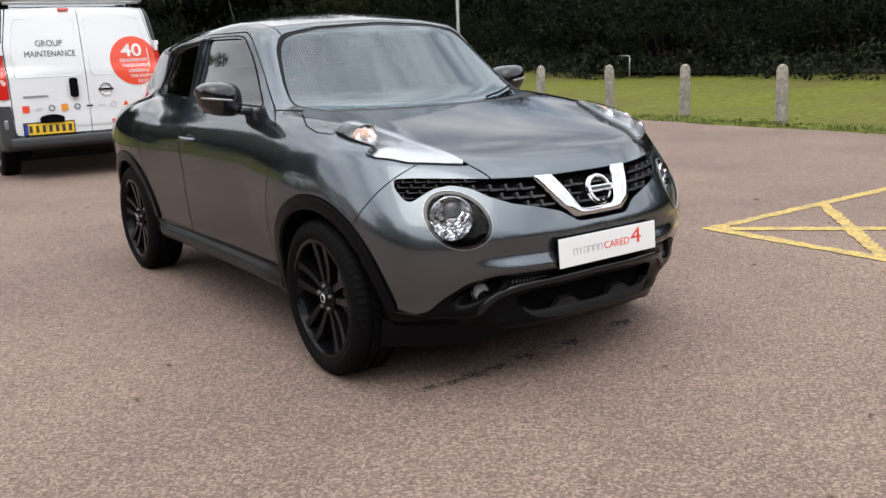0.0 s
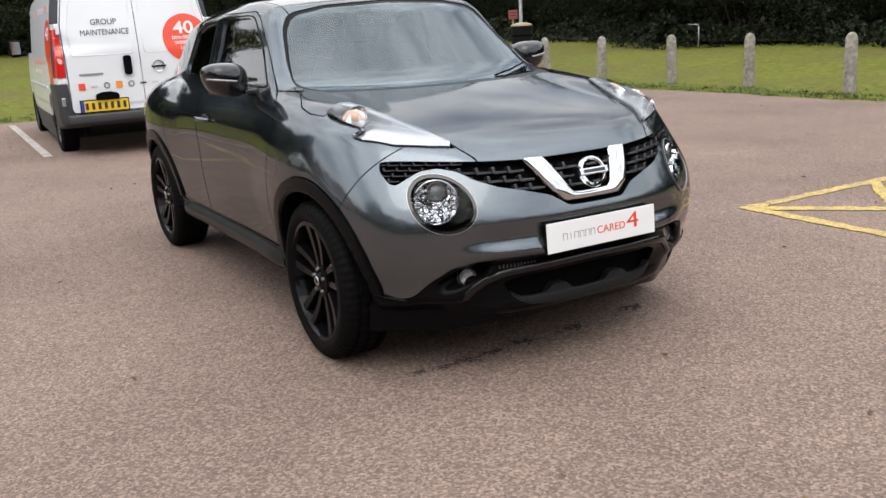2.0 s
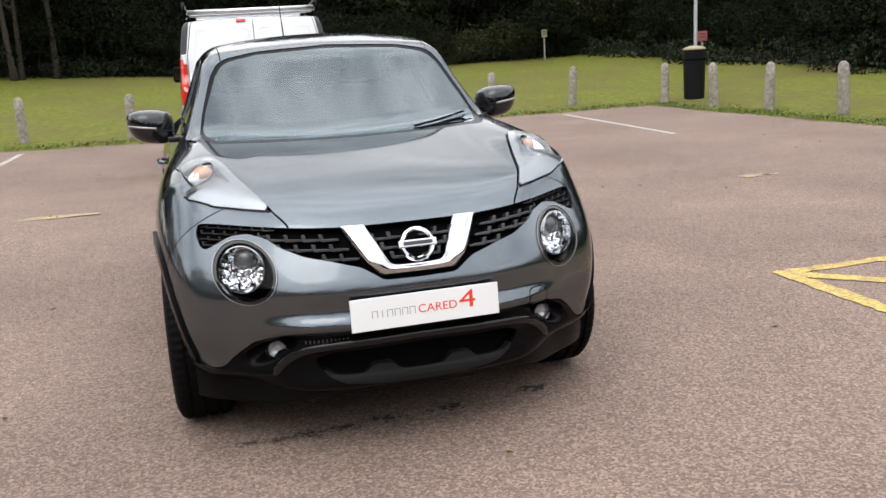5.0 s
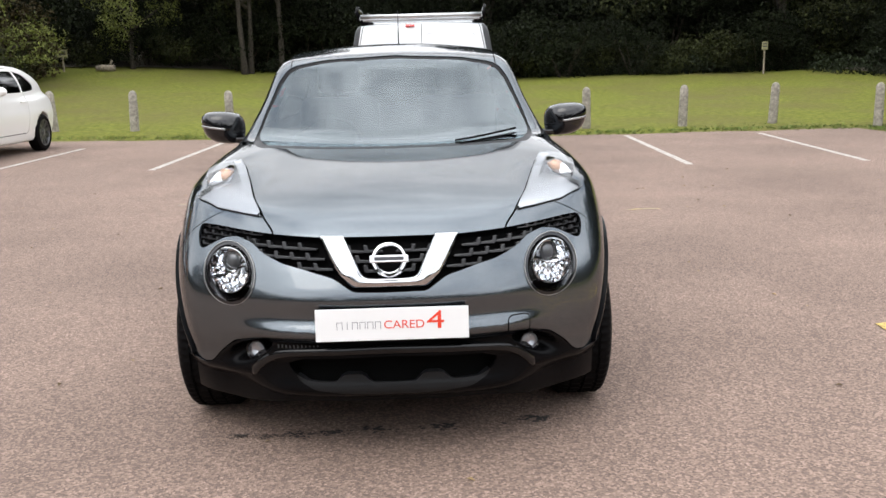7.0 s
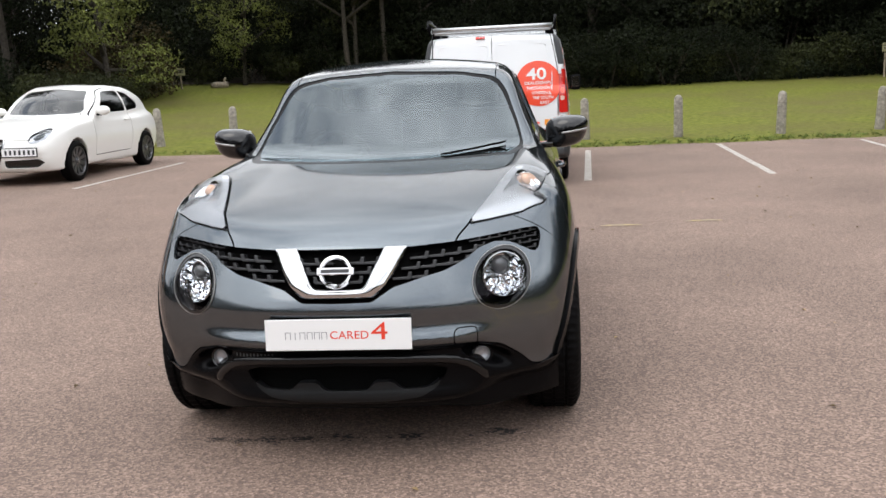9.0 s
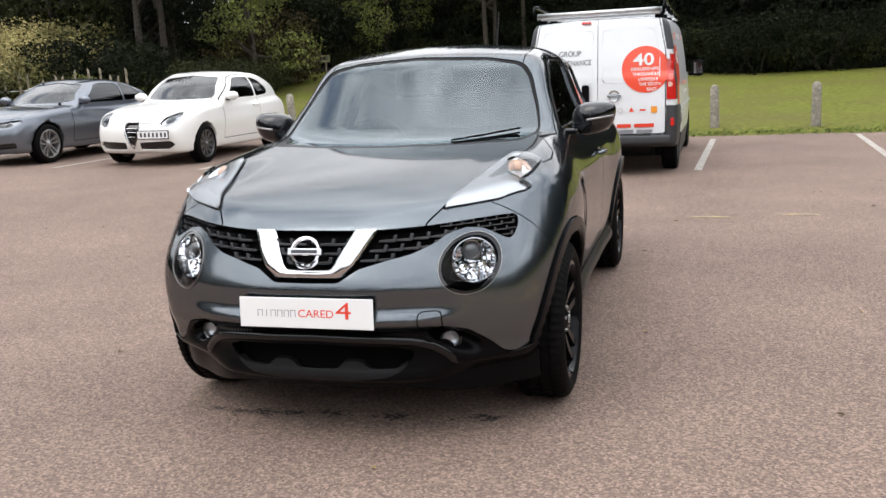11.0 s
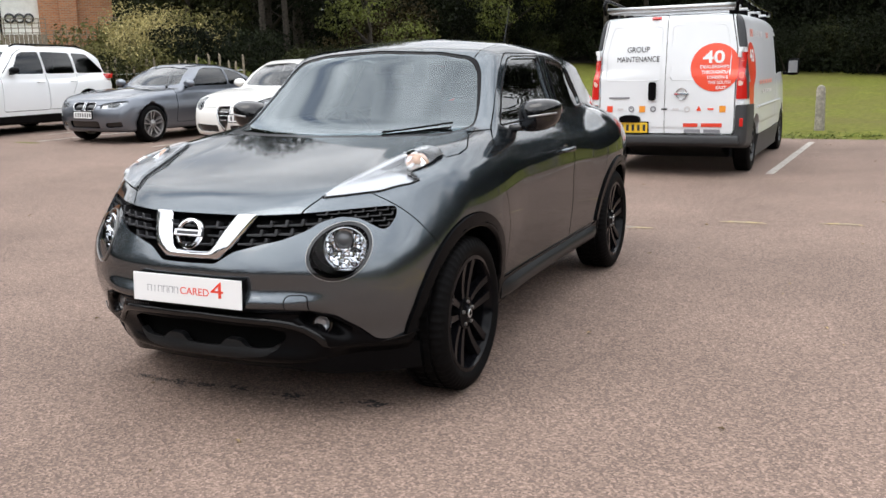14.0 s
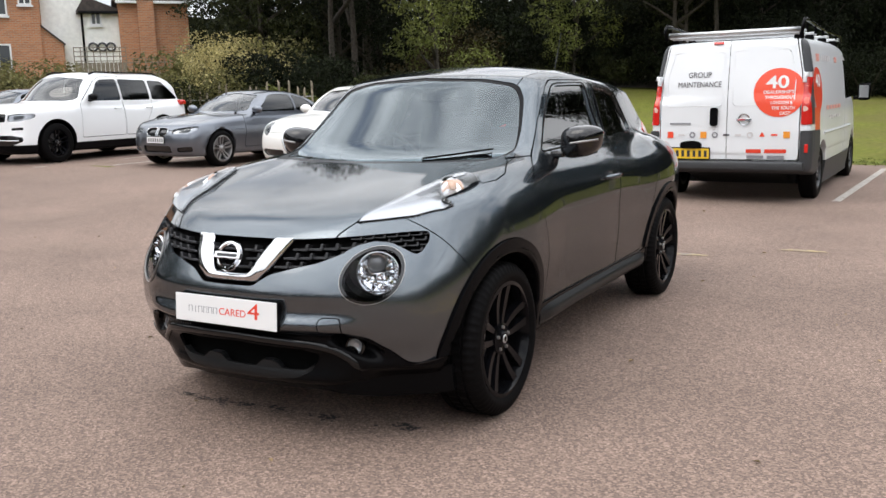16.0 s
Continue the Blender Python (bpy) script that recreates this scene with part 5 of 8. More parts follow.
def juke_trim():
    own, f = juke, juke_f
    for s in (1, -1):
        headlamp(s)
        mirror_pod(s)
        door = juke_open["doors"]["front_door", s]
        bm = bmesh.new()
        pts = []
        for i in range(9):
            y = 1.34 + 0.21 * i / 8
            x = probe(f, (s * 1.3, y, 0.90), (-s, 0, 0))[0]
            pts.append((x + s * (0.006 + 0.030 * math.sin(math.pi * i / 8) ** 0.5), y, 0.90))
        tube(bm, pts, [0.008] + [0.013] * 7 + [0.008], 8)
        part("door_handle", smooth(bm), "grey_paint", door)
        # flat black disc standing in for the shaded hollow behind the handle
        bm = bmesh.new()
        p = probe(f, (s * 1.3, 1.41, 0.893), (-s, 0, 0))
        lathe(bm, [(0.001, 0.001), (0.04, 0.001), (0.045, 0.0)], "x", 20, Matrix.Translation((p[0], 1.42, 0.895)) @ Matrix.Diagonal((s, 1.4, 0.8, 1)))
        part("handle_shade", bm, "black_gloss", door)
        # window surround and sill bead
        for outline in ([(0.70, 1.080), (0.82, 1.172), (0.99, 1.312), (1.12, 1.400), (1.20, 1.414), (1.61, 1.416), (1.57, 1.100)], [(1.655, 1.094), (1.735, 1.404), (2.00, 1.386), (2.215, 1.345), (2.298, 1.165), (2.262, 1.110)]):
            bm = bmesh.new()
            ring = rounded(np.array(outline), 0.035)
            pts = []
            for y, z in list(ring) + [ring[0]]:
                x = probe(f, (s * 1.3, y, z), (-s, 0, 0))[0]
                pts.append((x - s * 0.002, y, z))
            tube(bm, pts, 0.006, 6, caps=False)
            part("window_seal", smooth(bm), "black_plastic", own)
        # wiper
        bm = bmesh.new()
        tube(bm, [(s * 0.30, 0.27, 1.062), (s * 0.55, 0.46, 1.085), (s * 0.57, 0.47, 1.088)], 0.004, 6)
        if s > 0:
            w = part("wiper", bm, "black_plastic", own)
            bm = bmesh.new()
            tube(bm, [(0.28, 0.31, 1.072), (0.42, 0.375, 1.088), (0.57, 0.485, 1.108)], 0.005, 6)
            part("wiper_blade", bm, "rubber", w)
        else:
            bm.free()
    # stepped plastic sills that stand out under the doors
    for s in (1, -1):
        bm = bmesh.new()
        rows = []
        for y in np.linspace(0.44, 2.10, 25):
            k = min(1.0, (y - 0.40) / 0.14, (2.16 - y) / 0.14)
            base = float(JUKE["plan"](y) + JUKE["profile"](0.36)) - 0.006
            rows.append([bm.verts.new((s * (base + dx * k), y, z)) for dx, z in ((-0.02, 0.398), (0.004, 0.388), (0.012, 0.368), (0.030, 0.350), (0.038, 0.330), (0.034, 0.305), (0.016, 0.284), (-0.04, 0.268))])
        for a, b in zip(rows, rows[1:]):
            for k in range(7):
                bm.faces.new((a[k], a[k + 1], b[k + 1], b[k]))
        bm.faces.new(rows[0])
        bm.faces.new(list(reversed(rows[-1])))
        bmesh.ops.recalc_face_normals(bm, faces=bm.faces)
        part("sill_step", smooth(bm, 45), "satin_black", own)
    # rolled inner lips of the wheel arches
    for s in (1, -1):
        for wy in (0.0, 2.53):
            bm = bmesh.new()
            pts = []
            for a in np.linspace(radians(-4), radians(184), 40):
                y, z = wy + 0.407 * math.cos(a), 0.325 + 0.407 * math.sin(a)
                x = probe(f, (s * 1.3, y, z), (-s, 0, 0))[0]
                pts.append((x - s * 0.004, wy + 0.393 * math.cos(a), 0.325 + 0.393 * math.sin(a)))
            tube(bm, pts, 0.017, 8)
            part("arch_lip", smooth(bm, 60), "black_plastic", own)
    bm = bmesh.new()
    z = probe(f, (0, 2.62, 2.0), (0, 0, -1))[2]
    tube(bm, [(0, 2.62, z - 0.005), (0, 2.66, z + 0.03), (0, 2.82, z + 0.36)], [0.013, 0.006, 0.0025], 8)
    part("antenna", smooth(bm), "black_plastic", own)
    bm = bmesh.new()
    tube(bm, [(x, 0.268 + 0.70 * x * x, 1.048 + 0.05 * x * x) for x in np.linspace(-0.58, 0.58, 25)], 0.006, 6)
    part("scuttle", smooth(bm), "black_plastic", own)


def juke_cabin():
    own = juke
    bm = bmesh.new()
    box(bm, -0.68, 0.68, 0.55, 1.02, 0.75, 1.03, 0.05)
    part("dashboard", smooth(bm, 50), "interior", own)
    bm = bmesh.new()
    box(bm, -0.50, -0.20, 0.72, 0.98, 1.02, 1.09, 0.03)
    part("instrument_hood", smooth(bm, 50), "interior", own)
    bm = bmesh.new()
    m = Matrix.Translation((-0.35, 1.08, 1.00)) @ Matrix.Rotation(radians(-65), 4, "X")
    lathe(bm, [(0.168 + 0.014 * math.cos(a), 0.014 * math.sin(a)) for a in np.linspace(0, 2 * math.pi, 9)[:-1]], "z", 36, m, closed=True)
    sw = part("steering_wheel", smooth(bm), "interior", own)
    for a in (0, 120, 240):
        bm = bmesh.new()
        box(bm, 0.0, 0.165, -0.022, 0.022, -0.012, 0.008, 0.004, m @ Matrix.Rotation(radians(a - 90), 4, "Z"))
        part("wheel_spoke", bm, "interior", sw)
    for s in (1, -1):
        bm = bmesh.new()
        box(bm, s * 0.36 - 0.25, s * 0.36 + 0.25, 1.22, 1.75, 0.50, 0.68, 0.06)
        seat = part("front_seat", smooth(bm, 50), "seat_cloth", own)
        bm = bmesh.new()
        box(bm, -0.24, 0.24, -0.08, 0.08, 0, 0.62, 0.06, Matrix.Translation((s * 0.36, 1.72, 0.62)) @ Matrix.Rotation(radians(-14), 4, "X"))
        part("seat_back", smooth(bm, 50), "seat_cloth", seat)
        bm = bmesh.new()
        box(bm, -0.13, 0.13, -0.05, 0.05, 0, 0.19, 0.045, Matrix.Translation((s * 0.36, 1.87, 1.25)) @ Matrix.Rotation(radians(-10), 4, "X"))
        part("headrest", smooth(bm, 50), "seat_cloth", seat)
    bm = bmesh.new()
    box(bm, -0.62, 0.62, 2.45, 2.65, 0.55, 1.13, 0.06)
    part("rear_bench", smooth(bm, 50), "seat_cloth", own)
    bm = bmesh.new()
    box(bm, -0.12, 0.12, 0.98, 1.00, 1.335, 1.40, 0.012)
    part("inner_mirror", smooth(bm, 50), "black_plastic", own)
    bm = bmesh.new()
    box(bm, -0.07, 0.07, 0.93, 1.01, 1.39, 1.44, 0.012)
    part("sensor_box", smooth(bm, 50), "black_plastic", own)
    bm = bmesh.new()
    box(bm, -0.70, 0.70, 0.5, 3.0, 0.34, 0.40)
    part("cabin_floor", bm, "interior", own)


juke_front()
juke_trim()
juke_cabin()


# ---------------------------------------------------------------- the white van
def plain_plate(parent, m, w, h, colour, glyphs, blue=False):
    """A number plate with plain dark bars for its characters."""
    bm = bmesh.new()
    box(bm, -w / 2, w / 2, -h / 2, h / 2, 0, 0.008, 0.0015, m)
    plate = part("number_plate", bm, colour, parent)
    bm = bmesh.new()
    box(bm, -w / 2 - 0.012, w / 2 + 0.012, -h / 2 - 0.012, h / 2 + 0.012, -0.012, 0.004, 0.002, m)
    part("plate_frame", bm, "black_plastic", plate)
    if blue:
        bm = bmesh.new()
        box(bm, -w / 2, -w / 2 + 0.035, -h / 2, h / 2, 0.0082, 0.0095, 0, m)
        part("plate_band", bm, "eu_blue", plate)
    x0, x1 = -w * 0.38, w * 0.42
    for k in range(glyphs):
        x = x0 + (x1 - x0) * k / (glyphs - 1)
        bm = bmesh.new()
        box(bm, x - w * 0.032, x + w * 0.032, -h * 0.31, h * 0.31, 0.0084, 0.0094, 0, m)
        part("plate_bar", bm, "text_dark", plate)
    return plate


VAN = dict(
    hood=Spline((-0.95, 0.80), (-0.75, 0.98), (-0.45, 1.12), (-0.1, 1.22), (0.4, 1.28), (1.5, 1.30), (4.2, 1.30)),
    crown=0.05,
    front=Spline((0.2, -0.72), (0.4, -0.82), (0.6, -0.83), (0.85, -0.78), (1.1, -0.66), (1.3, -0.5)),
    nose=Spline((0, 0), (0.4, 0.04), (0.7, 0.14), (0.85, 0.28), (0.95, 0.5)),
    plan=Spline((-0.9, 0.88), (0, 0.93), (1, 0.95), (3, 0.952), (3.7, 0.945), (4.0, 0.935)),
    profile=Spline((0.2, -0.04), (0.4, -0.01), (0.7, 0.0), (1.0, -0.012), (1.3, -0.035), (1.5, -0.06)),
    tail=Spline((0.2, 3.93), (0.6, 3.95), (1.0, 3.945), (1.4, 3.93)), tail_round=0.03, k_side=0.07,
    humps=[],
    bottom=Spline((-0.9, 0.25), (3.3, 0.27), (3.6, 0.36), (4.0, 0.38)),
    roof=Spline((0.2, 1.72), (0.6, 1.86), (1.0, 1.92), (1.6, 1.945), (3.0, 1.945), (3.8, 1.925), (4.0, 1.91)),
    roof_crown=0.03,
    screen=Spline((0.9, -0.55), (1.1, -0.33), (1.4, -0.02), (1.7, 0.33), (1.95, 0.7)),
    screen_curve=0.35,
    back=Spline((0.9, 3.955), (1.2, 3.95), (1.6, 3.90), (1.95, 3.84)),
    house=Spline((0.9, 0.948), (1.2, 0.935), (1.5, 0.905), (1.8, 0.855), (1.95, 0.82)),
    house_plan=Spline((0, -0.03), (1, 0.0), (3.4, 0.0), (4.0, -0.02)),
    house_floor=0.6, axles=(0.0, 3.098), axle_z=0.33, arch=0.385, well_in=0.60, k_house=0.09, k_waist=0.03,
)


def build_van(m):
    own = thing("panel_van", m, "white panel van with red decals and a roof rack", "van")
    f = car_shape(VAN)
    body = Skin.of(f, (-1.05, -0.95, 0.15), (1.05, 4.1, 2.02), 0.027)
    gap = 0.012
    rear_view = lambda pts, r, y0=3.5: ax_region(pts, r, "front", lambda a, y, z: y - y0)
    screen, body = body.split(ax_region([(-0.02, 1.16), (0.70, 1.18), (0.66, 1.72), (-0.02, 1.78)], 0.05, "front", lambda a, y, z: 0.9 - y))
    side_glass, body = body.split(ax_region([(0.02, 1.20), (0.42, 1.66), (0.55, 1.72), (1.02, 1.72), (1.06, 1.18)], 0.05, "side", lambda a, y, z: a - 0.5))
    bumper, body = body.split(rear_view([(-0.02, 0.0), (-0.02, 0.51), (0.80, 0.51), (0.825, 0.56), (0.828, 0.86), (1.1, 0.86), (1.1, 0.0)], 0.01, 3.45), 0.006)
    lamp, body = body.split(rear_view([(0.828, 0.93), (0.828, 1.47), (1.1, 1.47), (1.1, 0.93)], 0.01, 3.72), 0.004)
    lamp_strip, body = body.split(rear_view([(0.826, 1.53), (0.748, 1.99), (1.1, 1.99), (1.1, 1.53)], 0.01, 3.66), 0.004)
    lower, body = body.split(lambda x, y, z: np.minimum(0.44 - z, 3.6 - y), 0.006)
    door, body = body.split(lambda x, y, z: np.minimum(inside([(-0.815, 0.52), (-0.815, 1.5), (-0.73, 1.93), (0.73, 1.93), (0.815, 1.5), (0.815, 0.52)], x, z, 0.05), y - 3.6), gap)
    cab, body = body.split(ax_region([(0.10, 0.45), (-0.05, 1.15), (0.38, 1.70), (0.55, 1.78), (1.10, 1.78), (1.14, 0.45)], 0.05, "side", lambda a, y, z: a - 0.5), gap)
    mesh_part("van_body", body.mesh("van_body"), "white_paint", own)
    mesh_part("lower_trim", lower.mesh("lower_trim"), "grey_plastic", own)
    mesh_part("rear_bumper", bumper.mesh("rear_bumper", 0.02, 0.03), "grey_plastic", own, "dark grey plastic rear bumper")
    bm = bmesh.new()
    box(bm, -0.88, 0.88, 3.93, 4.02, 0.40, 0.505, 0.02)
    part("bumper_step", smooth(bm, 50), "grey_plastic", own)
    mesh_part("windscreen", screen.mesh("windscreen", -0.01, 0), "tint_glass", own)
    for half, s in sides(side_glass):
        mesh_part("cab_window", half.mesh("cab_window", -0.01, 0), "tint_glass", own)
    for half, s in sides(cab):
        mesh_part("cab_door", half.mesh("cab_door"), "white_paint", own)
    for half, s in sides(lamp):
        column, half = half.split(lambda x, y, z: np.minimum(3.86 - y, np.abs(x) - 0.90))
        mesh_part("lamp_column", column.mesh("lamp_column", 0.006, 0.02), "grey_plastic", own)
        la = mesh_part("tail_lamp", half.mesh("tail_lamp", 0.012, 0.02), "red_lens", own)
        for z0, hh, mm in ((1.20, 0.034, "clear_red"), (1.115, 0.032, "pale_lens"), (1.375, 0.012, "clear_red")):
            clear, _ = half.split(lambda x, y, z: np.minimum(hh - np.abs(z - z0), 0.022 - np.abs(np.abs(x) - 0.868)))
            mesh_part("lamp_segment", clear.mesh("lamp_segment", 0.015, 0.01), mm, la)
        for zz, hh in ((1.500, 0.026), (0.895, 0.024)):
            bm = bmesh.new()
            box(bm, s * 0.858 - 0.026, s * 0.858 + 0.026, 3.80, 3.905, zz - hh, zz + hh, 0.012)
            part("lamp_block", bm, "white_paint", own)
    for half, s in sides(lamp_strip):
        mesh_part("corner_strip", half.mesh("corner_strip", 0.008, 0.02), "grey_plastic", own)
    # two rear doors, each with a recessed panel
    for s in (1, -1):
        half, _ = door.split(lambda x, y, z: s * x - 0.004)
        d = mesh_part("rear_door", half.mesh("rear_door"), "white_paint", own)
        bm = bmesh.new()
        ring = rounded(np.array([(0.06, 1.16), (0.06, 1.80), (0.67, 1.80), (0.745, 1.5), (0.745, 1.16)]), 0.05)
        pts = [(s * x, probe(f, (s * x, 4.4, z), (0, -1, 0))[1], z) for x, z in list(ring) + [ring[0]]]
        tube(bm, pts, 0.006, 6, caps=False)
        part("panel_edge", smooth(bm), "white_paint", d)
        for z in (0.72, 1.45):
            bm = bmesh.new()
            box(bm, s * 0.845 - 0.02, s * 0.845 + 0.02, 3.86, 3.915, z - 0.04, z + 0.04, 0.01)
            part("door_hinge", bm, "white_paint", d)

    def on_rear(x, z, out=0.004):
        p = probe(f, (x, 4.4, z), (0, -1, 0))
        q = p[None]
        n = Skin(q, None, f).slope(q, 0.05)[0][0]
        return frame_at(Vector(p) + Vector(n) * (out + 0.004), n)

    bm = bmesh.new()
    prism(bm, rounded(np.array([(-0.045, -0.11), (-0.045, 0.11), (0.045, 0.11), (0.045, -0.11)]), 0.035), 0.03, on_rear(0.15, 1.03, 0.0))
    part("rear_handle", bm, "black_plastic", own)
    bm = bmesh.new()
    prism(bm, rounded(np.array([(-0.13, -0.04), (-0.13, 0.02), (-0.05, 0.045), (0.05, 0.045), (0.13, 0.02), (0.13, -0.04)]), 0.03), 0.04, on_rear(0.42, 0.70, 0.0))
    part("plate_light", bm, "black_plastic", own)
    bm = bmesh.new()
    lathe(bm, [(0.055, 0), (0.055, 0.008), (0.068, 0.010), (0.072, 0)], "z", 28, on_rear(-0.20, 0.995))
    bd = part("badge", smooth(bm), "chrome", own)
    bm = bmesh.new()
    box(bm, -0.085, 0.085, -0.014, 0.014, 0, 0.012, 0.003, on_rear(-0.20, 0.995))
    part("badge_bar", bm, "chrome", bd)
    bm = bmesh.new()
    box(bm, -0.06, 0.06, -0.016, 0.016, 0, 0.02, 0.006, on_rear(0.14, 1.885, 0.004))
    part("stop_lamp", bm, "red_lens", own)
    plain_plate(own, on_rear(0.46, 0.59, 0.004), 0.52, 0.125, "plate_yellow", 7, True)
    # lettering and decals; x runs the other way in the van's own axes
    for text, z in (("GROUP", 1.525), ("MAINTENANCE", 1.41)):
        wrap(lettering("door_letters", text, 0.095, on_rear(0.345, z), "text_dark", own, 0.002, width=0.28 if text == "GROUP" else 0.53), f, 1, 1, 0.005)
    disc = on_rear(-0.575, 1.30, 0.006)
    bm = bmesh.new()
    lathe(bm, [(0.0, 0.002), (0.06, 0.002), (0.12, 0.002), (0.18, 0.002), (0.24, 0.002), (0.283, 0.002), (0.285, 0.0)], "z", 48, disc)
    for v in bm.verts:
        v.co.x = max(v.co.x, -0.835)
    rd = wrap(part("red_disc", bm, "decal_red", own, "round red decal with white lettering"), f, 1, 1, 0.004)
    wrap(lettering("disc_number", "40", 0.20, disc @ Matrix.Translation((-0.02, 0.115, 0.0022)), "decal_white", rd, 0.001, width=0.25, bold=0.004), f, 1, 1, 0.0075)
    for k, text in enumerate(("DEALERSHIPS", "THROUGHOUT", "LONDON &", "THE SOUTH", "EAST")):
        wrap(lettering("disc_letters", text, 0.052, disc @ Matrix.Translation((-0.01 + 0.020 * k, 0.005 - 0.062 * k, 0.0022)), "decal_white", rd, 0.001, width=(0.33, 0.33, 0.24, 0.26, 0.12)[k], bold=0.0008), f, 1, 1, 0.0075)
    for name, colour, x0, x1, h, z in (("name_bar", "text_red", -0.22, -0.05, 0.022, 0.625), ("name_bar", "text_red", -0.01, 0.23, 0.022, 0.625),
                                       ("number_bar", "text_grey", -0.21, -0.02, 0.019, 0.555), ("number_bar", "text_grey", 0.02, 0.21, 0.019, 0.555)):
        bm = bmesh.new()
        box(bm, x0, x1, -h, h, 0, 0.0015, 0, on_rear(-0.45, z))
        part(name, bm, colour, own)
    bm = bmesh.new()
    box(bm, -0.13, 0.13, -0.011, 0.011, 0, 0.0015, 0, on_rear(0.56, 0.95))
    part("model_bar", bm, "text_grey", own)
    colours = ("decal_red", "decal_pale", "text_grey", "decal_orange", "text_grey", "text_dark", "decal_pale", "decal_pale", "decal_red", "decal_red", "decal_orange")
    for k, colour in enumerate(colours):
        x = 0.68 - k * 0.136
        bm = bmesh.new()
        mm = on_rear(x, 0.815)
        if k in (2, 4, 7):
            lathe(bm, [(0.020, 0.0), (0.021, 0.002), (0.036, 0.002), (0.037, 0)], "z", 18, mm)
        elif k == 8:
            prism(bm, [(-0.03, -0.02), (0, 0.038), (0.03, -0.02)], 0.002, mm)
        else:
            box(bm, -0.036, 0.036, -0.038 if k in (0, 3, 10) else -0.010, 0.038 if k in (0, 3, 10) else 0.010, 0, 0.002, 0, mm)
        part("make_sticker", bm, colour, own)
    for s, z in ((1, 0.66), (-1, 0.66)):
        bm = bmesh.new()
        box(bm, s * 0.900 - 0.022, s * 0.900 + 0.022, 3.945, 3.975, z - 0.05, z + 0.05, 0.01)
        part("rear_reflector", bm, "drl_silver" if s > 0 else "red_lens", own)
    # side decals on both flanks
    for s in (1, -1):
        flank = lambda y, z: frame_at(probe(f, (s * 1.4, y, z), (-s, 0, 0)) + np.array((s * 0.004, 0, 0)), (s, 0, 0.08))
        bm = bmesh.new()
        prism(bm, [(0.26 * math.cos(a), 0.26 * math.sin(a)) for a in np.linspace(0, 2 * math.pi, 37)[:-1]], 0.002, flank(3.45, 1.33))
        sd = part("side_disc", bm, "decal_red", own)
        wrap(sd, f, 0, s, 0.003)
        wrap(lettering("side_number", "40", 0.20, flank(3.45, 1.42) @ Matrix.Translation((0, 0, 0.003)), "decal_white", sd, 0.001, width=0.26, bold=0.006), f, 0, s, 0.006)
        bm = bmesh.new()
        prism(bm, [(-0.10, -0.25), (0.14, -0.30), (0.16, 0.22), (-0.20, 0.22)], 0.002, flank(3.52, 0.90))
        wrap(part("side_swash", bm, "decal_red", own), f, 0, s, 0.003)
        for y, z, w, h, colour in ((2.75, 1.70, 0.7, 0.07, "decal_pale"), (2.3, 1.10, 1.3, 0.05, "decal_pink"), (2.2, 0.98, 1.0, 0.045, "decal_pale"), (3.3, 1.70, 0.22, 0.09, "decal_pink"), (1.9, 1.70, 0.25, 0.07, "decal_pink")):
            for k in range(5):
                bm = bmesh.new()
                mm = flank(y - w / 2 + (k + 0.5) * w / 5, z)
                box(bm, -w / 13, w / 13, -h / 2, h / 2, 0, 0.002, 0, mm)
                part("side_bars", bm, colour, own)
        bm = bmesh.new()
        prism(bm, rounded(np.array([(-0.085, -0.13), (-0.085, 0.13), (0.085, 0.11), (0.085, -0.13)]), 0.05), 0.13, frame_at((s * 1.08, 0.12, 1.27), (0, -1, 0)))
        mi = part("door_mirror", smooth(bm, 40), "black_plastic", own)
        bm = bmesh.new()
        box(bm, s * 1.02 - 0.09, s * 1.02 + 0.09, 0.02, 0.08, 1.15, 1.20, 0.01)
        part("mirror_arm", bm, "black_plastic", mi)
        bm = bmesh.new()
        box(bm, s * 1.08 - 0.065, s * 1.08 + 0.065, 0.121, 0.126, 1.18, 1.36, 0)
        part("mirror_glass", bm, "chrome", mi)
        bm = bmesh.new()
        tube(bm, [(s * 0.96, 0.6 + i * 0.35, 0.80) for i in range(8)], 0.02, 6)
        part("rub_strip", bm, "white_paint", own)
        for wy in (0.0, 3.098):
            wheel(own, (s * 0.83, wy, 0.325), s, 0.325, 0.205, 0.205, 6, "grey_plastic", groove=False)
    # roof rack
    rack = new("roof_rack")
    rack.parent = own
    rack.matrix_basis = Matrix.Translation((0, 0, -0.04))
    rack["label"] = "aluminium roof rack with black side rails"
    for y in (0.9, 1.9, 2.9, 3.62):
        bm = bmesh.new()
        box(bm, -0.80, 0.80, y - 0.035, y + 0.035, 2.02, 2.06, 0.008)
        part("cross_bar", bm, "aluminium", rack)
        for s in (1, -1):
            bm = bmesh.new()
            box(bm, s * 0.72 - 0.05, s * 0.72 + 0.05, y - 0.05, y + 0.05, 1.89, 2.03, 0.01)
            part("rack_foot", bm, "black_plastic", rack)
    bm = bmesh.new()
    tube(bm, [(-0.76, 3.80, 2.055), (0.76, 3.80, 2.055)], 0.028, 16)
    part("ladder_roller", smooth(bm, 60), "aluminium", rack)
    bm = bmesh.new()
    box(bm, -0.74, 0.74, 3.71, 3.75, 2.0, 2.025, 0.008)
    part("rack_plate", bm, "aluminium", rack)
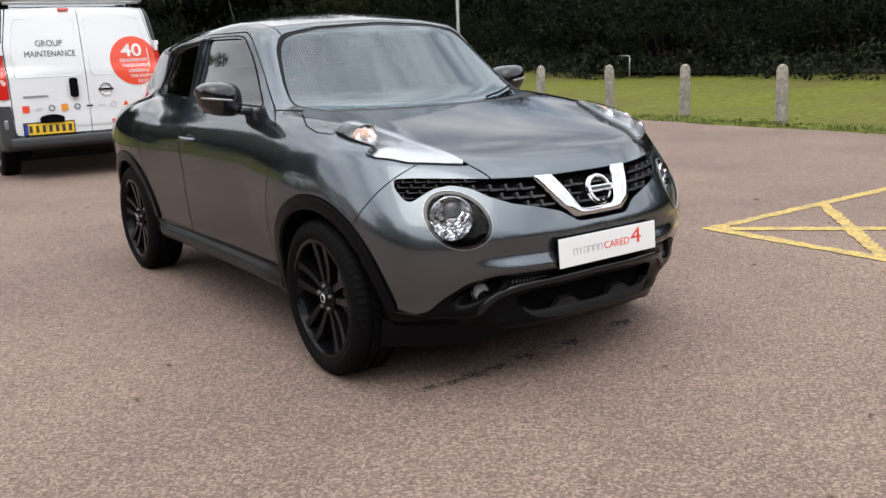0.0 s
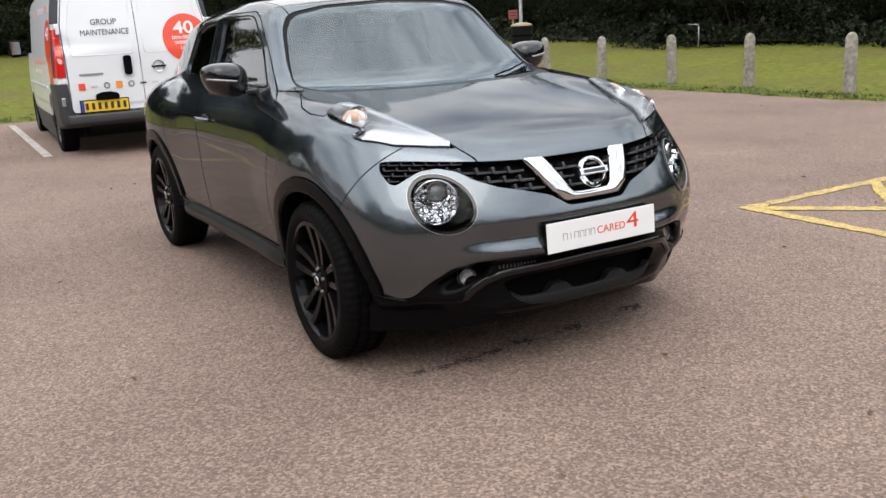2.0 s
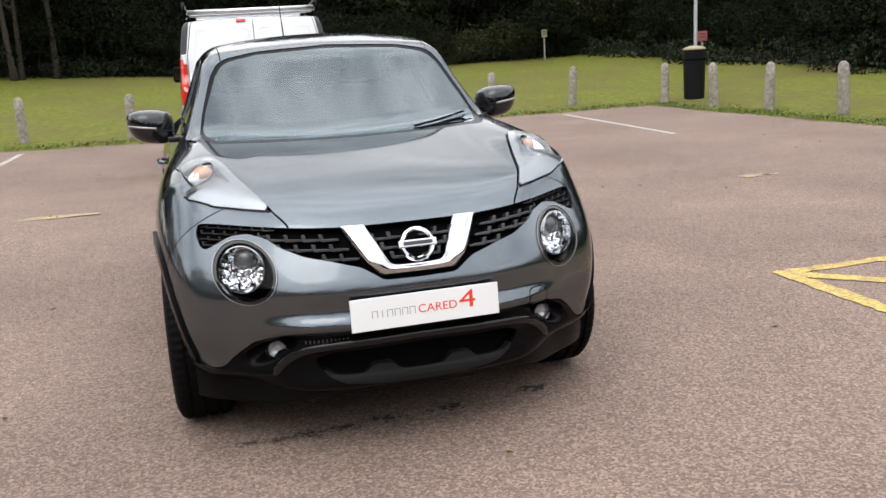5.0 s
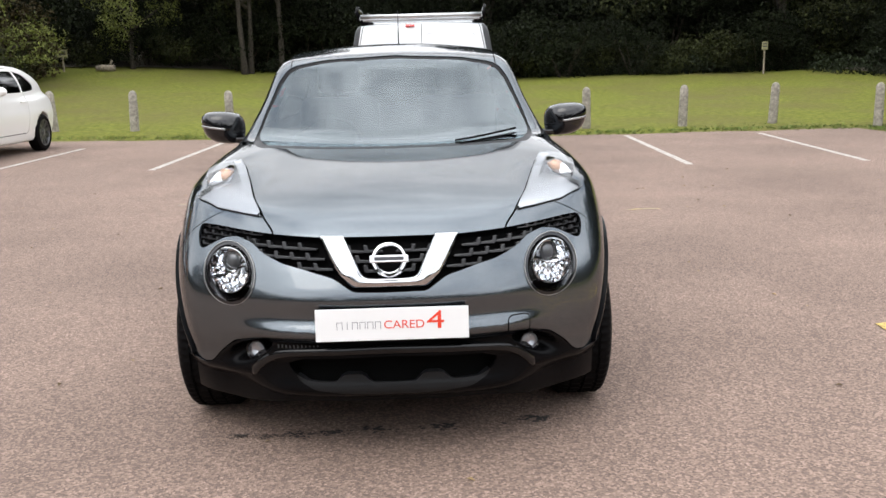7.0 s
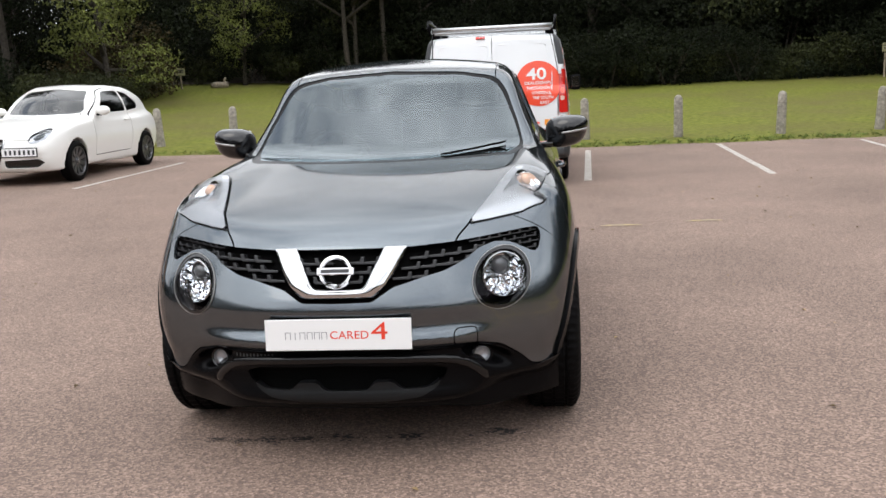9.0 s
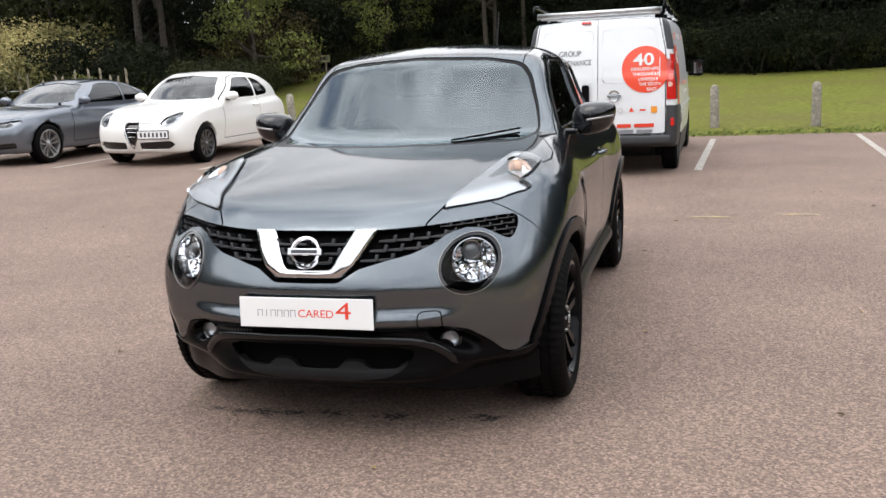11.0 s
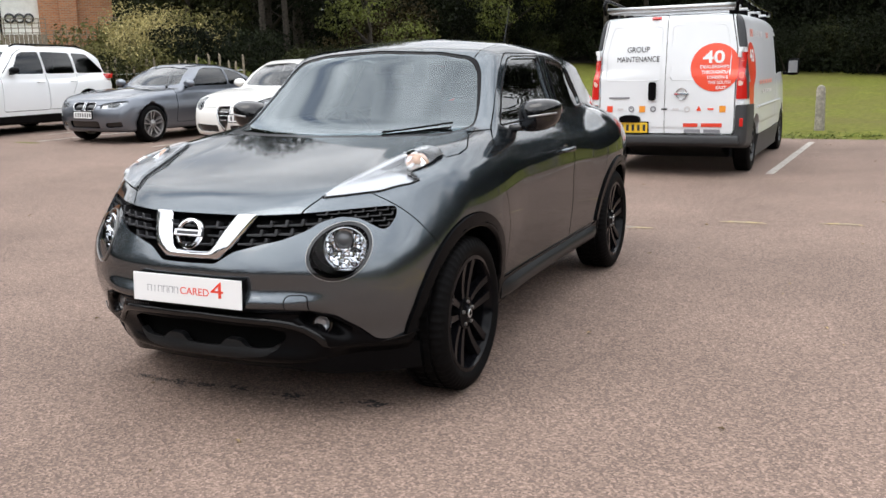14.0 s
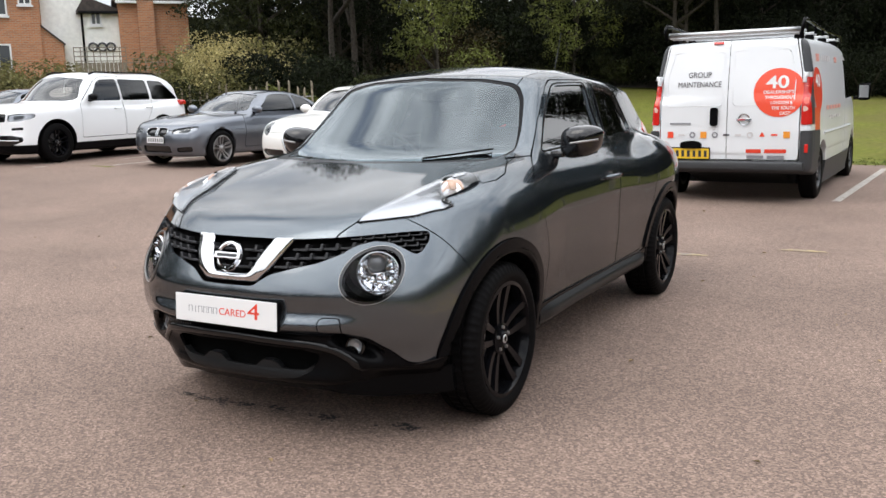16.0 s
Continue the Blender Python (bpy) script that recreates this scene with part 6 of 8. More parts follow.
    for s in (1, -1):
        bm = bmesh.new()
        tube(bm, [(s * 0.78, 3.82, 2.00), (s * 0.80, 3.85, 2.10), (s * 0.80, 3.78, 2.165), (s * 0.80, 3.6, 2.17), (s * 0.80, 2.9, 2.13), (s * 0.80, 2.0, 2.10), (s * 0.80, 0.85, 2.10), (s * 0.80, 0.75, 2.02)], 0.021, 8)
        part("side_rail", smooth(bm), "black_plastic", rack)
        for y in np.linspace(3.6, 1.2, 5):
            bm = bmesh.new()
            tube(bm, [(s * 0.80, y, 2.03), (s * 0.80, y, 2.12)], 0.016, 6)
            part("rail_post", bm, "black_plastic", rack)
    return own


build_van(pose(0.235, 11.63, 0, 0, 0, 180) @ Matrix.Rotation(radians(-1.5), 4, "Z"))


# ---------------------------------------------------------------- the other parked cars
def parked(x, y, turn):
    """A car's place on the sloping row: its front axle at (x, y)."""
    return Matrix.Translation((x, y, float(level(x, y + 1.2)))) @ Matrix.Rotation(radians(1.1), 4, "Y") @ Matrix.Rotation(radians(turn), 4, "Z")


def car_curves(wb, fo, ro, w, h, hood0, cowl, belt, screen_y, screen_top, peak, rear_top, back_y, tail_top, r, arch):
    """Curves for car_shape from the main sizes of a car."""
    e = wb + ro
    return dict(
        hood=Spline((-fo - 0.1, hood0 - 0.28), (-fo + 0.05, hood0 - 0.09), (-fo + 0.22, hood0), ((screen_y - fo) / 2 + 0.1, (hood0 + cowl) / 2 + 0.035), (screen_y, cowl), (wb * 0.55, belt), (wb, belt + 0.02), (e - 0.25, tail_top), (e + 0.1, tail_top - 0.12)),
        crown=0.06,
        front=Spline((0.12, -fo + 0.16), (0.30, -fo + 0.03), (0.46, -fo), (0.60, -fo + 0.02), (hood0, -fo + 0.12), (hood0 + 0.25, -fo + 0.32)),
        nose=Spline((0, 0), (w * 0.25, 0.03), (w * 0.36, 0.11), (w * 0.43, 0.22), (w * 0.48, 0.40), (w * 0.54, 0.7)),
        plan=Spline((-fo - 0.1, w / 2 - 0.05), (-0.2, w / 2 - 0.015), (0.4, w / 2 - 0.02), (wb / 2, w / 2 - 0.03), (wb, w / 2 - 0.012), (e, w / 2 - 0.09)),
        profile=Spline((0.1, -0.09), (0.3, -0.04), (0.5, -0.008), (0.65, 0.0), (belt - 0.22, -0.015), (belt - 0.08, -0.05), (belt + 0.05, -0.13)),
        tail=Spline((0.15, e - 0.18), (0.4, e - 0.02), (0.6, e), (0.8, e - 0.02), (tail_top, e - 0.10), (tail_top + 0.2, e - 0.3)),
        humps=[],
        bottom=Spline((-fo, 0.20), (0.4, 0.21), (wb, 0.22), (e, 0.30)),
        roof=Spline((screen_top - 0.35, h - 0.17), (screen_top, h - 0.055), (peak, h), ((peak + rear_top) / 2, h - 0.02), (rear_top, h - 0.075), (back_y, h - 0.30)),
        roof_crown=0.09,
        screen=Spline((cowl - 0.1, screen_y - 0.2), (cowl, screen_y), ((cowl + h) / 2, (screen_y + screen_top) / 2 - 0.03), (h - 0.05, screen_top), (h + 0.1, screen_top + 0.35)),
        screen_curve=0.55,
        back=Spline((belt - 0.1, back_y + 0.15), (belt, back_y + 0.04), ((belt + h) / 2, (back_y + rear_top) / 2 + 0.14), (h - 0.06, rear_top + 0.06), (h + 0.1, rear_top - 0.35)),
        house=Spline((belt - 0.1, w / 2 - 0.075), (belt + 0.02, w / 2 - 0.095), ((belt + h) / 2, w / 2 - 0.17), (h - 0.08, w / 2 - 0.275), (h + 0.1, w / 2 - 0.40)),
        house_plan=Spline((0, 0), (wb * 0.5, 0.0), (wb, -0.04), (e, -0.14)),
        house_floor=belt - 0.25, axles=(0.0, wb), axle_z=r, arch=arch, well_in=w / 2 - 0.30, k_house=0.07, k_waist=0.035)


def build_car(name, label, m, c, paint_name, windows, screen, lamps, dark, doors, plate, wheel_args, mirror_at, cladding=None, chrome=(), mirror_paint=None, lamp_back=-0.36):
    """A parked car cut from its shape: glass, lamps, dark openings, doors, plate, mirrors, wheels."""
    own = thing(name, m, label, "car", "parked cars")
    f = car_shape(c)
    w, e = c["plan"](1.0) + 0.15, float(c["tail"](0.6))
    h = float(c["roof"].y.max())
    body = Skin.of(f, (-w, -1.15, 0.1), (w, e + 0.12, h + 0.08), 0.03)
    pane, body = body.split(ax_region(screen, 0.04, "front", lambda a, y, z: c["axles"][1] * 0.6 - y))
    mesh_part("windscreen", pane.mesh("windscreen", -0.008, 0), "screen_glass", own)
    for outline in windows:
        g, body = body.split(ax_region(outline, 0.05, "side", lambda a, y, z: a - 0.35))
        for half, s in sides(g):
            mesh_part("side_window", half.mesh("side_window", -0.008, 0), "tint_glass", own)
    for outline in lamps:
        g, body = body.split(ax_region(outline, 0.03, "front", lambda a, y, z: lamp_back - y))
        for half, s in sides(g):
            la = mesh_part("headlamp", half.mesh("headlamp", -0.03, 0), "drl_silver", own)
            core, _ = half.split(ax_region([(x * 0.5 + sum(p[0] for p in outline) / len(outline) * 0.5, z * 0.5 + sum(p[1] for p in outline) / len(outline) * 0.5) for x, z in outline], 0.03, "front"))
            if len(core.t):
                mesh_part("lamp_core", core.mesh("lamp_core", -0.022, 0.01), "window_dark", la)
            mesh_part("lamp_lens", half.mesh("lamp_lens", -0.002, 0), "clear_lens", la)
    for outline, both in dark:
        g, body = body.split(ax_region(outline, 0.02, "front", lambda a, y, z: 0.2 - y))
        for piece in ([q for q, _ in sides(g)] if min(p[0] for p in outline) > 0 else [g]):
            mesh_part("grille", piece.mesh("grille", -0.025, 0), "black_gloss", own)
    if cladding:
        g, body = body.split(lambda x, y, z: np.maximum(cladding - z, np.minimum(np.maximum(c["arch"] + 0.025 - np.hypot(y, z - c["axle_z"]), c["arch"] + 0.025 - np.hypot(y - c["axles"][1], z - c["axle_z"])), np.abs(x) - 0.5)), 0.004)
        mesh_part("cladding", g.mesh("cladding", 0.01), "black_plastic", own)
    for outline in doors:
        g, body = body.split(ax_region(outline, 0.06, "side", lambda a, y, z: a - 0.35), 0.012)
        for half, s in sides(g):
            d = mesh_part("door", half.mesh("door"), paint_name, own)
            y1 = max(p[0] for p in outline) - 0.17
            z1 = float(c["hood"](1.2)) - 0.13
            x1 = probe(f, (s * 1.4, y1, z1), (-s, 0, 0))[0]
            bm = bmesh.new()
            tube(bm, [(x1, y1 - 0.10, z1), (x1 + s * 0.03, y1 - 0.05, z1), (x1 + s * 0.03, y1 + 0.05, z1), (x1, y1 + 0.10, z1)], 0.014, 6)
            part("door_handle", smooth(bm), paint_name, d)
    hood, body = body.split(lambda x, y, z: np.minimum(np.minimum(w - 0.37 - np.abs(x), float(c["screen"](c["hood"].y[4])) + 0.25 - y), np.minimum(z - float(c["hood"].y[1]) + 0.02, c["hood"](y) + 0.03 - z)), 0.010)
    if len(hood.t):
        mesh_part("hood", hood.mesh("hood"), paint_name, own)
    mesh_part("car_body", body.mesh("car_body"), paint_name, own)
    for x0, x1, z0, r0 in chrome:
        bm = bmesh.new()
        pts = [(x, probe(f, (x, -1.6, z0), (0, 1, 0))[1] - 0.008, z0) for x in np.linspace(x0, x1, 9)]
        tube(bm, pts, r0, 6)
        part("grille_bar", smooth(bm), "chrome", own)
    # near-black shell added inside, in place of an unlit cabin
    tub = Skin.of(lambda x, y, z: f(x, y, z) + 0.06, (-w, -1.1, 0.1), (w, e + 0.1, h), 0.06)
    _, tub = tub.split(lambda x, y, z: z - float(c["hood"](1.2)) + 0.06)
    mesh_part("dark_shell", tub.mesh("dark_shell", lip=0), "dark_liner", own)
    bm = bmesh.new()
    box(bm, -0.60, 0.60, 2.15, 2.35, 0.6, h - 0.26, 0.06)
    part("rear_seat", smooth(bm, 50), "seat_cloth", own)
    bm = bmesh.new()
    box(bm, -0.62, 0.62, float(c["screen"](float(c["hood"](0.5)))) + 0.22, 1.05, 0.7, float(c["hood"](0.6)) - 0.03, 0.05)
    part("dashboard", smooth(bm, 50), "interior", own)
    for s in (1, -1):
        bm = bmesh.new()
        box(bm, s * 0.36 - 0.23, s * 0.36 + 0.23, 1.45, 1.60, 0.6, h - 0.42, 0.05)
        part("seat", smooth(bm, 50), "seat_cloth", own)
        bm = bmesh.new()
        box(bm, s * 0.36 - 0.12, s * 0.36 + 0.12, 1.52, 1.62, h - 0.40, h - 0.22, 0.04)
        part("headrest", smooth(bm, 50), "seat_cloth", own)
        my, mz = mirror_at
        mx = abs(probe(f, (1.5, my, mz), (-1, 0, 0))[0])
        bm = bmesh.new()
        bmesh.ops.create_uvsphere(bm, u_segments=18, v_segments=12, radius=1, matrix=Matrix.Translation((s * (mx + 0.11), my, mz + 0.03)) @ Matrix.Diagonal((0.12, 0.07, 0.075, 1)))
        mi = part("door_mirror", smooth(bm), mirror_paint or paint_name, own)
        bm = bmesh.new()
        box(bm, s * (mx + 0.03) - 0.05, s * (mx + 0.03) + 0.05, my - 0.03, my + 0.03, mz - 0.05, mz - 0.02, 0.008)
        part("mirror_arm", bm, "black_plastic", mi)
        for wy in c["axles"]:
            radius, width, rim, spokes, alloy, twin = wheel_args
            wheel(own, (s * (c["plan"](wy) - width / 2 + 0.002), wy, radius), s, radius, width, rim, spokes, alloy, twin, False)
    if plate:
        x, z, pw, ph = plate
        p = probe(f, (x, -1.6, z), (0, 1, 0))
        plain_plate(own, frame_at((p[0], p[1] - 0.012, z), (0.25 * x, -1, 0.05)), pw, ph, "plate_white", 7)
    return own


# white three-door hatchback with a shield grille
MITO = car_curves(2.511, 0.80, 0.75, 1.72, 1.445, 0.78, 0.97, 0.97, 0.42, 1.14, 1.75, 2.55, 3.02, 0.98, 0.305, 0.345)
mito = build_car("hatchback_car", "white three-door hatchback with a shield grille and dark alloys, nose out", parked(-7.12, 9.15, 1), MITO, "cream_white_paint",
          [[(0.90, 0.99), (1.30, 1.30), (1.42, 1.33), (1.92, 1.33), (1.92, 0.99)], [(1.97, 0.99), (1.97, 1.33), (2.25, 1.28), (2.52, 1.10), (2.46, 1.02)]],
          [(-0.02, 0.985), (0.55, 0.995), (0.62, 1.03), (0.50, 1.34), (-0.02, 1.385)],
          [[(0.48, 0.62), (0.455, 0.68), (0.49, 0.76), (0.58, 0.82), (0.67, 0.83), (0.72, 0.77), (0.68, 0.68), (0.57, 0.62)]],
          [([(-0.02, 0.29), (-0.02, 0.69), (0.10, 0.69), (0.135, 0.62), (0.07, 0.40)], True), ([(0.12, 0.27), (0.12, 0.385), (0.60, 0.40), (0.66, 0.34), (0.56, 0.27)], True)],
          [[(0.62, 0.34), (0.66, 0.95), (1.22, 1.34), (1.45, 1.38), (1.95, 1.38), (1.98, 0.90), (1.90, 0.34)]],
          (0.36, 0.50, 0.50, 0.11), (0.305, 0.205, 0.22, 10, "dark_alloy", False), (0.86, 1.0), None,
          [(-0.13, 0.13, 0.69, 0.012), (-0.10, 0.10, 0.60, 0.006), (-0.08, 0.08, 0.54, 0.006), (-0.06, 0.06, 0.47, 0.006)], lamp_back=-0.20)

mf = car_shape(MITO)
for s in (1, -1):
    bm = bmesh.new()
    tube(bm, [(s * x, probe(mf, (s * x, -1.6, z), (0, 1, 0))[1] - 0.010, z) for x, z in ((0.0, 0.70), (0.06, 0.702), (0.115, 0.69), (0.138, 0.64), (0.115, 0.53), (0.07, 0.40), (0.0, 0.285))], 0.013, 8)
    part("shield_edge", smooth(bm), "chrome", mito)

# blue-grey coupe
BEEMER = car_curves(2.76, 0.78, 1.03, 1.78, 1.375, 0.78, 0.95, 0.93, 0.62, 1.42, 1.85, 2.55, 3.15, 1.0, 0.325, 0.365)
beemer = build_car("coupe_car", "blue-grey metallic two-door coupe with twin kidney grilles, nose out", parked(-9.98, 8.95, -1), BEEMER, "blue_grey_paint",
          [[(1.02, 0.96), (1.52, 1.26), (1.70, 1.29), (2.18, 1.28), (2.18, 0.96)], [(2.23, 0.96), (2.23, 1.28), (2.60, 1.20), (2.86, 1.03), (2.82, 0.98)]],
          [(-0.02, 0.97), (0.60, 0.98), (0.66, 1.01), (0.50, 1.27), (-0.02, 1.315)],
          [[(0.36, 0.61), (0.36, 0.69), (0.60, 0.73), (0.76, 0.75), (0.78, 0.68), (0.66, 0.61)]],
          [([(0.025, 0.575), (0.025, 0.715), (0.23, 0.705), (0.26, 0.65), (0.21, 0.58)], True), ([(-0.02, 0.27), (-0.02, 0.40), (0.34, 0.40), (0.34, 0.27)], True), ([(0.46, 0.28), (0.46, 0.37), (0.72, 0.39), (0.72, 0.30)], True)],
          [[(0.62, 0.32), (0.66, 0.90), (1.40, 1.30), (1.70, 1.335), (2.20, 1.33), (2.24, 0.85), (2.12, 0.32)]],
          (0.0, 0.50, 0.42, 0.11), (0.325, 0.225, 0.235, 5, "silver_alloy", True), (0.98, 0.98), None,
          [(0.03, 0.22, 0.716, 0.004), (-0.22, -0.03, 0.716, 0.004)])

bf = car_shape(BEEMER)
for s in (1, -1):
    bm = bmesh.new()
    ring = rounded(np.array([(0.022, 0.572), (0.022, 0.720), (0.235, 0.710), (0.266, 0.65), (0.213, 0.574)]), 0.02)
    tube(bm, [(s * x, probe(bf, (s * x, -1.6, z), (0, 1, 0))[1] - 0.004, z) for x, z in list(ring) + [ring[0]]], 0.006, 6, caps=False)
    part("kidney_edge", smooth(bm), "chrome", beemer)

# white four-by-four
JEEP = car_curves(2.915, 0.87, 1.03, 1.94, 1.76, 1.05, 1.16, 1.13, 0.26, 1.02, 1.75, 3.30, 3.72, 1.20, 0.385, 0.44)
jeep = build_car("estate_car", "white four-by-four with black wheels and dark glass, nose out", parked(-13.65, 8.15, 4), JEEP, "bright_white_paint",
          [[(0.92, 1.18), (1.22, 1.56), (1.36, 1.61), (1.78, 1.62), (1.78, 1.18)], [(1.83, 1.18), (1.83, 1.62), (2.64, 1.60), (2.66, 1.18)], [(2.72, 1.18), (2.71, 1.60), (3.16, 1.575), (3.58, 1.215), (3.56, 1.18)]],
          [(-0.02, 1.18), (0.70, 1.19), (0.78, 1.23), (0.62, 1.62), (-0.02, 1.68)],
          [[(0.52, 0.82), (0.52, 0.94), (0.72, 0.97), (0.90, 0.96), (0.90, 0.88), (0.76, 0.82)]],
          [([(-0.02, 0.80), (-0.02, 0.96), (0.48, 0.95), (0.48, 0.81)], True), ([(-0.02, 0.34), (-0.02, 0.55), (0.60, 0.56), (0.80, 0.52), (0.80, 0.44), (0.56, 0.34)], True), ([(0.60, 0.65), (0.60, 0.70), (0.80, 0.71), (0.80, 0.66)], True)],
          [[(0.62, 0.46), (0.66, 1.12), (1.14, 1.58), (1.36, 1.67), (1.80, 1.68), (1.80, 0.46)], [(1.82, 0.46), (1.82, 1.68), (2.66, 1.66), (2.70, 1.10), (2.45, 0.75), (2.42, 0.46)]],
          None, (0.385, 0.265, 0.255, 5, "black_alloy", True), (0.92, 1.22), 0.37,
          [(-0.46, 0.46, 0.965, 0.010), (0.30, 0.75, 0.46, 0.012), (-0.75, -0.30, 0.46, 0.012)], "black_plastic")
for s in (1, -1):
    bm = bmesh.new()
    tube(bm, [(s * 0.60, 1.2, 1.72), (s * 0.60, 1.35, 1.765), (s * 0.59, 3.0, 1.745), (s * 0.58, 3.15, 1.70)], 0.018, 6)
    part("roof_rail", smooth(bm), "black_plastic", jeep)
    jf = car_shape(JEEP)
    p = probe(jf, (s * 0.80, 4.6, 1.10), (0, -1, 0))
    bm = bmesh.new()
    box(bm, s * 0.84 - 0.09, s * 0.84 + 0.09, p[1] - 0.16, p[1] + 0.012, 1.05, 1.16, 0.03)
    part("tail_lamp", smooth(bm, 50), "red_lens", jeep)

# a grey saloon further along the row
SALOON = car_curves(2.70, 0.85, 1.0, 1.78, 1.44, 0.80, 0.98, 0.96, 0.50, 1.25, 1.8, 2.6, 3.25, 1.02, 0.31, 0.35)
build_car("saloon_car", "pale blue-grey saloon parked beyond the four-by-four", parked(-17.0, 9.0, 3), SALOON, "blue_grey_paint",
          [[(0.92, 0.98), (1.38, 1.31), (1.52, 1.35), (2.00, 1.35), (2.00, 0.98)], [(2.05, 0.98), (2.05, 1.35), (2.50, 1.30), (2.85, 1.08), (2.80, 1.01)]],
          [(-0.02, 1.0), (0.58, 1.01), (0.65, 1.04), (0.50, 1.34), (-0.02, 1.385)],
          [[(0.50, 0.62), (0.50, 0.72), (0.70, 0.76), (0.76, 0.70), (0.66, 0.62)]], [([(-0.02, 0.50), (-0.02, 0.68), (0.35, 0.66), (0.30, 0.52)], True)],
          [[(0.62, 0.34), (0.66, 0.93), (1.36, 1.36), (2.02, 1.39), (2.03, 0.34)]], None, (0.31, 0.205, 0.21, 5, "silver_alloy", False), (0.9, 1.0))


# ---------------------------------------------------------------- trees, bushes, wood
def leaf_mesh(name, clouds, count, size, seed, thin=0.55):
    """Many small folded leaf sprays scattered through ellipsoid clouds (centre, radii), denser to the outside. Uneven by noise."""
    rng = np.random.default_rng(seed)
    vol = np.array([r[0] * r[1] * r[2] for _, r in clouds]) ** 0.75
    pick = rng.choice(len(clouds), count, p=vol / vol.sum())
    c = np.array([k[0] for k in clouds], float)[pick]
    r = np.array([k[1] for k in clouds], float)[pick]
    d = rng.normal(size=(count, 3))
    d /= np.linalg.norm(d, axis=1)[:, None]
    rad = rng.uniform(0.45, 1.0, count) ** thin
    lump = 1 + 0.25 * np.sin(d[:, 0] * 5 + pick) * np.sin(d[:, 1] * 4 + 2 * pick) + 0.18 * np.sin(d[:, 2] * 7 + pick * 3)
    p = c + d * r * (rad * lump)[:, None]
    s = size * rng.uniform(0.55, 1.35, count)[:, None]
    n = d * 0.6 + rng.normal(size=(count, 3)) * 0.7 + (0, 0, 0.35)
    n /= np.linalg.norm(n, axis=1)[:, None]
    a = np.cross(n, rng.normal(size=(count, 3)))
    a /= np.linalg.norm(a, axis=1)[:, None]
    b = np.cross(n, a)
    fold = n * s * 0.22
    v = np.stack([p - a * s * 0.5, p - b * s * 0.28 + fold, p + a * s * 0.5, p + b * s * 0.28 + fold], 1).reshape(-1, 3)
    i = np.arange(count) * 4
    t = np.concatenate([np.stack([i, i + 1, i + 2], 1), np.stack([i, i + 2, i + 3], 1)])
    me = bpy.data.meshes.new(name)
    me.from_pydata(v.tolist(), [], t.tolist())
    return me


def tree(seed, height, spread, leaf, base=2.4, count=11500, size=0.17, trunk_r=0.22):
    """A broadleaf tree: tapered trunk, limbs, and a crown of many leaf sprays with gaps."""
    rng = random.Random(seed)
    own = thing("tree", Matrix.Identity(4), "tall broadleaf tree with dense dark foliage at the wood's edge", "tree", "trees of the wood")
    bm = bmesh.new()
    lean = (rng.uniform(-0.4, 0.4), rng.uniform(-0.4, 0.4))
    pts = [(lean[0] * t * t + 0.08 * math.sin(5 * t + seed), lean[1] * t * t + 0.08 * math.cos(4 * t + seed), height * 0.8 * t - 0.3) for t in np.linspace(0, 1, 9)]
    tube(bm, pts, [trunk_r * (1.35 if i == 0 else 1 - 0.10 * i) for i in range(9)], 10)
    clouds = []
    for k in range(11):
        a = k * 2.4 + rng.uniform(-0.4, 0.4)
        z = base + (height - base) * (0.02 + 0.9 * (k / 10) ** 0.9)
        reach = spread * (0.75 - 0.45 * (k / 10)) * rng.uniform(0.7, 1.1)
        tip = (reach * math.cos(a), reach * math.sin(a), z + 0.3)
        z0 = max(1.4, z - reach * 0.55)
        tube(bm, [(0, 0, z0), (tip[0] * 0.5, tip[1] * 0.5, z0 + (z - z0) * 0.65), tip], [0.09, 0.055, 0.02], 6)
        clouds.append((tip, (spread * rng.uniform(0.34, 0.5), spread * rng.uniform(0.34, 0.5), height * rng.uniform(0.10, 0.15))))
    clouds.append(((0, 0, height * 0.85), (spread * 0.5, spread * 0.5, height * 0.14)))
    part("trunk", smooth(bm, 60), "bark", own)
    mesh_part("crown", leaf_mesh("crown", clouds, count, size, seed), leaf, own)
    return own


def bush(seed, r, h, leaf, count=4000, size=0.115, label="", category="bush", group=""):
    """A spreading bush: a few stems and several overlapping leafy masses."""
    rng = random.Random(seed)
    own = thing("bush", Matrix.Identity(4), label or "dense dark green bush at the edge of the wood", category, group or "bushes along the wood")
    bm = bmesh.new()
    clouds = []
    for k in range(7):
        a = k * 2.4 + rng.uniform(-0.3, 0.3)
        q = r * rng.uniform(0.15, 0.75)
        z = h * rng.uniform(0.25, 0.72)
        tube(bm, [(0.1 * math.cos(a), 0.1 * math.sin(a), -0.1), (q * 0.6 * math.cos(a), q * 0.6 * math.sin(a), z * 0.6), (q * math.cos(a), q * math.sin(a), z)], [0.04, 0.03, 0.012], 5)
        clouds.append(((q * math.cos(a), q * math.sin(a), z), (r * rng.uniform(0.35, 0.55), r * rng.uniform(0.35, 0.55), h * rng.uniform(0.22, 0.34))))
    part("stem", bm, "bark", own)
    mesh_part("foliage", leaf_mesh("foliage", clouds, count, size, seed), leaf, own)
    return own


def place(ob, x, y, turn, scale=1.0, dz=0.0):
    """Sets a thing on the lawn's surface."""
    z = max(0.0, float(rise(np.array(x), np.array(y))))
    m = Matrix.Translation((x, y, z + dz)) @ Matrix.Rotation(radians(turn), 4, "Z") @ Matrix.Scale(scale, 4)
    ob.matrix_basis = m
    return ob


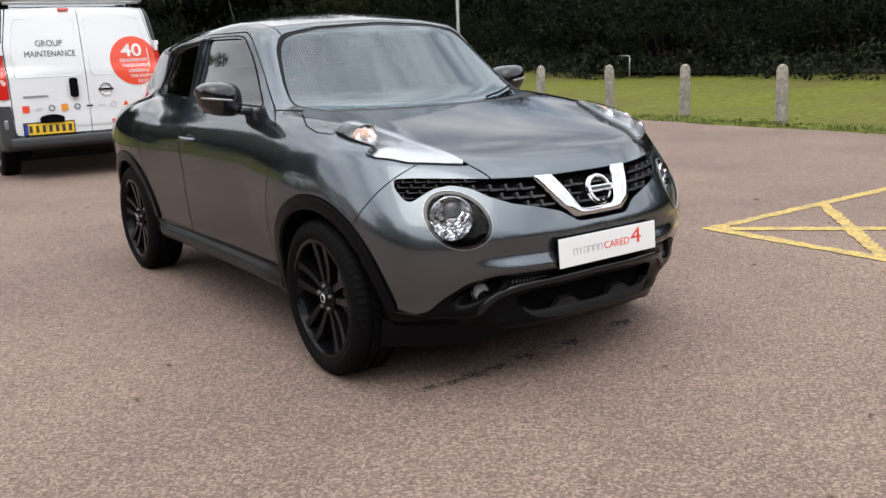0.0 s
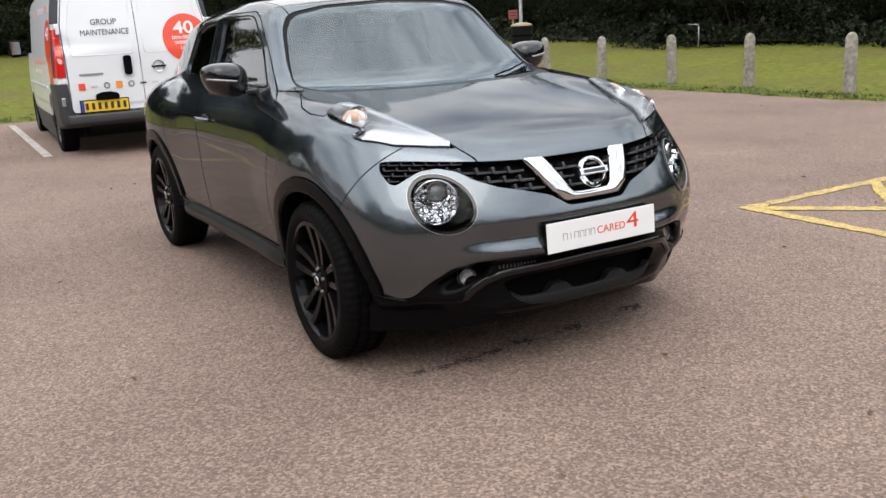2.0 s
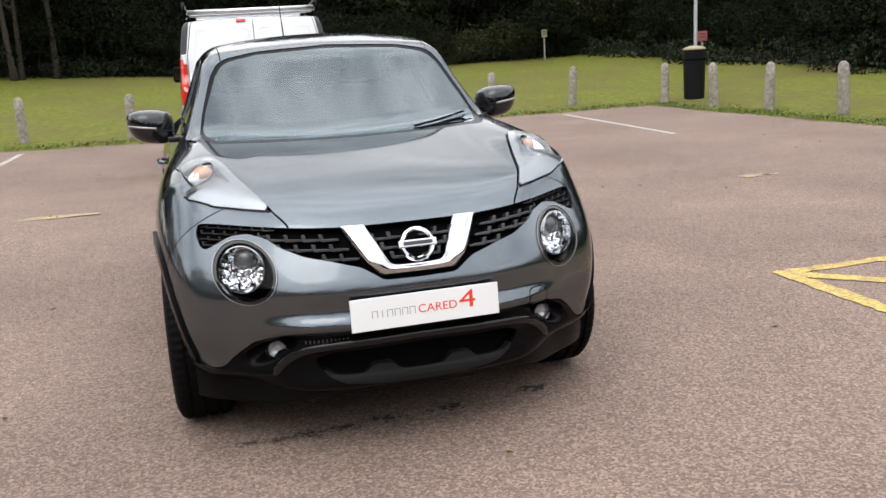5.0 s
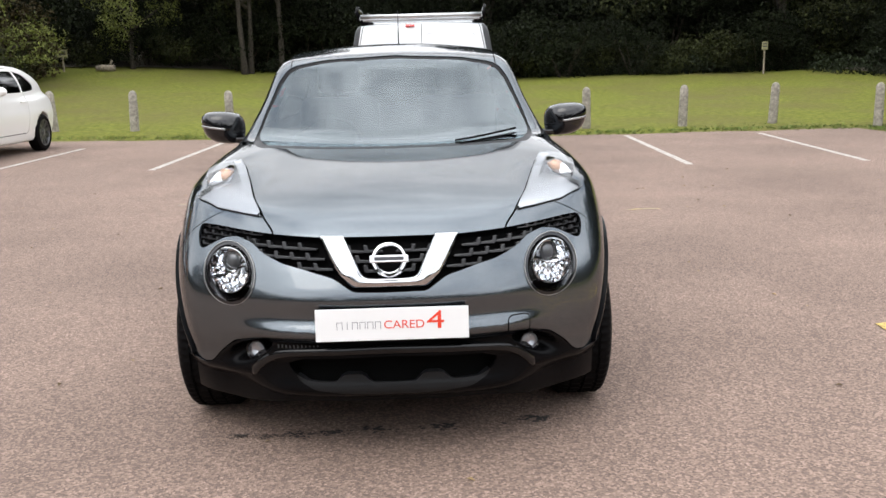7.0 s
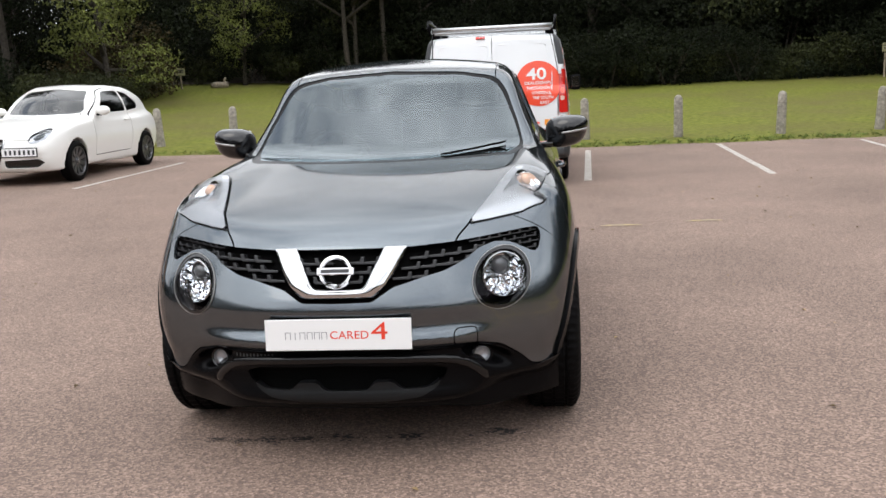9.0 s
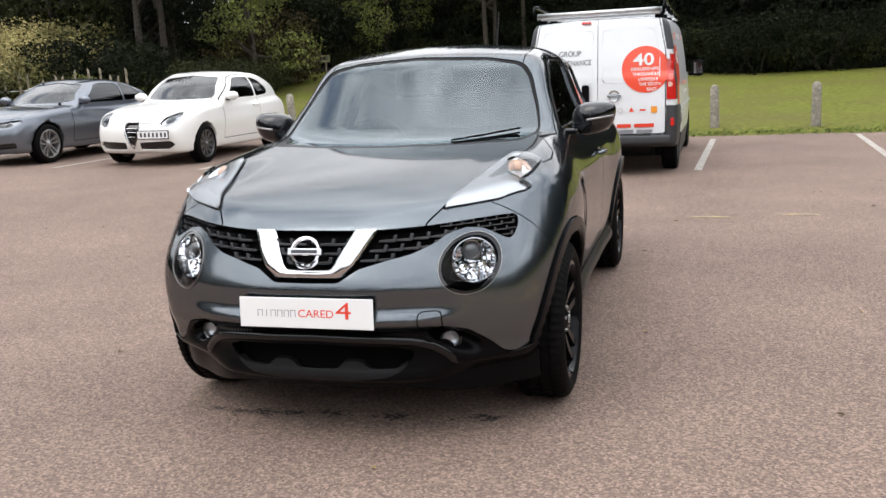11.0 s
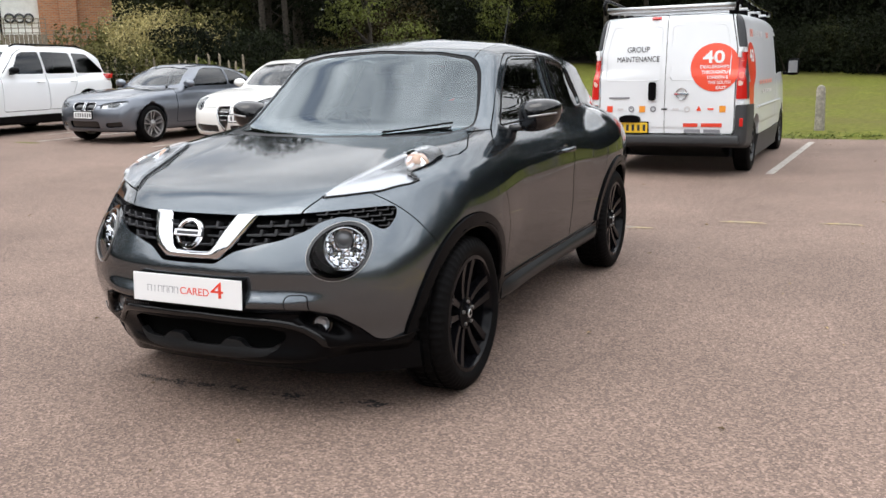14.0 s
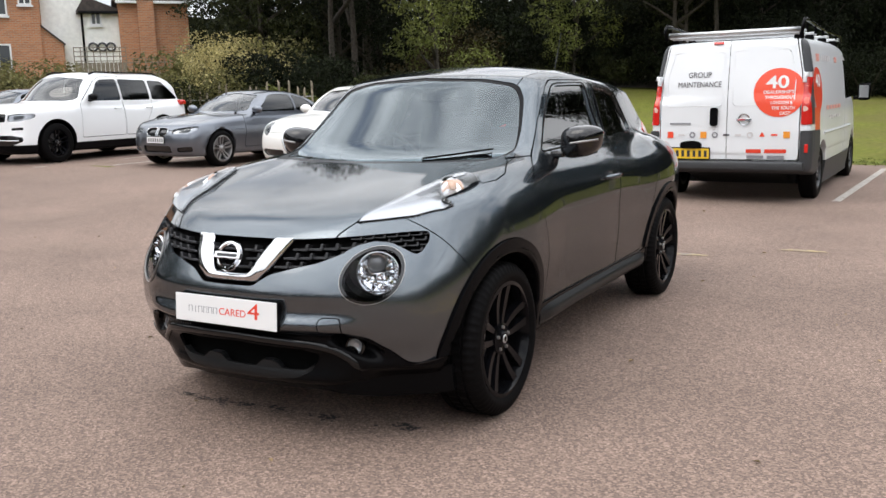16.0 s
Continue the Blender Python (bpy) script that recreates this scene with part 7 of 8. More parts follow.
def again(ob, x, y, turn, scale=1.0, dz=0.0):
    z = max(0.0, float(rise(np.array(x), np.array(y))))
    c = copy_thing(ob, Matrix.Identity(4))
    c.matrix_basis = Matrix.Translation((x, y, z + dz)) @ Matrix.Rotation(radians(turn), 4, "Z") @ Matrix.Scale(scale, 4)
    return c


rng = random.Random(5)
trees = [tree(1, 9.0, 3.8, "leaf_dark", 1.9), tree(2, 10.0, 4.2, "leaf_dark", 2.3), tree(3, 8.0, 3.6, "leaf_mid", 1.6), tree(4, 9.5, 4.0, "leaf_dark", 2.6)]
used = set()
spots = []
for i in range(17):
    spots.append((-30 + i * 3.2 + rng.uniform(-0.9, 0.9), 33.5 + rng.uniform(-1.2, 1.5) + 0.12 * max(0, -(-30 + i * 3.2))))
    if i % 2:
        spots.append((-30 + i * 3.2 + rng.uniform(-1, 1), 38.5 + rng.uniform(-1, 1.5)))
for i in range(15):
    spots.append((18.2 + rng.uniform(-0.7, 1.2) + 0.10 * i, -16 + i * 3.3 + rng.uniform(-0.8, 0.8)))
    if i % 2:
        spots.append((22.5 + rng.uniform(-1, 1), -16 + i * 3.3))
# two unseen rows added behind and to the left, for the car's reflections
for i in range(9):
    spots.append((-36 + i * 6 + rng.uniform(-1.5, 1.5), -34 + rng.uniform(-2, 2)))
for i in range(9):
    spots.append((-31 + rng.uniform(-2, 2), -32 + i * 4.3))
# unseen rows are made taller, to block low sky from the paint
for k, (x, y) in enumerate(spots):
    j = k % 4
    ob = place if j not in used else again
    used.add(j)
    ob(trees[j], x, y, rng.uniform(0, 360), rng.uniform(0.85, 1.15) * (1.5 if x < -26 and y < 8 else (0.52 if y < 6 else 0.72) if x > 16 and y < 20 else 1.15 if y < -20 else (0.76 if x < 1 else 0.95) if y > 30 else 0.95), -0.1)
# nearer trees on the left of the lawn
again(trees[1], -19.0, 28.5, 40, 0.75)
again(trees[0], -14.2, 27.5, 100, 0.7)
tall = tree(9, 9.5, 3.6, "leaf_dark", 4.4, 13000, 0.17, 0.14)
tall["label"] = "tall tree with a bare trunk under a dark overhanging crown"
place(tall, -15.35, 21.1, 0)
again(tall, -14.95, 21.5, 150, 0.96)
for x, y, turn, k in ((-6.5, 30.2, 30, 0.85), (-6.25, 30.4, 200, 0.8), (-5.2, 30.6, 110, 0.9)):
    again(tall, x, y, turn, k)
again(trees[3], -19.5, 27.0, 200, 0.8)
again(trees[1], -23.0, 31.0, 300, 0.95)
again(trees[3], -25.7, 39.5, 250, 1.1)
again(trees[0], -23.5, 26.5, 20, 0.8)
again(trees[2], -21.0, 24.2, 70, 0.8)
again(trees[2], -26.5, 30.0, 170, 1.0)
lime = tree(7, 8.5, 2.7, "leaf_light", 1.2, 10500, 0.135, 0.12)
lime["label"], lime["group"] = "young tree with bright yellow-green leaves before the wood", "bright young trees"
place(lime, -12.5, 22.8, 20, 0.85)
again(lime, -10.8, 31.0, 130, 0.75)

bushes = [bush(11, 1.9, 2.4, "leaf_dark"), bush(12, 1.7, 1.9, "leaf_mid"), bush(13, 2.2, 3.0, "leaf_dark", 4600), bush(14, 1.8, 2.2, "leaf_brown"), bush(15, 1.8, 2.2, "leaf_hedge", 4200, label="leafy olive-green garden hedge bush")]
used = set()


def plant(j, x, y, s, turn):
    (again if j in used else place)(bushes[j], x, y, turn, s, -0.05)
    used.add(j)


for i in range(34):
    x = -16 + i * 1.15
    plant(rng.choice((0, 0, 1, 2, 2, 0)), x + rng.uniform(-0.4, 0.4), 30.8 + rng.uniform(-0.6, 1.4) + (0.10 * (-x) if x < 0 else 0), rng.uniform(0.75, 1.15), rng.uniform(0, 360))
    if i % 2:
        plant(2, x + rng.uniform(-0.4, 0.4), 35.5 + rng.uniform(-0.8, 0.8), rng.uniform(1.2, 1.6), rng.uniform(0, 360))
for i in range(34):
    y = -12 + i * 1.25
    # only the near-black kinds here, passing for shade under the canopy
    plant(rng.choice((0, 0, 2, 0, 2)), 15.6 + rng.uniform(-0.4, 0.9) + 0.04 * i, y + rng.uniform(-0.4, 0.4), rng.uniform(0.7, 1.05), rng.uniform(0, 360))
    if i % 2:
        plant(2, 19.5 + rng.uniform(-0.5, 0.8), y, rng.uniform(1.2, 1.5), rng.uniform(0, 360))
for x, y, j, s in ((-13.2, 26.4, 3, 1.25), (-13.9, 26.0, 1, 1.1), (-14.8, 21.0, 1, 0.9), (-15.8, 19.8, 0, 0.95), (-12.9, 22.6, 1, 0.8), (-17.8, 20.5, 4, 1.2), (-14.5, 27.5, 2, 1.4),
                   (-19.8, 19.0, 4, 0.85), (-21.2, 17.6, 4, 0.55), (-22.6, 17.6, 4, 0.6), (-24.6, 17.4, 4, 1.0), (-26.2, 17.0, 1, 1.0), (-28.0, 17.5, 4, 1.1), (-30.5, 18.0, 4, 1.1), (-33, 18.5, 4, 1.1), (-18.6, 18.2, 4, 1.15), (-17.6, 18.6, 4, 1.2), (-14.9, 19.2, 0, 0.8)):
    plant(j, x, y, s, rng.uniform(0, 360))
cream = bush(21, 1.8, 3.0, "leaf_cream", 4200, 0.08, "tall bush covered in pale cream seed heads", "bush", "pale bushes")
place(cream, -17.2, 17.2, 0, 1.0)
again(cream, -16.5, 18.0, 70, 0.9)
light = bush(22, 1.1, 1.3, "leaf_light", 2000, 0.12, "low bright green bush behind the fence", "bush", "low bushes")
place(light, -13.6, 16.6, 0, 0.8)
again(light, -14.2, 16.9, 80, 0.95)
for hx, hy, j, hs in ((-17.0, 15.5, 4, 0.8), (-16.2, 16.0, 1, 0.95), (-15.5, 16.5, 4, 0.85), (-14.9, 17.0, 1, 0.9), (-14.2, 18.0, 0, 0.95), (-13.3, 18.9, 1, 0.85), (-12.4, 19.8, 1, 0.8), (-15.6, 17.9, 0, 1.05),
                      (-21.6, 13.0, 4, 0.9), (-20.6, 13.9, 1, 0.9), (-19.6, 14.6, 4, 0.85), (-18.6, 15.2, 1, 0.8), (-17.8, 15.6, 4, 0.8), (-12.1, 21.3, 1, 0.8), (-12.9, 23.8, 1, 0.75), (-13.3, 25.2, 3, 1.3), (-13.2, 27.4, 1, 0.5)):
    plant(j, hx, hy, hs, rng.uniform(0, 360))

# ivy bank and wood floor
bank = []
for i in range(70):
    t = i / 69
    if t < 0.5:
        x, y = -6 + 20 * t * 2, 30.2
    else:
        x, y = 14.5 + 0.5 * math.sin(i), 29.5 - 38 * (t - 0.5) * 2
    z = float(rise(np.array(x), np.array(y)))
    bank.append(((x + 0.9, y + 0.9, z + 0.28), (0.8, 0.8, 0.42 + 0.18 * math.sin(i * 1.7))))
tagged(mesh_part("ivy_bank", leaf_mesh("ivy_bank", bank, 26000, 0.125, 31, 0.4), "ivy"), "low bank of glossy dark ivy along the wood", "ivy", kind="stuff")

# near-black ring sheet: the wood's inner shade put into colour, closing the place
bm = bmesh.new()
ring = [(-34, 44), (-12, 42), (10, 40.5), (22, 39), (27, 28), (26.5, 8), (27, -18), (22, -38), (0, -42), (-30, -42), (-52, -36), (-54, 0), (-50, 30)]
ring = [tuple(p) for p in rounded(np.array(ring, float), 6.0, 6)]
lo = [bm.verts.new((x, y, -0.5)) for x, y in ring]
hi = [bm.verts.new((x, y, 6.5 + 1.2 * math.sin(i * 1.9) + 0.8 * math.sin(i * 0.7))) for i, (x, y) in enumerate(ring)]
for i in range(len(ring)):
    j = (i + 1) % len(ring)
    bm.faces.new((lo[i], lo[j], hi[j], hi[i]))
tagged(part("backdrop", bm, mat("wood_shade", (0.010, 0.012, 0.006), 1.0, scale=1.5, vary=0.6, spot=(0.02, 0.02, 0.01), spot_scale=0.6, spec=0.0)), "near-black sheet standing in for shade deep in the wood", "wood", kind="structure")
far = []
for i in range(len(ring)):
    x, y = ring[i]
    far.append(((x * 0.95, y * 0.95, 3.0), (2.6, 2.6, 2.8)))
    far.append(((x * 0.97, y * 0.97, 5.6), (2.6, 2.6, 2.0)))
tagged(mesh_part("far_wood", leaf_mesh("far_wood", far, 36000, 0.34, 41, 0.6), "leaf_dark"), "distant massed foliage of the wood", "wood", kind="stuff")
bm = bmesh.new()
for x0, x1, y0, y1 in ((-40, 30, 31.4, 46), (15.6, 30, -40, 31.4)):
    n = 24
    grid = [[bm.verts.new((x0 + (x1 - x0) * i / n, y0 + (y1 - y0) * j / n, float(rise(np.array(x0 + (x1 - x0) * i / n), np.array(y0 + (y1 - y0) * j / n))) + 0.06)) for j in range(n + 1)] for i in range(n + 1)]
    for i in range(n):
        for j in range(n):
            bm.faces.new((grid[i][j], grid[i + 1][j], grid[i + 1][j + 1], grid[i][j + 1]))
tagged(part("wood_floor", bm, "wood_floor"), "dark leaf-strewn floor of the wood", "ground", kind="structure")

# grass tufts along the lawn's edge
rs = np.random.default_rng(9)
verts, tris = [], []
for k in range(5200):
    if k % 3:
        x, y = rs.uniform(-30, 8.7), 13.60 + abs(rs.normal(0, 0.30)) + 0.10 * math.sin(k)
    else:
        x, y = 8.62 + abs(rs.normal(0, 0.25)), rs.uniform(-6, 13.7)
    z = max(0.0, float(rise(np.array(x), np.array(y)))) - 0.01
    for b in range(4):
        a, hh, w = rs.uniform(0, 6.28), rs.uniform(0.02, 0.055), 0.010
        bx, by = x + rs.normal(0, 0.03), y + rs.normal(0, 0.03)
        dx, dy = math.cos(a) * w, math.sin(a) * w
        i = len(verts)
        verts += [(bx - dx, by - dy, z), (bx + dx, by + dy, z), (bx + rs.normal(0, 0.04), by + rs.normal(0, 0.04), z + hh)]
        tris.append((i, i + 1, i + 2))
me = bpy.data.meshes.new("edge_grass")
me.from_pydata(verts, [], tris)
tagged(mesh_part("edge_grass", me, "blade"), "longer green grass along the tarmac edge", "grass", kind="stuff")


# ---------------------------------------------------------------- markings and stains on the tarmac
def mark(name, material, label, lines, w, category="road marking", z=0.0045):
    for k, (x0, y0, x1, y1) in enumerate(lines):
        # edges frayed where the paint has flaked off
        bm = bmesh.new()
        rr = random.Random(90 + k)
        a, d = Vector((x0, y0, 0)), Vector((x1 - x0, y1 - y0, 0))
        out = Vector((-d.y, d.x, 0)).normalized()
        n = max(8, int(d.length / 0.045))
        rows = []
        for i in range(n + 1):
            c = a + d * i / n
            wide = w / 2 * (1 + 0.25 * noise.noise(c * 1.7 + Vector((k, 0, 0))))
            rows.append([bm.verts.new(c + out * q * (wide + rr.uniform(-0.012, 0.010)) + Vector((0, 0, z + float(level(c.x, c.y))))) for q in (-1, 1)])
        for p, q in zip(rows, rows[1:]):
            bm.faces.new((p[0], q[0], q[1], p[1]))
        z += 0.0006
        tagged(part(name, bm, material), label, category, "hatched box lines", "structure")


mark("yellow_line", "line_yellow", "worn yellow painted line of a hatched no-parking box",
     [(2.50, 0.76, 6.0, 0.76), (2.55, 0.80, 2.55, -2.7), (2.58, 0.70, 5.9, -2.62), (3.87, 0.74, 2.60, -0.46), (5.2, 0.74, 2.60, -1.75), (6.0, 0.1, 3.2, -2.66), (6.0, 0.8, 6.0, -2.7), (2.5, -2.66, 6.0, -2.66)], 0.10)


def blot(name, x, y, rx, ry, material, label, seed, ragged=0.35, z=0.0042, category="stain"):
    rng = random.Random(seed)
    bm = bmesh.new()
    n = 22
    ph = rng.uniform(0, 6)
    pts = []
    for i in range(n):
        a = 2 * math.pi * i / n
        k = 1 + ragged * (math.sin(3 * a + ph) * 0.4 + math.sin(7 * a + 2 * ph) * 0.4 + rng.uniform(-0.5, 0.5))
        pts.append(bm.verts.new((x + rx * k * math.cos(a), y + ry * k * math.sin(a), z + float(level(x, y)))))
    bm.faces.new(pts)
    tagged(part(name, bm, material), label, category, kind="structure")


k = 0
for x, y, r in ((0.54, -0.33, 0.055), (0.17, -0.39, 0.05), (-0.09, -0.40, 0.045), (-0.27, -0.42, 0.045), (-0.41, -0.43, 0.04), (-0.51, -0.43, 0.03), (-0.62, -0.42, 0.03)):
    rr = random.Random(k)
    bm = bmesh.new()
    for j in range(46):
        px, py, q = x + rr.gauss(0, r * 0.75), y + rr.gauss(0, r * 0.34), r * rr.uniform(0.05, 0.17)
        ph, ln = rr.uniform(0, 6), rr.uniform(1.0, 1.9)
        bm.faces.new([bm.verts.new((px + q * ln * math.cos(ph + i) * rr.uniform(0.6, 1.2), py + q * math.sin(ph + i) * rr.uniform(0.6, 1.2), 0.0042 + 0.00004 * j)) for i in np.linspace(0, 5.4, 7)])
    bmesh.ops.recalc_face_normals(bm, faces=bm.faces)
    tagged(part("damp_stain", bm, "oil"), "dark speckled drip stain on the tarmac", "stain", kind="structure")
    k += 1
for x, y, rx, ry in ((4.60, 4.06, 0.17, 0.09), (4.80, 4.03, 0.10, 0.04), (1.44, 4.56, 0.19, 0.045), (2.22, 4.70, 0.17, 0.04), (0.55, 4.05, 0.22, 0.05), (-2.1, 5.6, 0.4, 0.10)):
    blot("worn_paint", x, y, rx, ry, "worn_yellow", "patch of worn yellow paint on the tarmac", k, 0.3)
    k += 1


# fallen leaves and grit
verts, tris = [], []
for k in range(420):
    x, y = rs.uniform(-6, 7.5), rs.uniform(-3.2, 12.5)
    s_, a = rs.uniform(0.008, 0.022), rs.uniform(0, 6.28)
    c_, d_ = math.cos(a) * s_, math.sin(a) * s_
    i, z = len(verts), float(level(x, y)) + 0.006
    verts += [(x - c_, y - d_, z), (x + 0.5 * d_, y - 0.5 * c_, z + s_ * 0.4), (x + c_, y + d_, z), (x - 0.5 * d_, y + 0.5 * c_, z + s_ * 0.3)]
    tris += [(i, i + 1, i + 2), (i, i + 2, i + 3)]
me = bpy.data.meshes.new("fallen_leaves")
me.from_pydata(verts, [], tris)
tagged(mesh_part("fallen_leaves", me, "litter_leaf"), "small dry leaves and grit scattered on the tarmac", "leaves", kind="stuff")


# ---------------------------------------------------------------- bin, lamp column, signs, rail
def at_ground(x, y):
    return max(0.0, float(rise(np.array(x), np.array(y))))


z0 = at_ground(9.65, 13.5)
litter = thing("litter_bin", pose(9.65, 13.5, z0), "black cylindrical litter bin with a wooden lid in the grass", "litter bin")
bm = bmesh.new()
lathe(bm, [(0, 0), (0.205, 0), (0.215, 0.05), (0.235, 0.98), (0.245, 1.0), (0.245, 1.03), (0.22, 1.03)], "z", 28)
part("bin_body", smooth(bm), "bin_black", litter)
bm = bmesh.new()
lathe(bm, [(0.236, 0.80), (0.242, 0.80), (0.242, 0.84), (0.236, 0.84)], "z", 28)
part("bin_band", bm, "black_plastic", litter)
bm = bmesh.new()
lathe(bm, [(0.0, 1.11), (0.12, 1.10), (0.235, 1.06), (0.245, 1.03), (0.0, 1.03)], "z", 28)
part("bin_lid", smooth(bm), "bin_top", litter)
column = thing("street_lamp", pose(9.95, 13.95, at_ground(9.95, 13.95)), "slim grey steel lamp column behind the litter bin", "lamp post")
bm = bmesh.new()
lathe(bm, [(0.06, 0), (0.06, 0.9), (0.042, 1.0), (0.034, 5.9), (0, 5.92)], "z", 16)
part("column", smooth(bm), "galvanised", column)
bm = bmesh.new()
tube(bm, [(0, 0, 5.8), (-0.2, -0.1, 6.0), (-0.7, -0.4, 6.1)], 0.03, 8)
part("bracket", bm, "galvanised", column)
bm = bmesh.new()
box(bm, -1.1, -0.6, -0.55, -0.25, 6.06, 6.16, 0.03)
part("lantern", bm, "galvanised", column)


def sign(x, y, top, w, h, material, label, turn):
    z = at_ground(x, y)
    own = thing("park_sign", pose(x, y, z, 0, 0, turn), label, "sign")
    bm = bmesh.new()
    tube(bm, [(0, 0, -0.1), (0, 0, top)], 0.035, 8)
    part("sign_post", bm, "fence_wood", own)
    bm = bmesh.new()
    box(bm, -w / 2, w / 2, -0.05, -0.035, top - h, top, 0.004)
    part("sign_board", bm, material, own)
    for k in range(2):
        bm = bmesh.new()
        box(bm, -w * 0.32, w * 0.32, -0.0525, -0.051, top - h * (0.30 + 0.3 * k) - h * 0.06, top - h * (0.30 + 0.3 * k) + h * 0.06)
        part("sign_bar", bm, "text_dark", own)


sign(-12.9, 29.6, 0.80, 0.36, 0.28, "sign_yellow", "small faded yellow sign on a post by the wood", 15)
log_at = Vector((-11.4, 29.6, float(at_ground(-11.4, 29.6)) + 0.11))
log = thing("cut_log", Matrix.Translation(log_at), "short brown cut log lying on the lawn", "log")
bm = bmesh.new()
tube(bm, [(-0.32, 0, 0), (-0.1, 0.02, 0.02), (0.12, 0, 0.01), (0.34, -0.03, 0.03)], [0.12, 0.13, 0.125, 0.11], 12)
part("log_bark", smooth(bm, 50), "fence_wood", log)
bm = bmesh.new()
tube(bm, [(0.18, 0, 0.08), (0.24, -0.02, 0.24), (0.27, -0.02, 0.30)], [0.05, 0.045, 0.04], 8)
part("branch_stub", smooth(bm, 50), "fence_wood", log)
sign(12.7, 29.4, 1.15, 0.22, 0.30, "sign_yellow", "small faded yellow sign on a wooden post", -10)
sign(13.4, 19.3, 1.12, 0.27, 0.27, "notice_red", "small faded red notice on a post", -30)
hoop = thing("metal_rail", pose(14.9, 13.5, at_ground(14.9, 13.5), 0, 0, 62), "low galvanised hoop rail in front of the wood", "rail")
bm = bmesh.new()
tube(bm, [(-0.45, 0, -0.1), (-0.45, 0, 0.50), (-0.40, 0, 0.55), (0.45, 0, 0.55), (0.48, 0, 0.5), (0.48, 0, -0.1)], 0.016, 8)
part("hoop", smooth(bm), "galvanised", hoop)

# paling fence behind the cars
paling = thing("paling_fence", Matrix.Identity(4), "weathered chestnut paling fence with uneven pointed stakes", "fence")
fr = random.Random(3)
for i in range(18):
    x = -16.9 + i * 0.25 + fr.uniform(-0.10, 0.10)
    y = 14.5 + 0.45 * (x + 16.9)
    hh = 1.30 + fr.uniform(-0.12, 0.12)
    bm = bmesh.new()
    z = at_ground(x, y)
    tube(bm, [(x, y, z - 0.1), (x + fr.uniform(-0.03, 0.03), y, z + hh - 0.07), (x + fr.uniform(-0.04, 0.04), y, z + hh)], [0.034, 0.030, 0.010], 6)
    part("stake", bm, "fence_wood", paling)
for zz in (0.35, 0.95):
    bm = bmesh.new()
    tube(bm, [(-16.9 + i * 0.6, 14.5 + 0.27 * i, at_ground(-16.9 + i * 0.6, 14.5 + 0.27 * i) + zz) for i in range(8)], 0.012, 6)
    part("wire", bm, "galvanised", paling)

# ---------------------------------------------------------------- brick house beyond the hedge
U, W_ = Vector((0.645, 0.764, 0)), Vector((-0.764, 0.645, 0))
HOUSE = Matrix((U, W_, Vector((0, 0, 1)))).transposed().to_4x4()
HOUSE.translation = (-34.68, 22.14, 0.75)
house = thing("house", HOUSE, "two-storey red brick house with a white rendered wing and tiled roofs", "house")


def wall_box(name, x0, x1, y0, y1, z0, z1, material):
    bm = bmesh.new()
    box(bm, x0, x1, y0, y1, z0, z1, 0.0)
    return part(name, bm, material, house)


def gable(name, x0, x1, y0, y1, z0, z1, ridge_x, material):
    bm = bmesh.new()
    e = 0.25
    pts = [(x0 - e, z0), (ridge_x, z1), (x1 + e, z0), (x1 + e, z0 - 0.12), (x0 - e, z0 - 0.12)]
    prism(bm, pts, (y1 - y0) + 0.5, Matrix(((1, 0, 0, 0), (0, 0, -1, y1 + 0.25), (0, 1, 0, 0), (0, 0, 0, 1))))
    bmesh.ops.recalc_face_normals(bm, faces=bm.faces)
    return part(name, bm, material, house)


def house_window(x, z, w, h, y):
    bm = bmesh.new()
    for a, b, c, d in ((x - w / 2, x - w / 2 + 0.07, z, z + h), (x + w / 2 - 0.07, x + w / 2, z, z + h), (x - w / 2 + 0.07, x + w / 2 - 0.07, z, z + 0.07), (x - w / 2 + 0.07, x + w / 2 - 0.07, z + h - 0.07, z + h), (x - 0.03, x + 0.03, z + 0.07, z + h - 0.07)):
        box(bm, a, b, y - 0.06, y + 0.02, c, d)
    fr_ = part("window", bm, "frame_white", house)
    bm = bmesh.new()
    box(bm, x - w / 2 + 0.05, x + w / 2 - 0.05, y - 0.02, y + 0.01, z + 0.05, z + h - 0.05)
    part("pane", bm, "window_dark", fr_)
    bm = bmesh.new()
    box(bm, x - w / 2 - 0.06, x + w / 2 + 0.06, y - 0.12, y + 0.0, z - 0.08, z)
    part("sill", bm, "frame_white", fr_)


wall_box("brick_wing", -7.0, 2.0, -0.6, 7, -0.5, 5.6, "brick")
wall_box("rendered_wing", 2.0, 3.75, 0.4, 7, -0.5, 6.5, "render_white")
wall_box("lower_wing", 3.75, 5.3, 0.2, 6, -0.5, 4.85, "render_white")
wall_box("brick_block", 5.3, 8.4, -0.2, 7, -0.5, 5.26, "brick")
wall_box("chimney_breast", 6.14, 6.86, -0.45, -0.2, -0.5, 7.5, "brick")
gable("roof_left", -7.0, 1.9, -0.6, 7, 5.6, 8.6, -2.5, "roof_tile")
gable("roof_mid", 1.9, 3.75, 0.4, 7, 6.5, 7.6, 2.8, "roof_tile")
gable("roof_lower", 3.75, 5.3, 0.2, 6, 4.85, 5.5, 3.9, "roof_tile")
gable("roof_right", 5.3, 8.4, -0.2, 7, 5.38, 8.0, 6.85, "roof_tile")
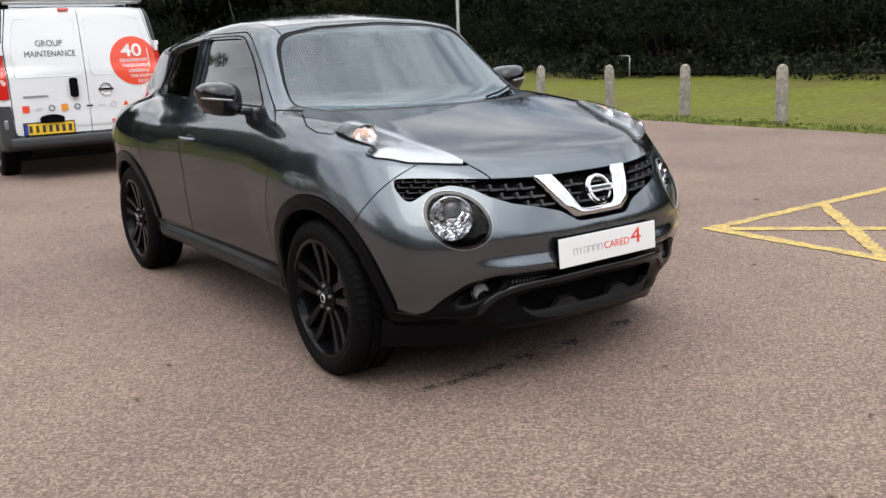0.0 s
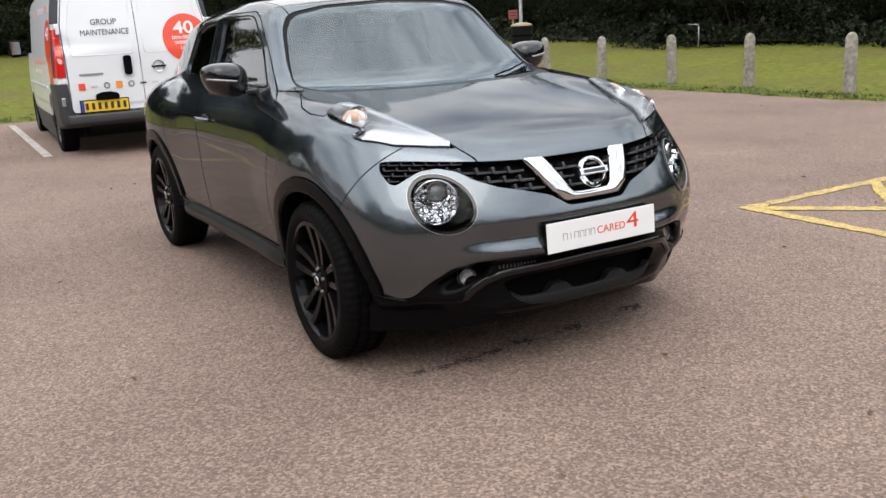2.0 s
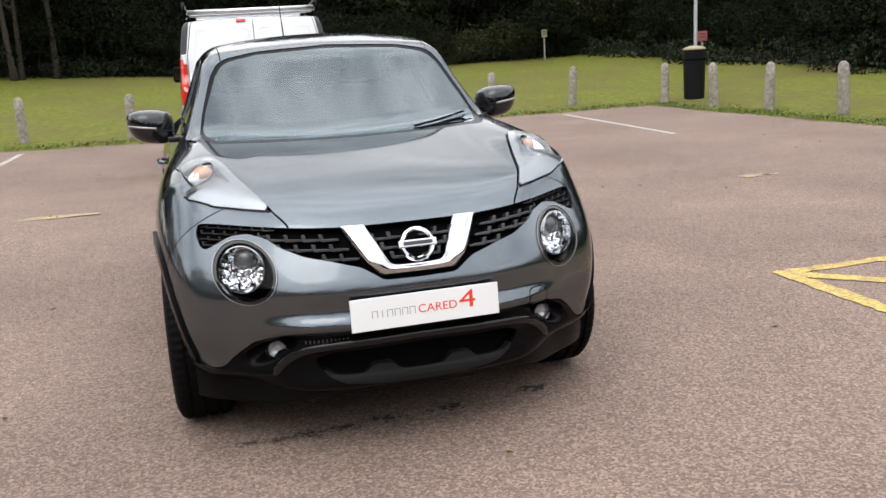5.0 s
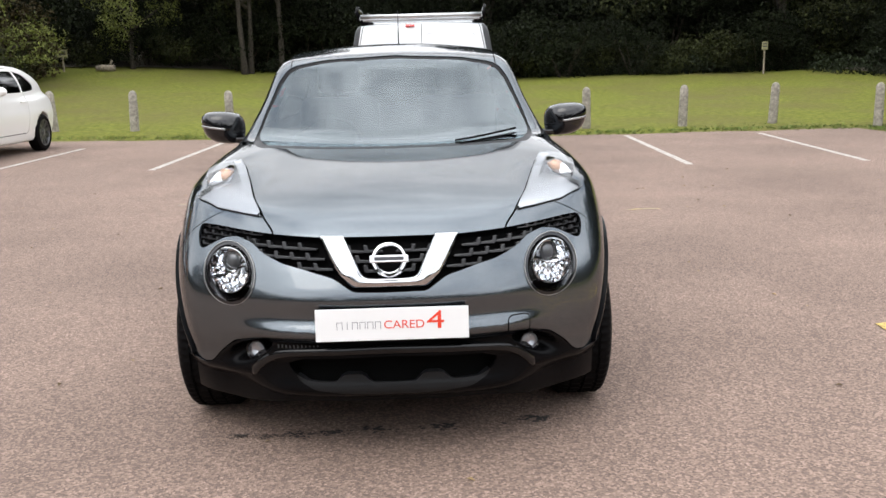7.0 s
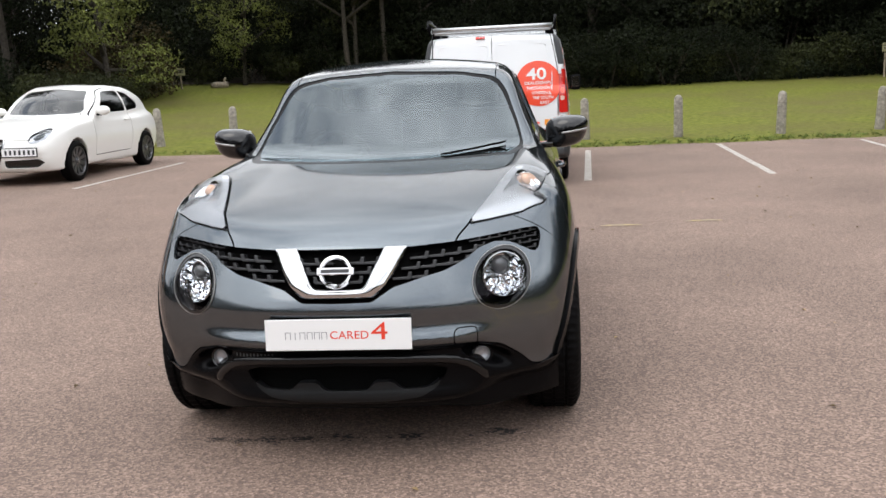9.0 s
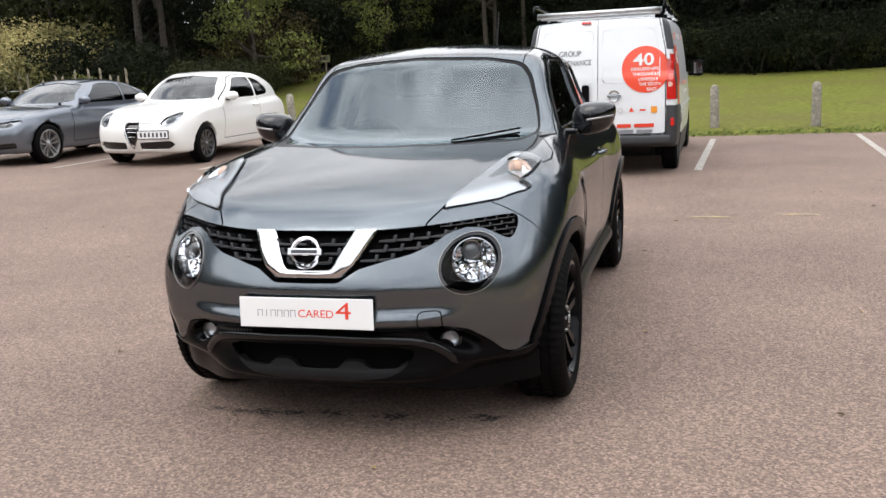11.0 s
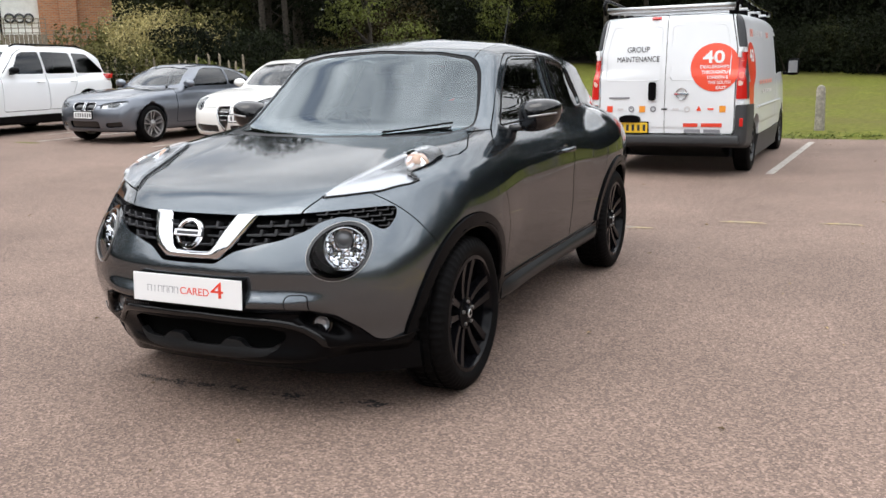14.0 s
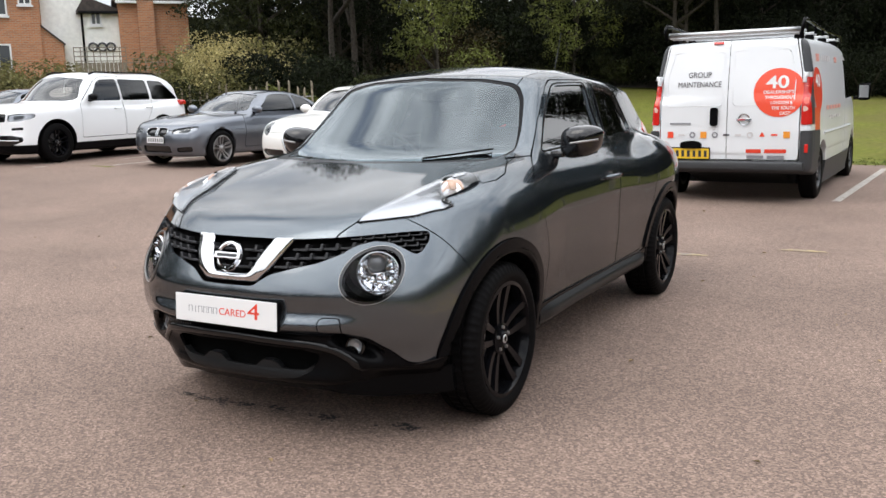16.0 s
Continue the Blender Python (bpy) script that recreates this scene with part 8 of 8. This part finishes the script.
for x0, x1, y, z in ((5.2, 6.13, -0.46, 5.15), (6.87, 8.6, -0.46, 5.15), (3.6, 5.35, -0.06, 4.72)):
    bm = bmesh.new()
    box(bm, x0, x1, y - 0.12, y, z, z + 0.12, 0.02)
    part("gutter", bm, "frame_white" if x0 > 4 else "black_plastic", house)
# brick lean-to with a sloping top against the rendered wing
bm = bmesh.new()
prism(bm, [(2.0, 4.10), (2.86, 3.36), (2.86, -0.5), (2.0, -0.5)], 0.9, Matrix(((1, 0, 0, 0), (0, 0, -1, 0.398), (0, 1, 0, 0), (0, 0, 0, 1))))
bmesh.ops.recalc_face_normals(bm, faces=bm.faces)
part("lean_to", bm, "brick", house)
bm = bmesh.new()
prism(bm, [(2.0, 4.105), (2.0, 4.19), (2.94, 3.38), (2.90, 3.33)], 1.0, Matrix(((1, 0, 0, 0), (0, 0, -1, 0.398), (0, 1, 0, 0), (0, 0, 0, 1))))
bmesh.ops.recalc_face_normals(bm, faces=bm.faces)
part("coping", bm, "roof_tile", house)
bm = bmesh.new()
tube(bm, [(3.72, 0.14, 0), (3.72, 0.14, 5.0)], 0.05, 8)
part("downpipe", bm, "black_plastic", house)
house_window(0.2, 4.55, 1.05, 0.95, -0.6)
house_window(1.45, 5.02, 0.55, 0.5, -0.6)
house_window(0.2, 2.2, 1.06, 1.15, -0.6)
house_window(4.32, 4.22, 0.48, 0.60, 0.2)
for x in (4.10, 4.50, 4.88):
    bm = bmesh.new()
    lathe(bm, [(0.14, 0), (0.22, 0.02), (0.22, 0.06), (0.14, 0.08), (0.14, 0)], "y", 20, Matrix.Translation((x, 0.1, 3.24)))
    part("wall_ornament", bm, "text_dark", house)
lattice_fence = thing("garden_fence", HOUSE @ Matrix.Translation((1.3, -9.0, 0.2)), "grey wooden garden fence with a lattice top", "fence")
for k, (x0, x1, hh) in enumerate(((2.2, 4.0, 2.5), (4.0, 5.8, 2.1), (5.8, 7.4, 2.55))):
    for i in range(int((x1 - x0) / 0.15)):
        bm = bmesh.new()
        box(bm, x0 + i * 0.15, x0 + i * 0.15 + 0.135, 0, 0.02, -0.3, hh - 0.55, 0.003)
        part("fence_board", bm, "fence_wood", lattice_fence)
    for i in range(9):
        bm = bmesh.new()
        xx = x0 + (x1 - x0) * i / 8
        box(bm, xx - 0.015, xx + 0.015, 0, 0.02, hh - 0.55, hh)
        part("lattice_bar", bm, "fence_wood", lattice_fence)
    for zz in (hh - 0.5, hh - 0.33, hh - 0.16, hh - 0.01):
        bm = bmesh.new()
        box(bm, x0, x1, -0.012, -0.001, zz - 0.015, zz + 0.015)
        part("lattice_rail", bm, "fence_wood", lattice_fence)
